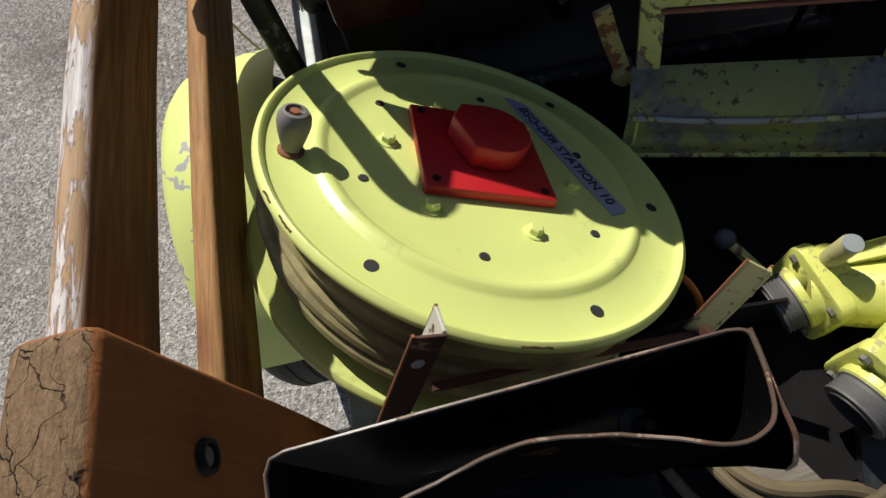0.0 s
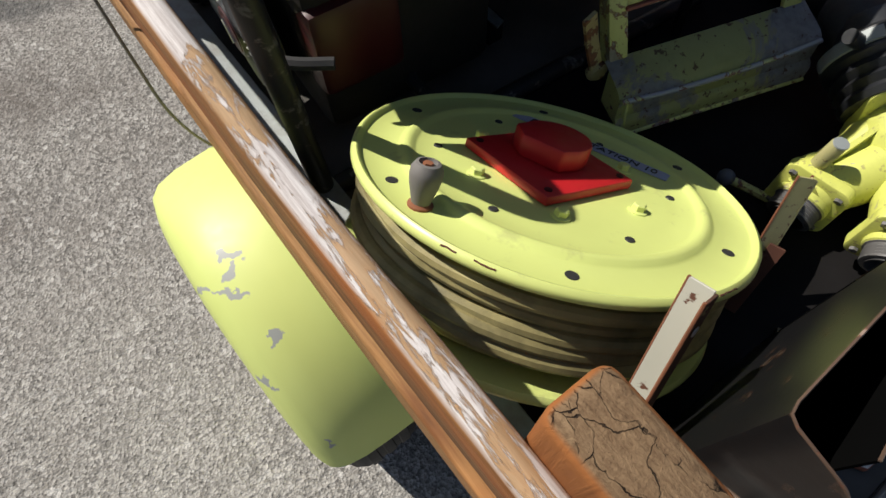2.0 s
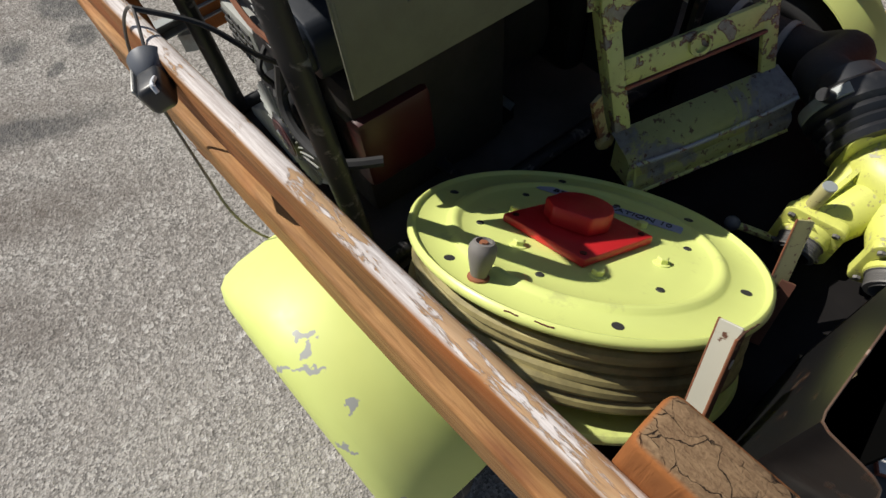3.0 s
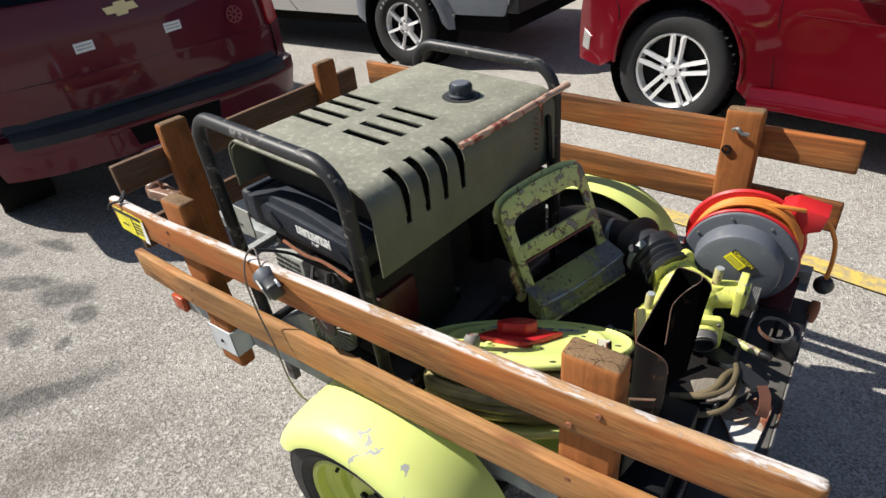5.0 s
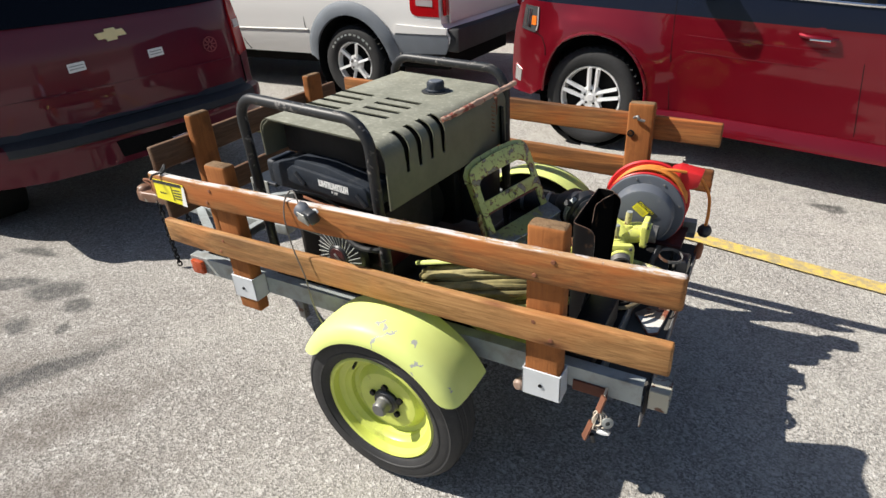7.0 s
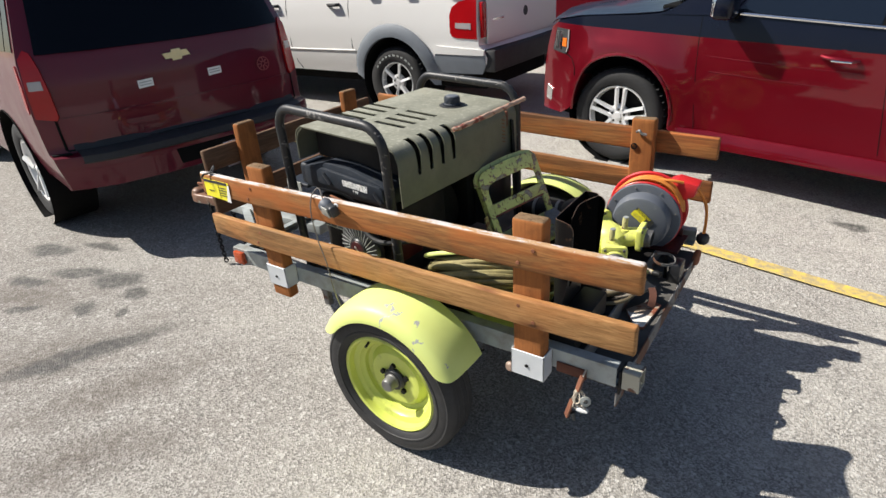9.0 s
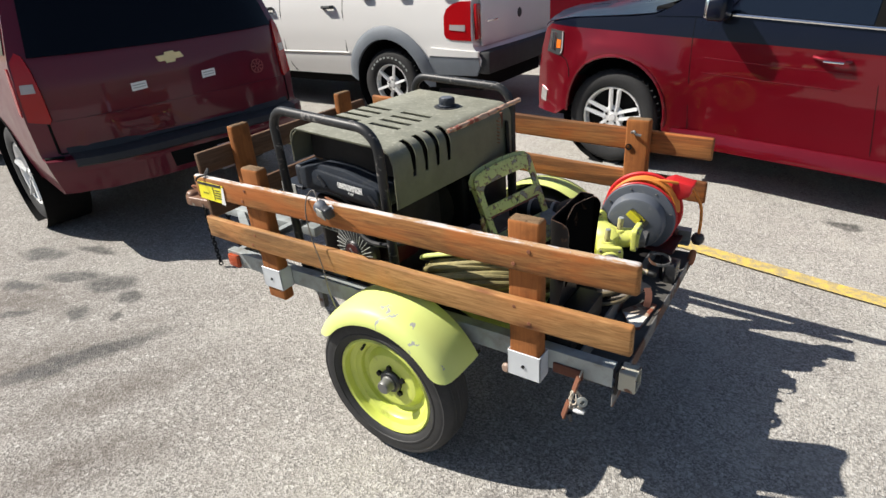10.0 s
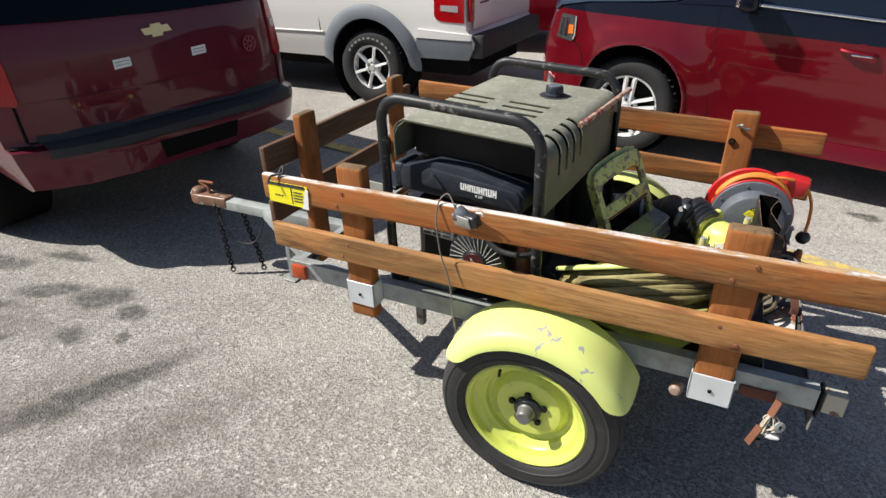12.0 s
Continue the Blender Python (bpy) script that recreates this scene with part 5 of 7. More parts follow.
part("side_lobe", box(-0.582, -0.535, 0.135, 0.25, 0.885, 0.97, 0.014, 3), M["plastic"], air)
panel = part("badge_panel", prism([(-0.44, 0.918), (-0.10, 0.902), (-0.092, 0.912), (-0.096, 0.957), (-0.11, 0.968), (-0.425, 0.982), (-0.455, 0.962), (-0.455, 0.925)], 1, 0.116, 0.132, 0.0025, 2), M["plastic"], air, "grey-black badge panel with pale brand mark")
for i in range(8):
    x = -0.302 + 0.0165 * i
    for x0, x1, z0, z1 in ((0.0, 0.0048, 0, 0.022), (0.0092, 0.014, 0, 0.022), (0.0048, 0.0092, (0.0, 0.009, 0.017)[i % 3], (0.005, 0.014, 0.022)[i % 3])):
        part("brand_bar", prism([(x + x0, 0.9375 + z0 - 0.02 * (x0 + 0.02 * i)), (x + x1, 0.9375 + z0 - 0.02 * (x1 + 0.02 * i)), (x + x1, 0.9375 + z1), (x + x0, 0.9375 + z1)], 1, 0.1146, 0.1165), M["white"], panel)
part("lettering", text_bm("9 HP", 0.014, basis((-0.235, 0.1150, 0.925), (1, 0, -0.02), (0, 0, 1))), M["white"], panel, smooth=False)
for x, z in ((-0.385, 0.945), (-0.115, 0.925)):
    part("latch_knob", sweep([(x - 0.02, 0.114, z + 0.018), (x + 0.016, 0.111, z - 0.016)], 0.007, 8), M["black"], panel)
part("block", box(-0.50, -0.09, 0.15, 0.46, 0.56, 0.86, 0.02, 2), M["soot"], gen, "sooty black engine block")
part("alternator", lathe([(0, 0), (0.13, 0), (0.145, 0.02), (0.145, 0.30), (0.12, 0.33), (0, 0.33)], (-0.30, 0.50, 0.70), (0, 1, 0), 32), M["soot"], gen, "sooty black alternator drum")
guardm = part("exhaust_guard", box(-0.46, -0.33, 0.118, 0.16, 0.735, 0.835, 0.008, 2), M["grey_pale"], gen, "pale slotted exhaust guard")
for i in range(3):
    for j in range(5):
        part("guard_slot", box(-0.452 + 0.038 * i, -0.423 + 0.038 * i, 0.1155, 0.1195, 0.745 + 0.017 * j, 0.754 + 0.017 * j), M["ink"], guardm)
part("upper_vent", box(-0.32, -0.16, 0.118, 0.15, 0.805, 0.855, 0.006, 2, m=None), M["black"], gen)
fanm = part("recoil_starter", lathe([(0.105, -0.01), (0.105, 0.012), (0.095, 0.020), (0.045, 0.026), (0.040, 0.034), (0, 0.034)], (-0.235, 0.115, 0.70), (0, -1, 0), 40), M["black"], gen, "black recoil starter with pale fins")
for i in range(30):
    a = radians(12 * i)
    d = Vector((math.cos(a), 0, math.sin(a)))
    e = Vector((math.cos(a + 0.22), 0, math.sin(a + 0.22)))
    part("fin", sweep([Vector((-0.235, 0.086, 0.70)) + d * 0.046, Vector((-0.235, 0.091, 0.70)) + e * 0.098], 0.0017, 5), M["grey_pale"], fanm)
part("linkage", sweep(spline([(-0.40, 0.125, 0.872), (-0.30, 0.118, 0.868), (-0.22, 0.12, 0.874), (-0.12, 0.118, 0.862)]), 0.005, 6), M["rust"], gen, "rusty throttle linkage")
part("starter_mark", sweep([(-0.245, 0.078, 0.715), (-0.222, 0.078, 0.688)], 0.004, 6), M["silver"], fanm)
part("starter_hub", lathe([(0, 0.030), (0.038, 0.030), (0.034, 0.036), (0, 0.0365)], (-0.235, 0.115, 0.70), (0, -1, 0), 20), M["red_dark"], fanm)
part("red_side", box(-0.17, -0.075, 0.15, 0.29, 0.65, 0.80, 0.015, 2), M["red_dark"], gen, "dark red engine side")
part("foot_plate", prism([(-0.52, 0.56), (-0.36, 0.66), (-0.33, 0.66), (-0.33, 0.54), (-0.52, 0.54)], 1, 0.10, 0.16, 0.003), M["galv"], gen)
part("fuel_hose", sweep(spline([(-0.20, 0.11, 0.86), (-0.19, 0.09, 0.80), (-0.14, 0.085, 0.77), (-0.07, 0.10, 0.765), (-0.03, 0.16, 0.76)]), 0.009, 8), M["rubber"], gen)
part("ignition_lead", sweep(spline([(-0.28, 0.12, 0.84), (-0.25, 0.09, 0.83), (-0.24, 0.10, 0.80), (-0.20, 0.09, 0.81), (-0.18, 0.12, 0.84)]), 0.005, 6), M["rubber"], gen)
part("muffler", box(-0.56, -0.10, 0.62, 0.84, 0.60, 0.86, 0.03, 2), M["dark_steel"], gen)
part("control_box", box(-0.10, -0.03, 0.66, 0.86, 0.62, 0.88, 0.01, 2), M["black"], gen)
part("battery_tag", box(-0.735, -0.64, 0.165, 0.17, 0.775, 0.862, 0.001, 1), M["grey_pale"], gen, "dull grey plate with half-hidden marks")
part("tag_bracket", box(-0.735, -0.60, 0.170, 0.30, 0.845, 0.860, 0.003, 1), M["plastic"], gen)
part("mark", box(-0.728, -0.72, 0.1635, 0.1652, 0.80, 0.84), M["ink"], gen)
part("mark", box(-0.712, -0.695, 0.1635, 0.1652, 0.80, 0.806), M["ink"], gen)


# the machine stands askew in the bed, its far end nearer the tail and its nose a little high
for ob in gen.children_recursive:
    for v in ob.data.vertices:
        v.co.z += -0.05 * (v.co.x + 0.2) * max(0.0, min(1.0, (v.co.z - 0.53) / 0.5))
gen.rotation_euler.z = radians(-4.5)
gen.location += Vector((0.022, 0.018, 0.0))


# taped exhaust stay
stick = thing("taped_stay", (0.03, 0.67, 1.08), "bent steel stay wrapped in peeling reddish tape, resting on the generator", "steel stay")
M["tapered"] = chipped("peeling_tape", (0.46, 0.30, 0.22), (0.26, 0.07, 0.05), (0.30, 0.12, 0.08), 0.9, 22)
part("wrapped_bar", roughen(sweep(spline([(-0.014, 0.455, 1.096), (0.010, 0.56, 1.104), (0.033, 0.68, 1.114), (0.053, 0.80, 1.122), (0.068, 0.885, 1.128)], 10), 0.0100, 10), 0.0035, 45), M["tapered"], stick, "reddish tape wrapping")
part("stay_leg", prism([(-0.012, 0.87), (0.022, 0.87), (0.03, 1.09), (0.0, 1.09)], 1, 0.80, 0.815, 0.003), M["rust_dark"], stick)
sp = [Vector((0.025 + 0.008 * math.cos(i * 0.9), 0.775 + 0.008 * math.sin(i * 0.9), 1.075 - i * 0.0022)) for i in range(50)]
part("spring", sweep(sp, 0.0018, 5), M["rust"], stick)

# exhaust strut seen through the step
strut = thing("strut", (0.07, 0.80, 0.518), "dark steel strut standing behind the step frame", "strut")
part("flat_bar", sweep([(0.035, 0.83, 1.05), (0.045, 0.83, 0.80), (0.07, 0.80, 0.52)], 0, shape=[(-0.016, -0.005), (0.016, -0.005), (0.016, 0.005), (-0.016, 0.005)]), M["dark_steel"], strut)

# ---- suction hose and gated valve ----
valve = thing("hose_manifold", (0.52, 0.78, 0.518), "lime-painted three-way hose valve with threaded outlets", "hose valve")
M["valve"] = chipped("valve_paint", (0.66, 0.68, 0.16), (0.52, 0.50, 0.44), (0.42, 0.40, 0.16), 0.42, 30, 0.42, specks=(0.40, 0.36, 0.13))
M["thread"] = plain("worn_threaded_brass", (0.15, 0.145, 0.14), 0.55, 0.3, 0.25, 60, 0.3, dirt=(0.05, 0.045, 0.04), dirt_amount=0.6)
hub_c = Vector((0.510, 0.745, 0.625))


def outlet(o, d, r=0.0345, ln=0.034):
    """A threaded hose mouth."""
    prof = [(0.0, 0.004), (r * 0.78, 0.004), (r * 0.80, ln), (r * 0.98, ln)]
    k = 4
    for i in range(k):
        h = ln - (i + 0.5) * (ln * 0.55 / k)
        prof += [(r, h), (r * 0.94, h - ln * 0.04)]
    prof += [(r * 0.98, ln * 0.38), (r * 1.05, ln * 0.34), (r * 1.05, 0), (0, 0)]
    return lathe(prof, o, d, 32)


def square_flange(o, d, up, half, t, rot=0.0):
    m = basis(o, Vector(d).cross(Vector(up)), up) @ Matrix.Rotation(radians(rot), 4, "Z")
    pts = []
    for cx, cy, a0 in ((1, 1, 0), (-1, 1, 90), (-1, -1, 180), (1, -1, 270)):
        pts += arc(cx * half * 0.70, cy * half * 0.70, half * 0.34, a0, a0 + 90, 5)
    return prism(pts, 2, -t / 2, t / 2, 0.003, 2, m=m), m


legs = [(Vector((0.453, 0.618, 0.578)), Vector((0.10, -0.90, -0.36)), Vector((0.437, 0.630, 0.674))), (Vector((0.577, 0.624, 0.606)), Vector((0.36, -0.90, -0.22)), Vector((0.550, 0.672, 0.702))), (Vector((0.630, 0.780, 0.640)), Vector((0.97, 0.05, -0.08)), Vector((0.572, 0.757, 0.722)))]
bm = lathe([(0, -0.08), (0.045, -0.075), (0.060, -0.04), (0.064, 0.0), (0.058, 0.04), (0.04, 0.065), (0, 0.07)], hub_c, (0.9, -0.4, -0.1), 28)
body = part("body", bm, M["valve"], valve, "lime cast valve body")
for o, d, tip in legs:
    d = d.normalized()
    part("branch", lathe([(0.048, 0), (0.041, 0.4 * (o - hub_c).length), (0.037, (o - hub_c).length)], hub_c, o - hub_c, 24), M["valve"], body)
    fl, m = square_flange(o, d, Vector((0, 0, 1)), 0.047, 0.020)
    f = part("flange", fl, M["valve"], body, "square lime flange")
    for sx, sy in ((1, 1), (-1, 1), (-1, -1), (1, -1)):
        part("bolt", lathe([(0, 0), (0.006, 0), (0.006, 0.005), (0, 0.0055)], m @ Vector((sx * 0.035, sy * 0.035, 0.010 if (m.to_3x3() @ Vector((0, 0, 1))).dot(d) > 0 else -0.010)), d, 6), M["thread"], f)
    mouth = part("outlet_mouth", outlet(o + d * 0.008, d), M["thread"], body, "worn threaded outlet")
    part("collar", lathe([(0.030, 0.0), (0.0385, 0.0), (0.0385, 0.009), (0.036, 0.011), (0.030, 0.011)], o + d * 0.008, d, 28), M["valve"], body)
    # shade inside the outlet, painted as a black lining
    part("bore", lathe([(0.0, 0.0095), (0.0265, 0.0095), (0.0272, 0.037), (0.0262, 0.037), (0.0255, 0.0105), (0, 0.0105)], o + d * 0.008, d, 24), M["ink"], body)
    st0 = tip - Vector((0.004, 0, 0.079))
    part("stem_boss", lathe([(0.030, 0), (0.021, 0.030), (0, 0.031)], st0, (0.05, 0.0, 1), 18), M["valve"], body)
    part("stem", lathe([(0, 0), (0.0115, 0), (0.0115, 0.058), (0.0095, 0.061), (0, 0.061)], st0 + Vector((0, 0, 0.018)), (0.05, 0.0, 1), 14), M["iron"], body, "olive valve stem")
    part("stem_cap", lathe([(0, 0), (0.0112, 0), (0.0105, 0.002), (0, 0.0022)], st0 + Vector((0.004, 0, 0.079)), (0.05, 0.0, 1), 14), M["galv"], body, "bare worn stem end")
for o, d, tip in legs:
    p, q = hub_c + Vector((-0.048, 0.055, 0.05)), tip - Vector((0, 0, 0.062))
    part("rib", sweep([p, p.lerp(q, 0.5) + Vector((0, 0, 0.004)), q], 0, shape=[(-0.006, -0.03), (0.006, -0.03), (0.004, 0.008), (-0.004, 0.008)]), M["valve"], body)
    part("web", lathe([(0.052, 0.0), (0.030, 0.5 * (q - p).length), (0.026, (q - p).length), (0, (q - p).length)], p - Vector((0, 0, 0.035)), q - p, 18), M["valve"], body)
inl = (Vector((-0.80, 0.57, 0.23))).normalized()
fl, m = square_flange(hub_c + inl * 0.075, inl, Vector((0, 0, 1)), 0.062, 0.022, 12)
part("inlet_flange", fl, M["valve"], body, "square lime inlet flange")
valve.location += Vector((-0.003, 0.02, -0.006))
hs = thing("suction_coupling", (0.38, 0.93, 0.52), "large ribbed black rubber suction hose coupling", "hose coupling")
ho = hub_c + inl * 0.088
part("ribbed_sleeve", lathe([(0.05, 0), (0.068, 0.002), (0.072, 0.012), (0.066, 0.02), (0.074, 0.03), (0.066, 0.038), (0.075, 0.048), (0.070, 0.058), (0.080, 0.066), (0.082, 0.095), (0.074, 0.10), (0.06, 0.11), (0.05, 0.14)], ho, inl, 36), M["black"], hs, "ribbed black sleeve")
for k in range(2):
    a = radians(70 + 150 * k)
    u, v, w = frame_of(inl)
    part("lug", rod(ho + inl * 0.08 + (u * math.cos(a) + v * math.sin(a)) * 0.078, ho + inl * 0.08 + (u * math.cos(a) + v * math.sin(a)) * 0.108, 0.011, 12), M["black"], hs)
part("strap", sweep([ho + inl * 0.082 + (u * math.cos(radians(20 + 9 * i)) + v * math.sin(radians(20 + 9 * i))) * 0.083 for i in range(9)], 0, shape=[(-0.010, -0.002), (0.010, -0.002), (0.010, 0.002), (-0.010, 0.002)]), M["galv"], hs, "pale clamp strap")
hose = thing("suction_hose", (0.28, 1.03, 0.55), "thick black suction hose lying along the trailer bed", "hose")
part("hose_body", sweep(spline([ho + inl * 0.11, ho + inl * 0.17 + Vector((-0.01, 0, -0.03)), (0.29, 1.02, 0.62), (0.22, 1.045, 0.572), (0.10, 1.05, 0.566), (-0.04, 1.05, 0.566)], 10), 0.047, 18), M["rubber"], hose)
for p, q in (((0.18, 1.048, 0.569), (0.16, 1.049, 0.567)), ((0.06, 1.05, 0.566), (0.04, 1.05, 0.566))):
    part("hose_band", lathe([(0.047, 0.0), (0.0495, 0.001), (0.0495, 0.015), (0.047, 0.016)], p, Vector(q) - Vector(p), 28), M["galv"], hose, "thin steel hose band")
# small grey ball-ended lever beside the reel
bl = thing("ball_lever", (0.36, 0.60, 0.518), "grey-green ball-ended shift lever", "lever")
BALL = Vector((0.352, 0.585, 0.555))
part("shaft", sweep([BALL + Vector((0.09, 0.06, -0.037)), BALL], 0.007, 8), M["lime_chip"], bl)
part("ball", lathe([(0.0135 * math.sin(radians(a)), -0.0135 * math.cos(radians(a))) for a in range(0, 181, 20)], BALL, (0, 0, 1), 16), M["grey"], bl)

# ---- cord reel ----
cr = thing("cord_reel", (0.62, 1.02, 0.52), "red steel cord reel with grey dished cover and wound orange cord", "cord reel")
cc, ca = Vector((0.602, 0.898, 0.648)), Vector((0.10, -1.0, 0.0)).normalized()
part("outer_disc", lathe([(0.0, -0.030), (0.148, -0.030), (0.151, -0.024), (0.148, -0.018), (0.140, -0.016), (0.0, -0.016)], cc, ca, 64), M["grey"], cr, "dark grey disc")
part("dished_cover", lathe([(0.117, -0.017), (0.114, 0.030), (0.108, 0.040), (0.097, 0.044), (0.0, 0.045)], cc, ca, 64), M["grey"], cr, "grey plastic dished cover", angle=30)
part("red_flange", lathe([(0.0, -0.042), (0.152, -0.042), (0.155, -0.038), (0.155, -0.034), (0.152, -0.031), (0, -0.031)], cc, ca, 64), M["red"], cr, "red steel flange")
part("red_flange", lathe([(0.0, -0.150), (0.160, -0.150), (0.165, -0.143), (0.160, -0.135), (0, -0.136)], cc, ca, 64), M["red"], cr, "red steel flange")
part("drum", lathe([(0.11, -0.157), (0.11, -0.040)], cc, ca, 40), M["red_dark"], cr)
u, v, w = frame_of(ca)
for i in range(8):
    a = radians(45 * i + 15)
    part("screw", lathe([(0, 0), (0.0045, 0), (0.004, 0.003), (0, 0.0035)], cc + ca * -0.016 + (u * math.cos(a) + v * math.sin(a)) * 0.134, ca, 8), M["cap_steel"], cr)
rnd = random.Random(9)
for t in range(5):
    ph = rnd.uniform(0, 6)
    pts = [cc + ca * (-0.053 - 0.018 * t + 0.006 * math.sin(a + ph)) + (u * math.cos(a) + v * math.sin(a)) * (0.134 + 0.004 * math.sin(2 * a + ph)) for a in [2 * math.pi * i / 48 for i in range(48)]]
    part("cord_turn", sweep(pts, 0.0075, 8, True), M["orange"], cr, "wound orange cord")
# the outermost strands ride up over the front rim
for t in range(4):
    pts = []
    for i in range(17):
        f = i / 16
        a = radians(-70 + 10 * t + (150 - 8 * t) * f)
        r = 0.144 + 0.014 * math.sin(math.pi * f) + 0.0015 * t
        pts.append(cc + ca * (-0.048 - 0.012 * t - 0.03 * f) + Vector((math.sin(a), 0.1 * math.sin(a), math.cos(a))) * r)
    part("cord_turn", sweep(spline(pts, 3), 0.0050, 8), M["orange"], cr, "wound orange cord")
mcau = basis(cc + ca * 0.0455 + Vector((0.012, 0.0, 0.028)), Vector((0.75, 0.07, -0.62)), Vector((0.62, 0, 0.75)))
if (mcau.to_3x3() @ Vector((0, 0, 1))).dot(ca) < 0:
    mcau = basis(cc + ca * 0.0455 + Vector((0.012, 0.0, 0.028)), Vector((0.75, 0.07, -0.62)), Vector((-0.62, 0, -0.75)))
lb = part("caution_label", box(-0.055, 0.055, -0.026, 0.026, 0, 0.0008, m=mcau @ Matrix.Scale(0.82, 4)), M["ink"], cr, "black and yellow caution label")
part("yellow_panel", box(-0.055, 0.015, -0.026, 0.008, 0.0008, 0.0014, m=mcau @ Matrix.Scale(0.82, 4)), M["yellow"], lb)
part("lettering", text_bm("CAUTION", 0.018, mcau @ Matrix.Scale(0.82, 4) @ Matrix.Translation((-0.008, 0.017, 0.0012))), M["yellow"], lb, smooth=False)
for i in range(3):
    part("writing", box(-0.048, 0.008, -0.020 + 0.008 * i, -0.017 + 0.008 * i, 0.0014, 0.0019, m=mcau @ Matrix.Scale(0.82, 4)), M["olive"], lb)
part("guide_arm", prism([(0.70, 0.70), (0.775, 0.735), (0.785, 0.785), (0.70, 0.800), (0.665, 0.785)], 1, 1.01, 1.09, 0.004), M["red"], cr, "red sheet cord guide")
part("stand", prism([(0.48, 0.52), (0.74, 0.52), (0.74, 0.56), (0.66, 0.62), (0.60, 0.70), (0.55, 0.62), (0.48, 0.56)], 1, 1.055, 1.07, 0.002), M["red_dark"], cr, "dark red stand plate")
part("base", box(0.48, 0.76, 0.90, 1.08, 0.518, 0.53, 0.003), M["red_dark"], cr)
part("cord_tail", sweep(spline([(0.635, 0.985, 0.800), (0.70, 1.00, 0.797), (0.770, 1.045, 0.765), (0.812, 1.07, 0.69), (0.823, 1.07, 0.62), (0.822, 1.069, 0.55)]), 0.0065, 8), M["orange"], cr, "orange cord tail")
part("ball_stop", lathe([(0.0, -0.026), (0.018, -0.022), (0.027, -0.008), (0.027, 0.008), (0.018, 0.022), (0, 0.026)], (0.821, 1.069, 0.531), (0.1, 0.05, 1), 14), M["black"], cr, "black rubber ball stop")
part("plug", lathe([(0, -0.036), (0.012, -0.033), (0.016, -0.016), (0.015, 0.016), (0.010, 0.033), (0, 0.035)], (0.815, 1.02, 0.462), (0.10, 0.40, 0.9), 16), M["rust"], cr, "brown rubber plug body")
cr.location += Vector((-0.015, 0.03, 0.0))

# ---- clutter at the rear of the bed ----
M["hose_dirty"] = plain("dirty_brown_hose", (0.15, 0.115, 0.062), 0.7, 0, 0.3, 30, 0.3, dirt=(0.05, 0.04, 0.025), dirt_amount=0.9)
coil = thing("hose_coil", (0.66, 0.50, 0.53), "length of tan rubber hose curving over the bed floor", "hose")
part("hose_length", sweep(spline([(0.56, 0.455, 0.528), (0.606, 0.478, 0.532), (0.637, 0.506, 0.536), (0.650, 0.540, 0.537), (0.657, 0.580, 0.536), (0.672, 0.615, 0.532), (0.70, 0.65, 0.528)], 8), 0.009, 10), M["hose_dirty"], coil)
for pts in ([(0.59, 0.41, 0.528), (0.65, 0.440, 0.530), (0.686, 0.485, 0.532), (0.692, 0.545, 0.53), (0.688, 0.64, 0.528)], [(0.585, 0.45, 0.546), (0.64, 0.478, 0.552), (0.675, 0.53, 0.552), (0.678, 0.60, 0.546), (0.66, 0.66, 0.532)]):
    part("hose_length", sweep(spline(pts, 8), 0.007, 10), M["hose_dirty"], coil)
# grey sheet under the hose: sunlight on the bed floor, put in as colour
M["lit_floor"] = wood("lit_floor_grey", 1, (0.13, 0.115, 0.095), (0.24, 0.215, 0.18), 0.0, 0.1)
lit_floor = thing("plywood_offcut", (0.63, 0.54, 0.519), "grey sheet added as a sunlit patch of floor under the hose", "board")
part("sheet", prism([(0.588, 0.535), (0.618, 0.562), (0.662, 0.582), (0.735, 0.600), (0.700, 0.540), (0.645, 0.487), (0.612, 0.494)], 2, 0.5185, 0.5265, 0.001, 1), M["lit_floor"], lit_floor)
cable = thing("orange_cable", (0.40, 0.50, 0.52), "orange electric cable behind the reel stand", "cable")
part("sheath", sweep(spline([(0.36, 0.46, 0.56), (0.395, 0.490, 0.60), (0.425, 0.505, 0.595), (0.445, 0.512, 0.56), (0.45, 0.515, 0.526)], 6), 0.0045, 8), M["orange"], cable)
M["redwhite"] = chipped("red_and_white_board", (0.42, 0.33, 0.25), (0.28, 0.085, 0.045), (0.30, 0.17, 0.11), 0.95, 16)
M["white_worn"] = wood("worn_white_board", 0, (0.50, 0.48, 0.44), (0.66, 0.64, 0.60), 0.0, 0.0, 0.62)
board = thing("painted_board", (0.73, 0.50, 0.4555), "offcut of board half flaking red and half worn white paint", "board")
part("offcut", prism([(0.672, 0.520), (0.735, 0.620), (0.776, 0.609), (0.764, 0.434), (0.735, 0.418)], 2, 0.4555, 0.466, 0.002), M["redwhite"], board)
part("white_area", prism([(0.682, 0.506), (0.768, 0.512), (0.7625, 0.437), (0.736, 0.421)], 2, 0.4662, 0.4668), M["white_worn"], board, "worn white paint")
bar = thing("black_bar", (0.70, 0.56, 0.55), "black steel bar with rusty bent end", "steel bar")
part("flat_bar", sweep([(0.58, 0.64, 0.575), (0.67, 0.60, 0.575), (0.735, 0.56, 0.575)], 0, shape=[(-0.022, -0.006), (0.022, -0.006), (0.022, 0.006), (-0.022, 0.006)]), M["black"], bar)
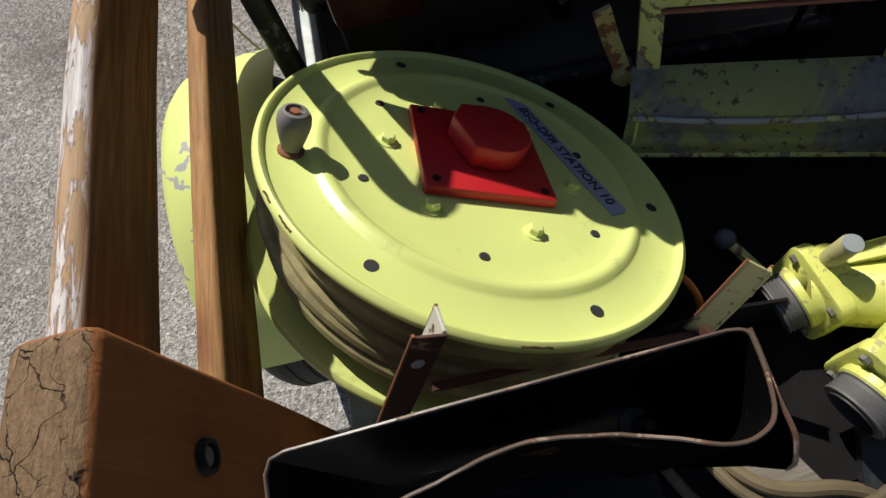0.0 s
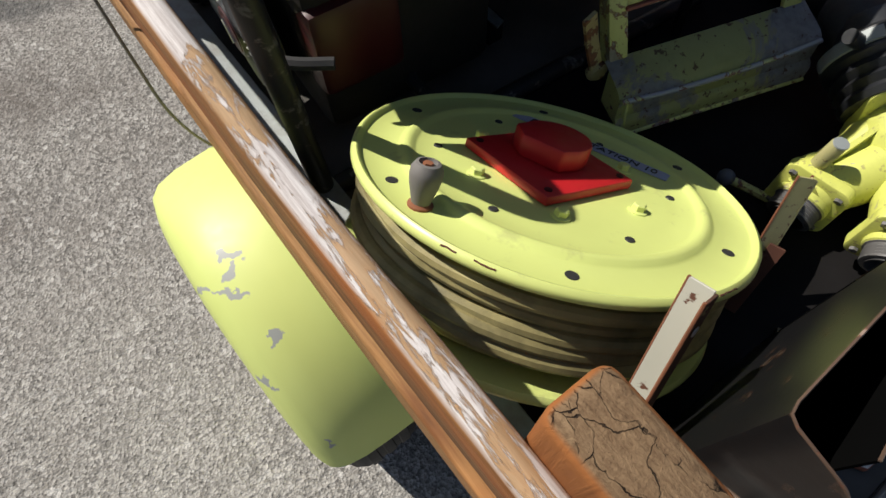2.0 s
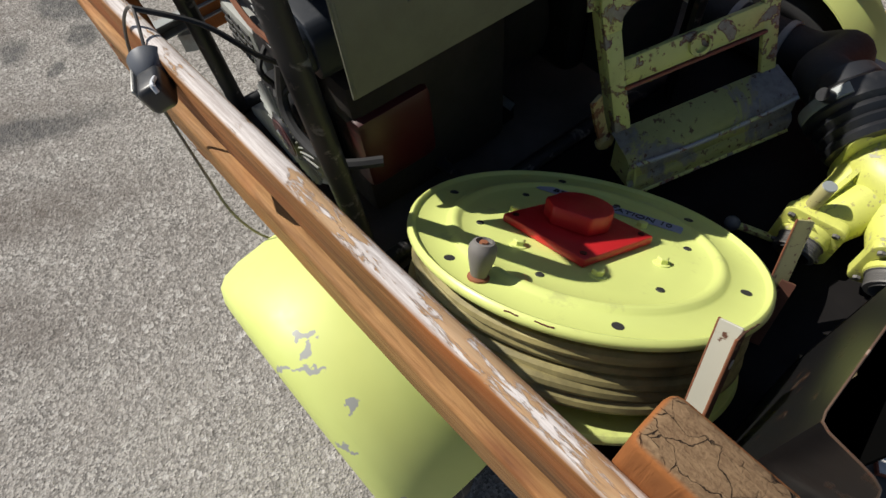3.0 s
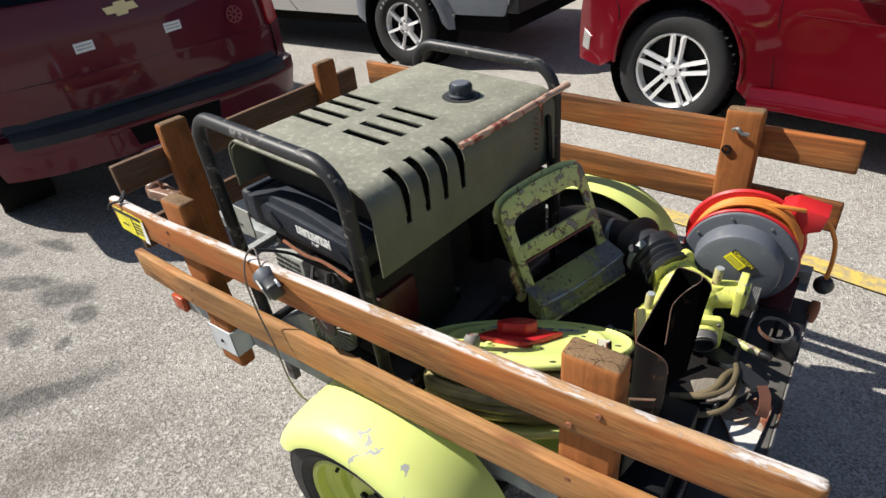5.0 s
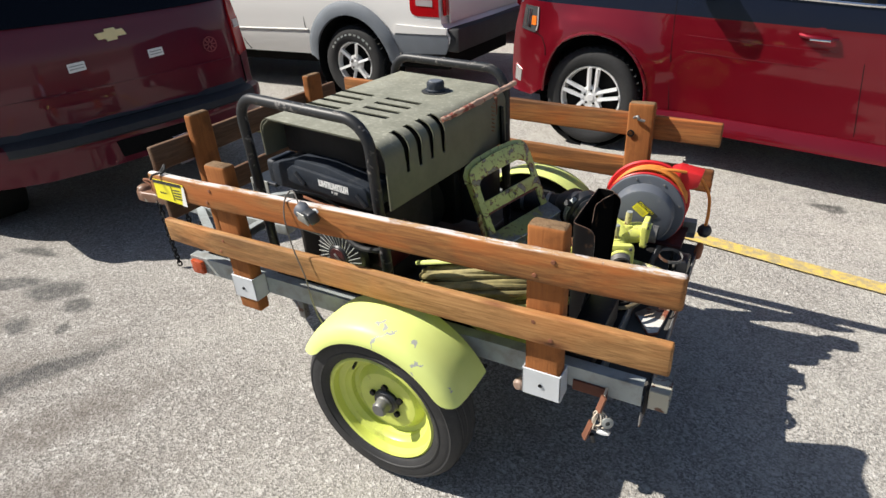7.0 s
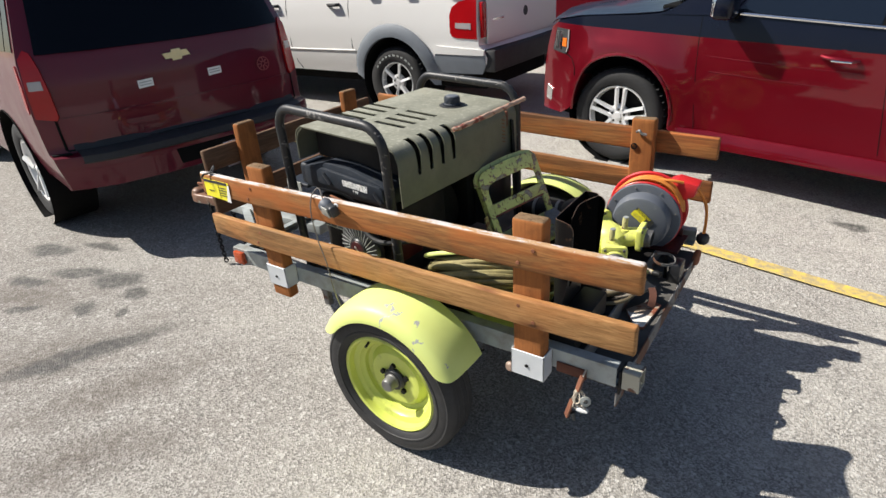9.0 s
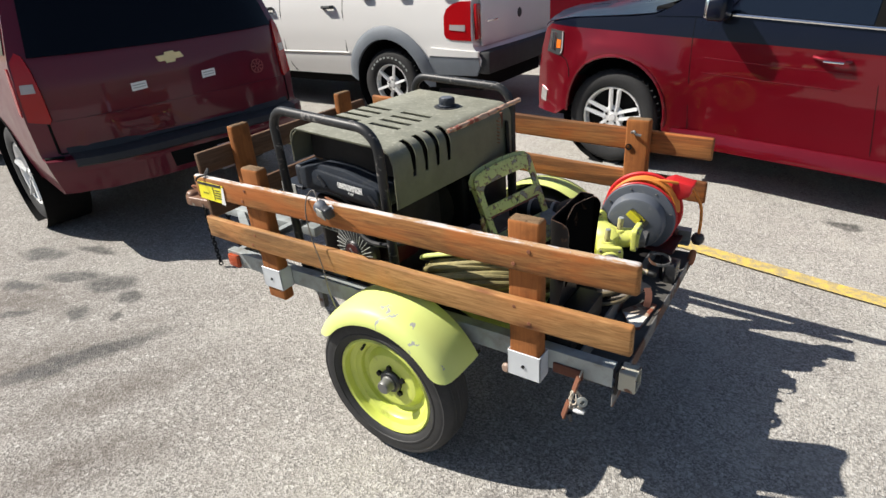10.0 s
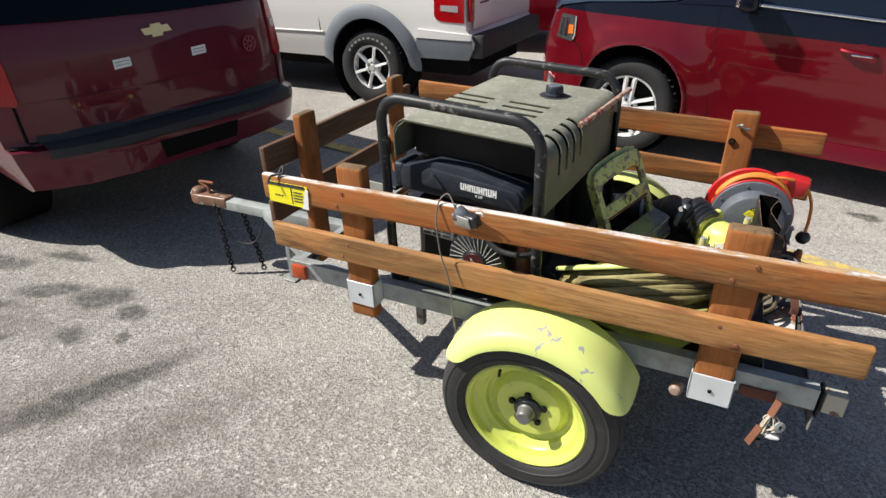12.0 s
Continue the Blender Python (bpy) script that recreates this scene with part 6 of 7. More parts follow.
part("rusty_end", sweep(spline([(0.735, 0.56, 0.58), (0.748, 0.538, 0.575), (0.754, 0.515, 0.555), (0.752, 0.508, 0.535)]), 0, shape=[(-0.012, -0.004), (0.012, -0.004), (0.012, 0.004), (-0.012, 0.004)]), M["rust_dark"], bar)
bar.location += Vector((0.004, 0.026, -0.042))
ring = thing("steel_ring", (0.728, 0.790, 0.455), "flat dark steel ring bracket standing at the tail", "bracket")
part("band", lathe([(0.040, -0.006), (0.042, -0.006), (0.042, 0.006), (0.040, 0.006), (0.040, -0.006)], (0.728, 0.790, 0.560), (0.1, -0.1, 1), 36), M["rust_steel"], ring, "thin worn steel band")
part("post", box(0.722, 0.734, 0.824, 0.834, 0.4555, 0.560, 0.002, 1), M["dark_steel"], ring)
nz = thing("hose_nozzle", (0.72, 0.72, 0.53), "pale lime nozzle pipe with steel tip", "nozzle")
part("pipe", sweep([(0.59, 0.74, 0.535), (0.715, 0.70, 0.540)], 0.011, 10), M["lime_chip"], nz)
part("tip", lathe([(0, 0), (0.011, 0), (0.014, 0.014), (0.011, 0.028), (0, 0.029)], (0.712, 0.70, 0.540), (0.9, -0.25, 0.05), 14), M["dark_steel"], nz)
part("rest", sweep([(0.64, 0.725, 0.518), (0.64, 0.725, 0.535)], 0.008, 8), M["black"], nz)
box1 = thing("switch_box", (0.77, 0.84, 0.455), "small black electric box at the rear corner", "electric box")
part("case", box(0.745, 0.789, 0.80, 0.88, 0.4555, 0.535, 0.004), M["black"], box1)
# pale sheet on a dark block, added for a spot of sunlight
lidp = thing("paper_label", (-0.155, 0.52, 0.518), "pale sheet on a block, added as a sunlit spot under the generator", "cardboard")
part("card", prism([(-0.203, 0.513), (-0.190, 0.533), (-0.118, 0.530), (-0.110, 0.509)], 2, 0.5660, 0.5685), M["galv"], lidp)
part("block", box(-0.19, -0.125, 0.505, 0.537, 0.518, 0.566, 0.002), M["floor_shade"], lidp)


# ---- parked cars ----
def car_paint(name, c, flake=0.004, rough=0.3, metal=0.0, coat=0.2):
    k = Nodes(name)
    v = k.coords()
    dust = k.noise(v, 3.0, 6, 0.6)
    col = k.mix(k.ramp(dust, 0.35, 0.75, rgb(0, 0, 0), rgb(flake, flake, flake)), rgb(*c), rgb(0.45, 0.42, 0.38))
    k.set(col, k.mix(k.ramp(dust, 0.3, 0.7), rgb(rough, rough, rough), rgb(rough * 1.5, rough * 1.5, rough * 1.5)), metal, 0.2, coat)
    k.b.inputs["Coat Roughness"].default_value = 0.05
    return k.m


M["car_red"] = car_paint("car_red", (0.160, 0.0015, 0.009), 0.002, 0.30, 0.5, 0.9)
M["car_maroon"] = car_paint("car_maroon", (0.096, 0.0022, 0.014), 0.001, 0.30, 0.1, 0.6)
M["car_navy"] = car_paint("car_navy", (0.004, 0.006, 0.016), 0.001, 0.25, 0.1, 0.28)
M["car_white"] = car_paint("car_white", (0.72, 0.71, 0.69))
M["car_grey"] = plain("grey_cladding", (0.16, 0.18, 0.205), 0.6, 0, 0.08, 50, 0.15)
M["car_black"] = plain("black_cladding", (0.022, 0.023, 0.025), 0.65, 0, 0.2, 50, 0.15)
M["gap"] = plain("panel_gap", (0.008, 0.008, 0.008), 0.9, 0, 0.1, spec=0.08)
M["lamp_red"] = plain("red_lamp_lens", (0.36, 0.005, 0.008), 0.12, 0, 0.05, 40, 0.02)
M["lamp_clear"] = plain("clear_lamp_lens", (0.42, 0.38, 0.38), 0.15, 0.2, 0.1, 60, 0.05)
M["lamp_amber"] = plain("amber_reflector", (0.70, 0.16, 0.02), 0.25, 0, 0.05)
M["gold"] = plain("gold_emblem", (0.80, 0.64, 0.33), 0.35, 0.15, 0.08)
M["badge"] = plain("faded_badge", (0.26, 0.055, 0.06), 0.5, 0, 0.1)
M["chrome"] = plain("chrome_trim", (0.75, 0.76, 0.78), 0.12, 1.0, 0.03, 40, 0.02)
M["tyre"] = plain("car_tyre", (0.016, 0.016, 0.017), 0.8, 0, 0.2, 60, 0.25)
M["cabin"] = plain("dark_cabin_trim", (0.035, 0.036, 0.04), 0.7, 0, 0.2)
kg = Nodes("tinted_glass")
kg.set(rgb(0.002, 0.003, 0.006), 0.03, 0.0, 0.18)
M["glass"] = kg.m
kc = Nodes("lighter_tinted_glass")
kc.set(rgb(0.008, 0.013, 0.024), 0.03, 0.0, 0.34)
M["glass_pale"] = kc.m


def cut(bm, axis, values):
    no = [0, 0, 0]
    no[axis] = 1
    for v in values:
        p = [0, 0, 0]
        p[axis] = v
        bmesh.ops.bisect_plane(bm, geom=bm.verts[:] + bm.edges[:] + bm.faces[:], plane_co=p, plane_no=no)


class Car:
    """A body given by its side profile and by its half width at each place; panels are laid on that surface."""

    def __init__(self, profile, half, crown=0.03, bow_front=0.0, bow_rear=0.0, front=-9.0, rear=9.0):
        self.profile, self.half, self.crown = profile, half, crown
        self.bf, self.br, self.front, self.rear = bow_front, bow_rear, front, rear

    bend = 2.0

    def place(self, x, s, z, top=False):
        """s: -1 at the side towards the camera, 1 at the far side."""
        y = s * self.half(x, z)
        bend = abs(s) ** self.bend
        f = max(0.0, 1 - (x - self.front) / 0.7) if x < self.front + 0.7 else 0.0
        r = max(0.0, 1 - (self.rear - x) / 0.7) if x > self.rear - 0.7 else 0.0
        return Vector((x + self.bf * bend * f - self.br * bend * r, y, z))

    def shell(self):
        bm = prism(self.profile, 1, -1, 1)
        xs = [p[0] for p in self.profile]
        zs = [p[1] for p in self.profile]
        n = int((max(xs) - min(xs)) / 0.11)
        cut(bm, 0, [min(xs) + (max(xs) - min(xs)) * i / n for i in range(1, n)])
        cut(bm, 2, [min(zs) + (max(zs) - min(zs)) * i / 18 for i in range(1, 18)])
        cut(bm, 1, [-0.93, -0.75, -0.4, 0.0, 0.4, 0.75, 0.93])
        for v in bm.verts:
            s = v.co.y
            up = self.crown * (1 - s * s) if v.co.z > 0.85 else 0.0
            v.co = self.place(v.co.x, s, v.co.z) + Vector((0, 0, up))
        return bm

    def side(self, poly, off=0.004, t=0.006, step=0.12):
        """A panel on the near side, given by its outline in x and z."""
        bm = bmesh.new()
        bm.faces.new([bm.verts.new((x, 0, z)) for x, z in poly])
        xs, zs = [p[0] for p in poly], [p[1] for p in poly]
        cut(bm, 0, [min(xs) + step * i for i in range(1, int((max(xs) - min(xs)) / step) + 1)])
        cut(bm, 2, [min(zs) + step * i for i in range(1, int((max(zs) - min(zs)) / step) + 1)])
        for v in bm.verts:
            v.co = self.place(v.co.x, -1, v.co.z) + Vector((0, -off, 0))
        bmesh.ops.recalc_face_normals(bm, faces=bm.faces)
        bmesh.ops.solidify(bm, geom=bm.faces[:], thickness=t)
        return bm

    def strip(self, pts, r, off=0.002):
        """A raised or sunk line along the near side."""
        return sweep([self.place(x, -1, z) + Vector((0, -off, 0)) for x, z in pts], r, 6)


def lerp_table(table, v):
    for (a, fa), (b, fb) in zip(table, table[1:]):
        if v <= b:
            t = max(0.0, (v - a) / (b - a)) if b > a else 0
            return fa + (fb - fa) * t
    return table[-1][1]


def road_wheel(parent, c, r, rim, spokes, twin=False, lettered=False):
    """Tyre with tread grooves and an alloy; the face looks towards -y."""
    ax = (0, -1, 0)
    w = part("wheel", lathe([(rim + 0.004, 0.085), (rim, 0.092), (rim - 0.012, 0.086), (rim - 0.020, 0.05), (rim - 0.03, -0.05), (0.0, -0.06)], c, ax, 48), M["silver"], parent, "silver alloy wheel")
    part("tyre", lathe([(rim - 0.004, 0.07), (rim + 0.012, 0.098), (rim + 0.05, 0.112), (r - 0.035, 0.108), (r - 0.012, 0.092), (r, 0.070), (r, -0.07), (r - 0.03, -0.105), (rim, -0.10)], c, ax, 64), M["tyre"], w, "black road tyre")
    for i in range(44):
        a = 2 * math.pi * i / 44
        if math.sin(a) < -0.5:
            continue
        d, e = Vector((math.cos(a), 0, math.sin(a))), Vector((math.cos(a + 0.05), 0, math.sin(a + 0.05)))
        part("tread_block", sweep([Vector(c) + d * (r + 0.001) + Vector((0, -0.072, 0)), Vector(c) + e * (r + 0.001) + Vector((0, -0.02, 0))], 0, shape=[(-0.014, -0.003), (0.014, -0.003), (0.014, 0.004), (-0.014, 0.004)]), M["tyre"], w)
    if lettered:
        for i in range(11):
            a = radians(35 + 11 * i)
            d, e = Vector((math.cos(a), 0, math.sin(a))), Vector((-math.sin(a), 0, math.cos(a)))
            o = Vector(c) + d * (rim + 0.075) + Vector((0, -0.1105, 0))
            part("white_mark", sweep([o - e * (0.012 + 0.004 * (i % 3)), o + e * 0.015], 0, shape=[(-0.0012, -0.010), (0.0012, -0.010), (0.0012, 0.010), (-0.0012, 0.010)]), M["galv"], w)
    part("dark_barrel", lathe([(rim - 0.022, 0.035), (0.0, 0.03)], c, ax, 40), M["gap"], w)
    for i in range(spokes):
        a0 = 2 * math.pi * i / spokes + 0.3
        out, across = Vector((math.cos(a0), 0, math.sin(a0))), Vector((-math.sin(a0), 0, math.cos(a0)))
        for off in ((-0.034, 0.034) if twin else (0.0,)):
            p = Vector(c) + out * 0.055 + across * off * 0.75 + Vector((0, -0.062, 0))
            q = Vector(c) + out * (rim - 0.014) + across * off + Vector((0, -0.082, 0))
            sw = 0.019 if twin else 0.031
            part("spoke", sweep([p, p.lerp(q, 0.5), q], 0, shape=[(-sw, -0.012), (sw, -0.012), (sw * 0.7, 0.012), (-sw * 0.7, 0.012)]), M["silver"], w)
    part("hub_cap", lathe([(0.090, 0.045), (0.086, 0.066), (0.060, 0.074), (0.030, 0.076), (0.026, 0.082), (0, 0.083)], c, ax, 28), M["silver"], w)
    for i in range(5):
        a = 2 * math.pi * i / 5 + 0.3
        part("lug_nut", lathe([(0, 0.068), (0.011, 0.068), (0.009, 0.078), (0, 0.079)], Vector(c) + Vector((math.cos(a), 0, math.sin(a))) * 0.052, ax, 8), M["gap"], w)
    return w


def placed(name, m, label, category):
    ob = new(name)
    ob.empty_display_size = 0.3
    ob.matrix_world = m
    return tagged(ob, label, category)


# red crossover with dark bonnet
def build_crossover():
    m = pose(-0.310, 3.195, 0.150, 0, 4.0, -5.0)
    car = placed("crossover", m, "red family crossover with near-black bonnet and upper doors, parked", "car")
    a = 0.425
    prof = [(-0.97, 0.40), (-0.975, 0.60), (-0.945, 0.78), (-0.89, 0.93), (-0.78, 0.985), (-0.5, 1.03), (0.05, 1.075), (0.20, 1.095), (0.28, 1.12), (1.02, 1.66), (1.5, 1.71), (3.6, 1.70), (3.95, 1.60), (4.05, 1.0), (4.08, 0.45), (3.9, 0.30)]
    prof += [(2.99 + a * math.cos(radians(t)), 0.37 + a * math.sin(radians(t))) for t in range(-8, 189, 14)]
    prof += [(2.4, 0.22), (0.55, 0.22)]
    prof += [(a * math.cos(radians(t)), 0.37 + a * math.sin(radians(t))) for t in range(-8, 189, 10)]
    prof += [(-0.60, 0.27), (-0.92, 0.27)]

    def half(x, z):
        w = lerp_table([(0.2, 0.965), (0.245, 0.995), (0.33, 0.962), (0.45, 0.965), (0.75, 0.968), (0.95, 0.955), (1.12, 0.93), (1.7, 0.78)], z)
        d = math.hypot(x, z - 0.37) - 0.43
        arch = 0.050 * max(0.0, 1 - ((d - 0.02) / 0.15) ** 2) if d > -0.06 else 0.035
        return w - 0.13 * max(0.0, (-0.35 - x) / 0.6) ** 2 + arch

    class Local(Car):
        def place(self, x, s, z, top=False):
            return Car.place(self, x, s, z) + Vector((0, 0.955, 0))

    sh = Local(prof, half, 0.035, 0.22, 0.1, -0.97, 4.08)
    for up in (False, True):
        bm = sh.shell()
        bmesh.ops.bisect_plane(bm, geom=bm.verts[:] + bm.edges[:] + bm.faces[:], plane_co=(0, 0, 0.968), plane_no=(0.009, 0, 1))
        gone = [f for f in bm.faces if ((f.calc_center_median().z + 0.009 * f.calc_center_median().x) > 0.968) != up]
        bmesh.ops.delete(bm, geom=gone, context="FACES")
        part("upper_body" if up else "body", bm, M["car_navy"] if up else M["car_red"], car, "near-black upper body" if up else "metallic red lower body", angle=30)
    part("underbody", box(-0.75, 3.9, 0.25, 1.70, 0.20, 0.80), M["gap"], car)
    # dark upper panels
    bm = bmesh.new()
    rows = []
    for x, z in ((-0.90, 0.945), (-0.83, 0.985), (-0.5, 1.035), (0.02, 1.078), (0.20, 1.100), (0.24, 1.112)):
        rows.append([bm.verts.new(sh.place(x, s, z) + Vector((0, 0, 0.035 * (1 - s * s) + 0.006))) for s in (-0.99, -0.93, -0.75, -0.4, 0, 0.4, 0.75, 0.99)])
    for p, q in zip(rows, rows[1:]):
        for j in range(7):
            bm.faces.new((p[j], p[j + 1], q[j + 1], q[j]))
    bmesh.ops.recalc_face_normals(bm, faces=bm.faces)
    bmesh.ops.solidify(bm, geom=bm.faces[:], thickness=0.004)
    part("bonnet", bm, M["car_navy"], car, "near-black bonnet", angle=60)
    win = part("side_window", sh.side([(0.72, 1.14), (1.52, 1.115), (1.52, 1.62), (1.10, 1.62)], 0.006, 0.006), M["glass_pale"], car, "dark front side window")
    part("side_window", sh.side([(1.60, 1.112), (2.65, 1.105), (2.65, 1.62), (1.60, 1.63)], 0.006, 0.006), M["glass"], car, "dark rear side window")
    part("pillar", sh.side([(0.22, 1.09), (0.29, 1.12), (1.03, 1.66), (1.12, 1.66), (1.06, 1.62), (0.70, 1.15), (0.66, 1.11)], 0.005, 0.006), M["car_navy"], car)
    part("pillar", sh.side([(1.525, 1.10), (1.595, 1.10), (1.595, 1.65), (1.525, 1.65)], 0.006, 0.006), M["gap"], car)
    part("chrome_strip", sh.strip([(0.70, 1.128), (1.0, 1.118), (1.55, 1.100), (2.65, 1.092)], 0.010, 0.006), M["chrome"], car, "bright chrome window strip")
    bm = bmesh.new()
    r0 = [bm.verts.new(sh.place(0.29, s, 1.130) + Vector((0, 0, 0.03 * (1 - s * s) + 0.004))) for s in (-0.94, -0.5, 0, 0.5, 0.94)]
    r1 = [bm.verts.new(sh.place(1.01, s, 1.655) + Vector((-0.004, 0, 0.03 * (1 - s * s) + 0.004))) for s in (-0.94, -0.5, 0, 0.5, 0.94)]
    for j in range(4):
        bm.faces.new((r0[j], r0[j + 1], r1[j + 1], r1[j]))
    bmesh.ops.solidify(bm, geom=bm.faces[:], thickness=0.006)
    part("windscreen", bm, M["glass"], car, "dark windscreen")
    part("wiper", sweep(spline([(0.25, 0.30, 1.150), (0.31, 0.55, 1.185), (0.37, 0.85, 1.215)]), 0.008, 6), M["gap"], car)
    part("cowl", box(0.17, 0.29, 0.16, 1.72, 1.098, 1.138, 0.01), M["gap"], car)
    # joints, sills, handle, mouldings
    part("door_joint", sh.strip([(0.505, 1.10), (0.515, 0.95), (0.535, 0.75), (0.57, 0.50), (0.60, 0.31)], 0.0024, -0.001), M["gap"], car)
    part("door_joint", sh.strip([(1.585, 1.10), (1.65, 0.75), (1.73, 0.32)], 0.0022, -0.001), M["gap"], car)
    part("sill", sweep([sh.place(0.50 + 0.2 * i, -1, 0.275) for i in range(11)], 0, shape=[(-0.01, 0.06), (0.004, 0.058), (0.042, -0.012), (0.044, -0.05), (-0.01, -0.05)]), M["car_red"], car, "bright red sill")
    for z, x1 in ((0.845, 1.50), (0.745, 1.46)):
        part("door_crease", sh.strip([(0.62, z), (1.0, z - 0.010), (x1, z - 0.014)], 0.0020, 0.0002), M["car_red"], car)
    h = part("door_handle", sweep([sh.place(x, -1, z) + Vector((0, -o, 0)) for x, z, o in ((1.27, 0.915, 0.005), (1.31, 0.912, 0.034), (1.38, 0.908, 0.038), (1.44, 0.905, 0.034), (1.47, 0.903, 0.005))], 0.013, 8), M["car_red"], car, "red door handle")
    part("handle_cup", sh.side(arc(1.375, 0.908, 0.055, 0, 340, 14), 0.002, 0.003), M["car_red"], h)
    part("chrome_insert", sweep([sh.place(x, -1, 0.898) + Vector((0, -0.044, 0)) for x in (1.33, 1.44)], 0.006, 6), M["chrome"], h)
    # mirror
    mp = sh.place(0.67, -1, 1.13) + Vector((0, -0.12, 0.04))
    mi = part("wing_mirror", box(mp.x - 0.06, mp.x + 0.07, mp.y - 0.10, mp.y + 0.09, mp.z - 0.07, mp.z + 0.08, 0.035, 3), M["car_navy"], car, "near-black wing mirror")
    part("mirror_arm", sweep([sh.place(0.72, -1, 1.11), mp + Vector((0.03, 0.06, -0.03))], 0.022, 8), M["gap"], mi)
    part("mirror_cap", box(mp.x - 0.068, mp.x - 0.02, mp.y - 0.095, mp.y + 0.05, mp.z - 0.055, mp.z + 0.07, 0.02, 3), M["chrome"], mi)
    # lamps
    hl = part("headlamp", sh.side([(-0.83, 0.76), (-0.62, 0.745), (-0.585, 0.80), (-0.60, 0.93), (-0.80, 0.935)], 0.005, 0.008, 0.05), M["car_black"], car, "clear headlamp with amber reflector")
    for x in (-0.80, -0.735):
        part("lamp_reflector", sh.side([(x, 0.78), (x + 0.045, 0.775), (x + 0.04, 0.91), (x + 0.005, 0.915)], 0.009, 0.006, 0.05), M["chrome"], hl)
    part("lens_edge", sh.side([(-0.60, 0.76), (-0.585, 0.80), (-0.598, 0.93), (-0.612, 0.93), (-0.60, 0.80), (-0.615, 0.765)], 0.009, 0.006, 0.05), M["lamp_clear"], hl)
    part("amber_reflector", sh.side([(-0.68, 0.80), (-0.615, 0.80), (-0.620, 0.865), (-0.68, 0.865)], 0.010, 0.006, 0.05), M["lamp_amber"], hl)
    part("fog_lamp", sh.side([(-0.90, 0.35), (-0.80, 0.34), (-0.79, 0.44), (-0.89, 0.47)], 0.006, 0.008, 0.05), M["chrome"], car, "chrome fog lamp surround")
    part("bumper_joint", sh.strip([(-0.60, 0.745), (-0.52, 0.72), (-0.45, 0.66), (-0.43, 0.60)], 0.004, -0.001), M["gap"], car)
    lip = []
    for t in range(-5, 186, 10):
        lip.append((0.43 * math.cos(radians(t)), 0.37 + 0.43 * math.sin(radians(t))))
    part("arch_lip", sh.strip(lip, 0.012, 0.001), M["car_red"], car)
    part("arch_liner", lathe([(0.42, -0.02), (0.42, 0.30), (0.0, 0.30)], (0, 0.0, 0.35), (0, 1, 0), 32, None, (0, 0, 1)), M["gap"], car)
    road_wheel(car, (0.0, 0.085, 0.318), 0.365, 0.238, 5, True)
    road_wheel(car, (2.99, 0.085, 0.318), 0.365, 0.238, 5, True)
    # cabin hints seen through the glass
    part("roof_lining", box(1.5, 3.6, 0.35, 1.55, 1.60, 1.64), M["cabin"], car)


build_crossover()


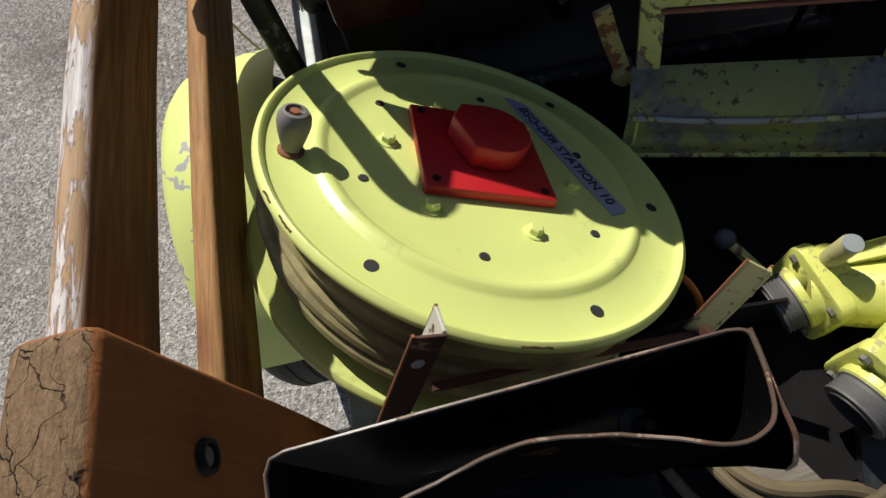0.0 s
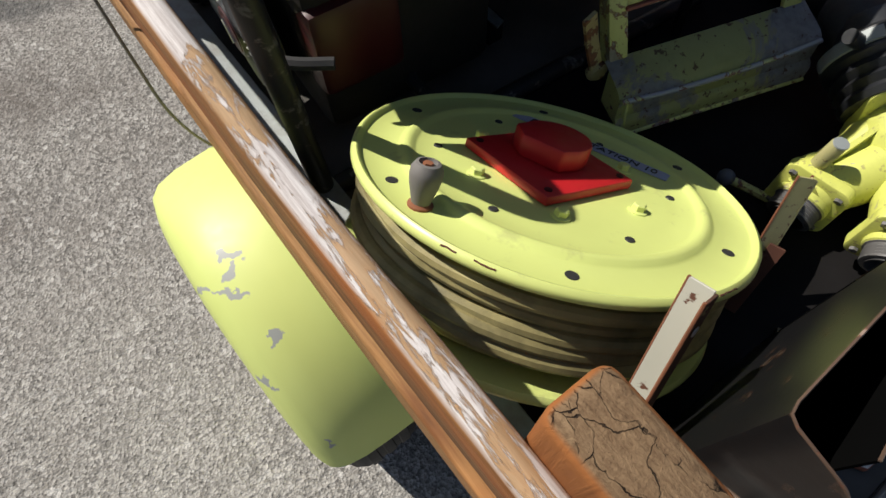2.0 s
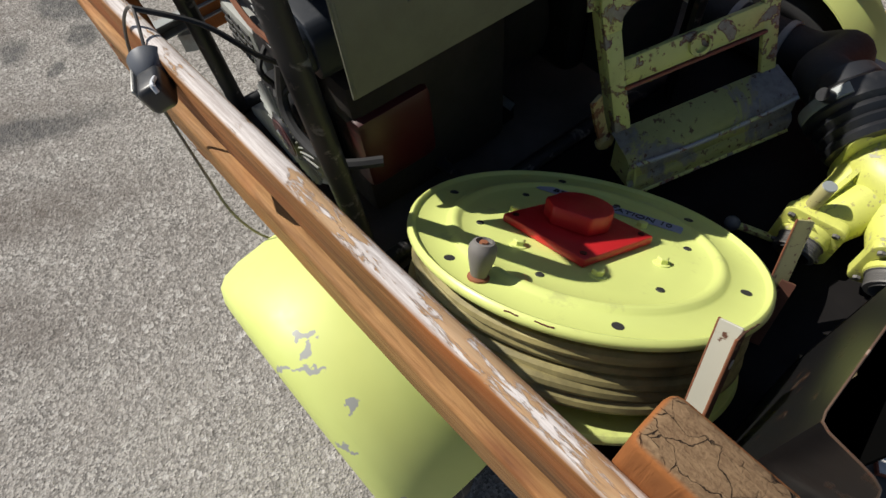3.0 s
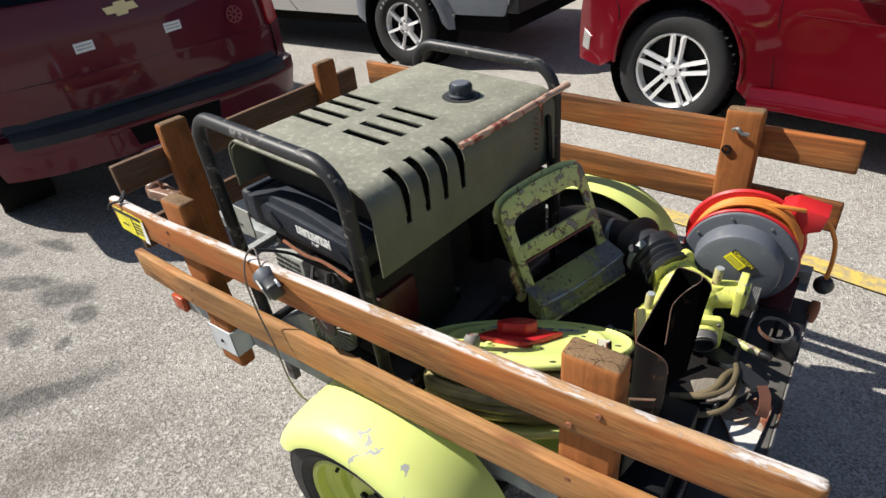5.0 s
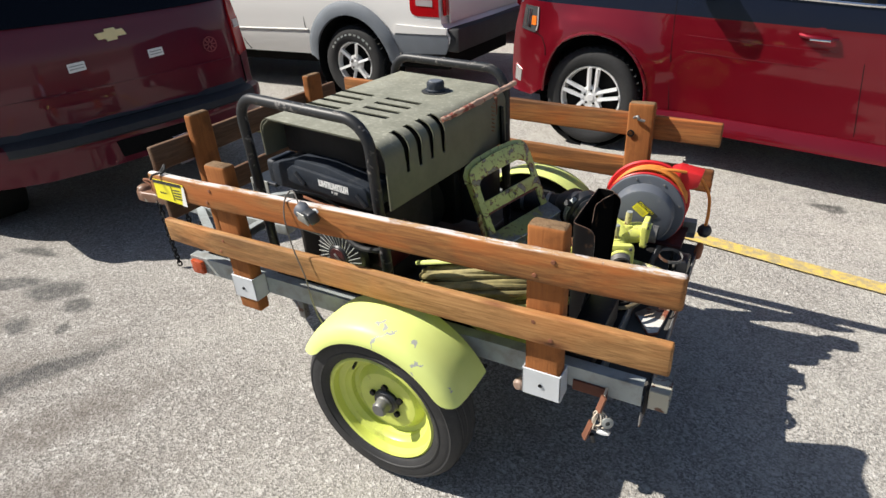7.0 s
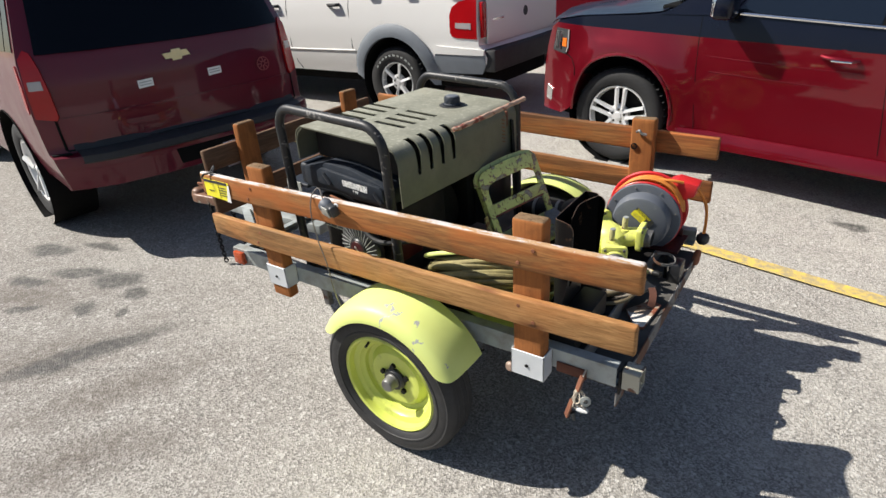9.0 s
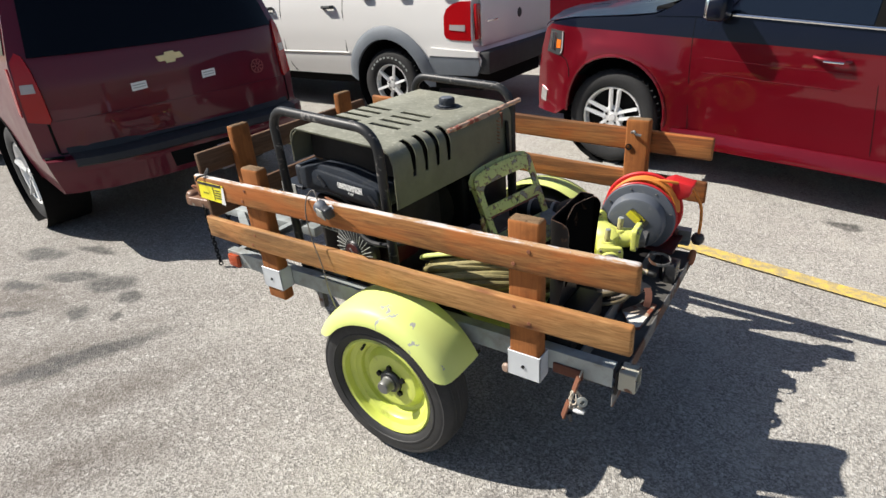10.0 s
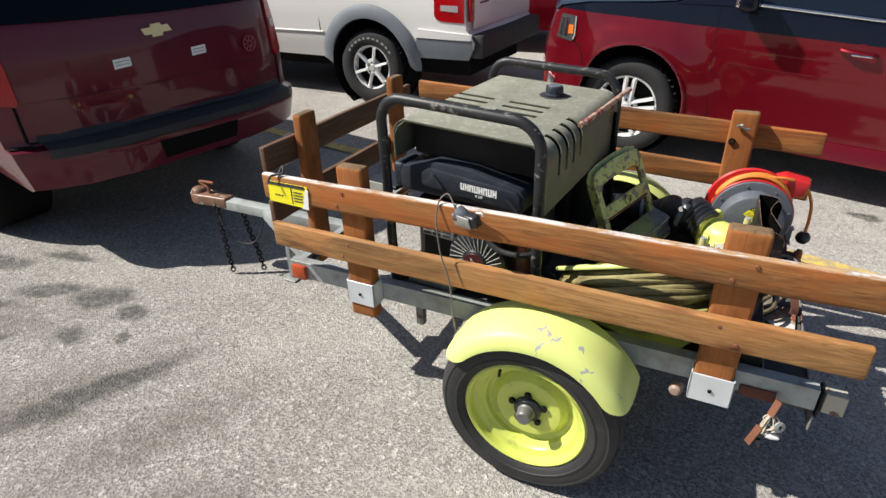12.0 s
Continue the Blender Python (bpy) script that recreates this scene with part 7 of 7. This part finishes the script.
# white pickup, seen at its rear quarter
def build_pickup():
    g = ground_z(-3.0, 3.8)
    m = pose(-3.00, 3.76, g + 0.045, 0, 0.5, 0.0)
    car = placed("pickup_truck", m, "white crew-cab pickup with grey wheel flares, parked", "pickup truck")
    a = 0.47
    prof = [(1.20, 0.52), (1.22, 0.62), (1.17, 0.70), (1.13, 0.74), (1.12, 1.26), (0.9, 1.28), (-0.48, 1.28), (-0.52, 1.30), (-0.62, 1.72), (-1.1, 1.78), (-2.3, 1.78), (-2.9, 1.30), (-4.1, 1.18), (-4.2, 0.6), (-4.1, 0.42)]
    prof += [(-3.3 + a * math.cos(radians(t)), 0.35 + a * math.sin(radians(t))) for t in range(184, -5, -14)]
    prof += [(-2.7, 0.42), (-0.55, 0.40)]
    prof += [(a * math.cos(radians(t)), 0.35 + a * math.sin(radians(t))) for t in range(184, -5, -10)]
    prof += [(0.52, 0.50)]

    def half(x, z):
        return lerp_table([(0.4, 0.86), (0.6, 0.905), (0.9, 0.915), (1.15, 0.90), (1.30, 0.875), (1.8, 0.72)], z) - 0.02 * max(0.0, (x - 0.8) / 0.4) ** 2

    class Local(Car):
        def place(self, x, s, z, top=False):
            return Car.place(self, x, s, z) + Vector((0, 0.905, 0))

    sh = Local(prof, half, 0.0, 0.1, 0.05, -4.2, 1.22)
    part("body", sh.shell(), M["car_white"], car, "white body shell", angle=30)
    part("underbody", box(-4.0, 1.05, 0.2, 1.6, 0.28, 0.70), M["gap"], car)
    # wheel flare
    for cx in (0.0, -3.3):
        outer = [(cx + 0.60 * math.cos(radians(t)), 0.35 + 0.60 * math.sin(radians(t))) for t in range(-4, 185, 9)]
        inner = [(cx + 0.465 * math.cos(radians(t)), 0.35 + 0.465 * math.sin(radians(t))) for t in range(184, -5, -9)]
        bm = bmesh.new()
        po = [bm.verts.new(sh.place(x, -1, max(0.33, z)) + Vector((0, -0.016, 0))) for x, z in outer]
        pm = [bm.verts.new(sh.place(cx + (x - cx) * 0.9, -1, max(0.33, 0.35 + (z - 0.35) * 0.9)) + Vector((0, -0.05, 0))) for x, z in outer]
        pi = [bm.verts.new(sh.place(x, -1, max(0.33, z)) + Vector((0, -0.045, 0))) for x, z in inner[::-1]]
        pb = [bm.verts.new(sh.place(x, -1, max(0.33, z)) + Vector((0, 0.05, 0))) for x, z in inner[::-1]]
        for p, q in ((po, pm), (pm, pi), (pi, pb)):
            for i in range(len(p) - 1):
                bm.faces.new((p[i], p[i + 1], q[i + 1], q[i]))
        part("wheel_flare", bm, M["car_grey"], car, "grey plastic wheel flare", angle=50)
        part("arch_liner", lathe([(0.46, -0.02), (0.46, 0.30), (0.0, 0.30)], (cx, 0.0, 0.35), (0, 1, 0), 32, None, (0, 0, 1)), M["gap"], car)
        road_wheel(car, (cx, 0.10, 0.325), 0.375, 0.220, 6, False, True)
    # rear bumper: white cap, grey skirt
    part("bumper_cap", sh.side([(0.56, 0.655), (1.19, 0.645), (1.20, 0.70), (0.60, 0.735)], 0.02, 0.03), M["car_white"], car, "white bumper cap")
    part("bumper_skirt", sh.side([(0.50, 0.46), (1.15, 0.46), (1.20, 0.54), (1.20, 0.64), (0.57, 0.65)], 0.014, 0.03), M["car_grey"], car, "grey bumper skirt")
    part("rear_bumper", box(1.12, 1.26, 0.03, 1.78, 0.48, 0.70, 0.03, 2), M["car_black"], car, "black rear bumper")
    tg = part("tailgate", box(1.12, 1.145, 0.10, 1.71, 0.74, 1.27, 0.012, 2), M["car_white"], car, "white tailgate")
    part("tailgate_handle", box(1.143, 1.165, 0.84, 1.02, 1.14, 1.24, 0.012, 2), M["car_black"], tg)
    part("oval_badge", lathe([(0, 0.004), (0.045, 0.004), (0.05, 0.0)], (1.146, 0.905, 0.98), (1, 0, 0), 24), M["car_black"], tg)
    part("badge_bar", box(1.145, 1.150, 0.20, 0.42, 0.955, 0.975, 0.002, 1), M["chrome"], tg)
    tl = part("tail_lamp", sh.side([(0.785, 0.86), (0.81, 0.825), (0.87, 0.81), (1.115, 0.80), (1.115, 1.165), (1.0, 1.165), (0.90, 1.145), (0.82, 1.10), (0.785, 1.03)], 0.006, 0.02, 0.06), M["lamp_red"], car, "red tail lamp with clear strip")
    part("rear_face", box(1.10, 1.135, 0.02, 0.10, 0.81, 1.14, 0.01, 2), M["lamp_red"], tl)
    part("clear_strip", sh.side([(0.86, 0.905), (1.05, 0.893), (1.05, 0.950), (0.86, 0.955)], 0.010, 0.02, 0.06), M["lamp_clear"], tl)
    # doors
    for x in (-0.60, -1.62):
        part("door_joint", sh.strip([(x + 0.02, 1.30), (x, 1.1), (x, 0.70), (x + 0.04, 0.50), (x + 0.10, 0.42)], 0.006, -0.001), M["gap"], car)
        hd = part("door_handle", sweep([sh.place(x - d, -1, 1.145) + Vector((0, -o, 0)) for d, o in ((0.12, 0.004), (0.15, 0.035), (0.27, 0.035), (0.30, 0.004))], 0.018, 8), M["car_black"], car, "black door handle")
    part("door_crease", sh.strip([(-0.56, 0.66), (-1.6, 0.66), (-2.6, 0.66)], 0.010, 0.001), M["car_white"], car)
    part("side_window", sh.side([(-0.72, 1.335), (-1.55, 1.335), (-1.55, 1.68), (-0.80, 1.68)], 0.006, 0.006), M["glass"], car, "dark side window")
    part("side_window", sh.side([(-1.68, 1.335), (-2.55, 1.335), (-2.2, 1.68), (-1.68, 1.68)], 0.006, 0.006), M["glass"], car, "dark side window")
    part("window_rubber", sh.strip([(-0.68, 1.325), (-2.6, 1.325)], 0.016, 0.006), M["gap"], car)
    for x in (-0.22, 0.28, 0.82):
        part("bed_cleat", box(x - 0.07, x + 0.05, -0.025, 0.05, 1.21, 1.275, 0.015, 2), M["car_black"], car, "black bed-rail cleat")


build_pickup()


# maroon utility seen from behind
def build_suv():
    m = pose(-2.68, 1.11, 0.06, 0, 0, -9.0)
    car = placed("sport_utility", m, "dark maroon full-size sport utility with tinted rear glass, parked", "car")
    a = 0.46
    prof = [(0.10, 0.42), (0.12, 0.58), (0.10, 0.645), (0.0, 0.66), (-0.02, 0.70), (-0.02, 0.82), (-0.04, 1.10), (-0.07, 1.28), (-0.28, 1.80), (-0.36, 1.86), (-0.7, 1.92), (-3.0, 1.90), (-3.8, 1.25), (-4.9, 1.10), (-5.05, 0.6), (-4.9, 0.42)]
    prof += [(-4.05 + a * math.cos(radians(t)), 0.41 + a * math.sin(radians(t))) for t in range(184, -5, -16)]
    prof += [(-3.4, 0.40), (-1.65, 0.40)]
    prof += [(-1.10 + a * math.cos(radians(t)), 0.41 + a * math.sin(radians(t))) for t in range(184, -5, -12)]
    prof += [(-0.6, 0.46), (0.0, 0.40)]

    def half(x, z):
        return lerp_table([(0.4, 0.93), (0.6, 0.975), (0.9, 0.985), (1.25, 0.955), (1.85, 0.79)], z)

    sh = Car(prof, half, 0.0, 0.1, 0.24, -5.05, 0.12)
    sh.bend = 4.0
    part("body", sh.shell(), M["car_maroon"], car, "dark maroon body", angle=30)
    part("underbody", box(-4.8, -0.35, -0.8, 0.8, 0.33, 0.75), M["gap"], car)

    def rear_x(z):
        return lerp_table([(0.40, 0.08), (0.42, 0.10), (0.58, 0.12), (0.645, 0.10), (0.66, 0.0), (0.70, -0.02), (0.82, -0.02), (1.10, -0.04), (1.28, -0.07), (1.80, -0.28), (1.9, -0.5)], z)

    def rear(poly, off=0.004, t=0.006, step=0.10):
        """A panel on the tail, given by its outline in y and z."""
        bm = bmesh.new()
        bm.faces.new([bm.verts.new((0, y, z)) for y, z in poly])
        ys, zs = [p[0] for p in poly], [p[1] for p in poly]
        cut(bm, 1, [min(ys) + step * i for i in range(1, int((max(ys) - min(ys)) / step) + 1)])
        cut(bm, 2, [min(zs) + step * i for i in range(1, int((max(zs) - min(zs)) / step) + 1)])
        for v in bm.verts:
            x, s = rear_x(v.co.z), v.co.y / half(0, v.co.z)
            f = max(0.0, 1 - (0.12 - x) / 0.7)
            v.co = Vector((x - 0.24 * s ** 4 * f + off, v.co.y, v.co.z))
        bmesh.ops.recalc_face_normals(bm, faces=bm.faces)
        bmesh.ops.solidify(bm, geom=bm.faces[:], thickness=t)
        return bm

    part("rear_window", rear([(-0.86, 1.275), (0.0, 1.262), (0.86, 1.275), (0.74, 1.80), (-0.74, 1.80)], 0.012, 0.008), M["glass"], car, "near-black tinted tailgate glass")
    for y0, y1 in ((-0.885, -0.88), (0.88, 0.885)):
        part("tailgate_joint", rear([(y0 - 0.004, 0.68), (y1 + 0.004, 0.68), (y1 + 0.004, 1.27), (y0 - 0.004, 1.27)], 0.001, 0.004), M["gap"], car)
    part("tailgate_joint", rear([(-0.88, 0.672), (0.88, 0.672), (0.88, 0.682), (-0.88, 0.682)], 0.003, 0.004), M["gap"], car)
    bm = bmesh.new()
    rows = [[bm.verts.new((x - 0.24 * (y / 1.0) ** 4 * max(0.0, 1 - (0.12 - x) / 0.7), y, z)) for x, z in ((-0.03, 0.712), (-0.005, 0.676), (0.085, 0.664), (0.116, 0.650), (0.126, 0.610), (0.118, 0.600), (0.0, 0.60))] for y in [-0.84 + 0.07 * i for i in range(25)]]
    for p, q in zip(rows, rows[1:]):
        for j in range(6):
            bm.faces.new((p[j], p[j + 1], q[j + 1], q[j]))
    part("step_pad", bm, M["car_black"], car, "dark grey bumper step pad")
    part("plate_recess", rear([(-0.27, 0.46), (0.25, 0.46), (0.27, 0.57), (-0.29, 0.57)], 0.003, 0.004), M["gap"], car, "empty dark number-plate recess")
    part("bumper_joint", rear([(-0.97, 0.655), (-0.87, 0.655), (-0.87, 0.662), (-0.97, 0.662)], 0.008, 0.006), M["gap"], car)
    part("body_crease", rear([(-0.84, 0.872), (0.84, 0.872), (0.84, 0.885), (-0.84, 0.885)], 0.004, 0.010), M["car_maroon"], car)
    for s in (-1, 1):
        poly = [(s * 0.975, 0.90), (s * 0.875, 0.875), (s * 0.862, 0.90), (s * 0.862, 1.05), (s * 0.868, 1.20), (s * 0.882, 1.29), (s * 0.905, 1.31), (s * 0.945, 1.26), (s * 0.965, 1.10)]
        tl = part("tail_lamp", rear(poly if s > 0 else poly[::-1], 0.014, 0.03, 0.05), M["lamp_red"], car, "red tail lamp with clear reversing lens")
        pc = [(s * 0.955, 1.07), (s * 0.885, 1.07), (s * 0.884, 1.125), (s * 0.948, 1.125)]
        part("clear_lens", rear(pc if s > 0 else pc[::-1], 0.020, 0.01, 0.05), M["lamp_clear"], tl)
        sd = [(-0.06, 0.93), (-0.14, 0.95), (-0.17, 1.08), (-0.18, 1.22), (-0.13, 1.22), (-0.08, 1.08)]
        if s < 0:
            part("lamp_side", sh.side(sd, 0.006, 0.01, 0.05), M["lamp_red"], tl)
    cross = [(-0.10, 1.145), (-0.045, 1.145), (-0.04, 1.125), (0.035, 1.13), (0.04, 1.15), (0.115, 1.155), (0.095, 1.20), (0.045, 1.198), (0.04, 1.215), (-0.035, 1.212), (-0.04, 1.192), (-0.115, 1.188)]
    part("gold_emblem", rear([(y * 0.82 - 0.05, 1.168 + (z - 1.17) * 0.82) for y, z in cross], 0.012, 0.01, 0.06), M["gold"], car, "gold emblem on the tailgate")
    for y in (-0.31, 0.19):
        pl = part("white_decal", rear([(y - 0.052, 0.990), (y + 0.050, 0.996), (y + 0.052, 1.046), (y - 0.050, 1.042)], 0.005, 0.003), M["white"], car, "small white decal with unreadable marks")
        for i in range(2):
            part("mark", rear([(y - 0.042, 1.006 + 0.017 * i), (y + 0.040, 1.010 + 0.017 * i), (y + 0.040, 1.015 + 0.017 * i), (y - 0.042, 1.011 + 0.017 * i)], 0.0062, 0.002), M["galv"], pl)
    bm = None
    for i in range(8):
        an = math.pi * i / 4
        c0 = Vector((rear_x(1.0) - 0.24 * 0.13 * 0.8 + 0.008, 0.60, 1.0))
        bm = sweep([c0 + Vector((0, math.cos(an) * 0.012, math.sin(an) * 0.012)), c0 + Vector((0, math.cos(an) * 0.042, math.sin(an) * 0.042))], 0.005, 5, False, bm)
    bm = lathe([(0.046, -0.002), (0.052, -0.002), (0.052, 0.003), (0.046, 0.003)], c0, (1, 0, 0), 28, bm)
    part("round_badge", bm, M["badge"], car, "round badge decal")
    part("side_window", sh.side([(-0.15, 1.30), (-0.38, 1.30), (-0.46, 1.78), (-0.33, 1.78)], 0.006, 0.006), M["glass"], car, "dark glass round the rear corner")
    part("side_window", sh.side([(-0.42, 1.30), (-1.05, 1.30), (-1.05, 1.78), (-0.50, 1.78)], 0.006, 0.006), M["glass"], car, "dark rear side window")
    part("side_window", sh.side([(-1.12, 1.30), (-2.0, 1.30), (-2.0, 1.78), (-1.12, 1.78)], 0.006, 0.006), M["glass"], car, "dark rear side window")
    part("arch_liner", lathe([(0.45, -0.02), (0.45, 0.30), (0.0, 0.30)], (-1.10, -0.97, 0.41), (0, 1, 0), 32, None, (0, 0, 1)), M["gap"], car)
    road_wheel(car, (-1.10, -0.85, 0.385), 0.385, 0.245, 5)
    road_wheel(car, (-4.05, -0.88, 0.385), 0.385, 0.245, 5)
    for y in (0.86,):
        part("far_tyre", lathe([(0.2, -0.1), (0.36, -0.1), (0.385, -0.07), (0.385, 0.07), (0.36, 0.1), (0.2, 0.1)], (-1.10, y, 0.385), (0, 1, 0), 40), M["tyre"], car)


build_suv()


# red car beyond
def build_far_car():
    g = ground_z(-1.5, 6.8)
    m = pose(-1.9, 6.4, g, 0, 0, 0)
    car = placed("distant_car", m, "red saloon with black window line, parked beyond", "car")
    prof = [(1.45, 0.45), (1.5, 0.7), (1.42, 1.02), (1.30, 1.06), (0.85, 1.10), (0.4, 1.42), (-0.9, 1.45), (-1.7, 1.05), (-2.6, 0.95), (-2.75, 0.5), (-2.6, 0.3), (1.2, 0.3)]

    def half(x, z):
        return lerp_table([(0.3, 0.85), (0.6, 0.9), (1.0, 0.88), (1.45, 0.68)], z)

    class Local(Car):
        def place(self, x, s, z, top=False):
            return Car.place(self, x, s, z) + Vector((0, 0.9, 0))

    sh = Local(prof, half, 0.02, 0.1, 0.1, -2.75, 1.5)
    part("body", sh.shell(), M["car_red"], car, "red body")
    part("side_window", sh.side([(-1.45, 1.08), (0.62, 1.08), (0.32, 1.38), (-0.9, 1.40)], 0.006, 0.006), M["glass"], car, "dark side windows")
    part("window_rubber", sh.strip([(-1.6, 1.06), (0.75, 1.07)], 0.014, 0.006), M["gap"], car)
    part("tail_lamp", sh.side([(1.22, 0.82), (1.46, 0.80), (1.42, 1.0), (1.20, 1.02)], 0.008, 0.01), M["lamp_clear"], car, "pale tail lamp")
    part("door_handle", sweep([sh.place(-0.65, -1, 0.94) + Vector((0, -0.02, 0)), sh.place(-0.45, -1, 0.94) + Vector((0, -0.02, 0))], 0.018, 6), M["car_black"], car)
    part("door_joint", sh.strip([(-0.35, 1.06), (-0.35, 0.4)], 0.006, 0.0), M["gap"], car)
    for x in (-1.9, 0.85):
        part("tyre", lathe([(0, -0.02), (0.3, -0.02), (0.32, 0.02), (0.32, 0.18), (0, 0.18)], (x, 0.0, 0.32), (0, 1, 0), 32), M["tyre"], car)


build_far_car()
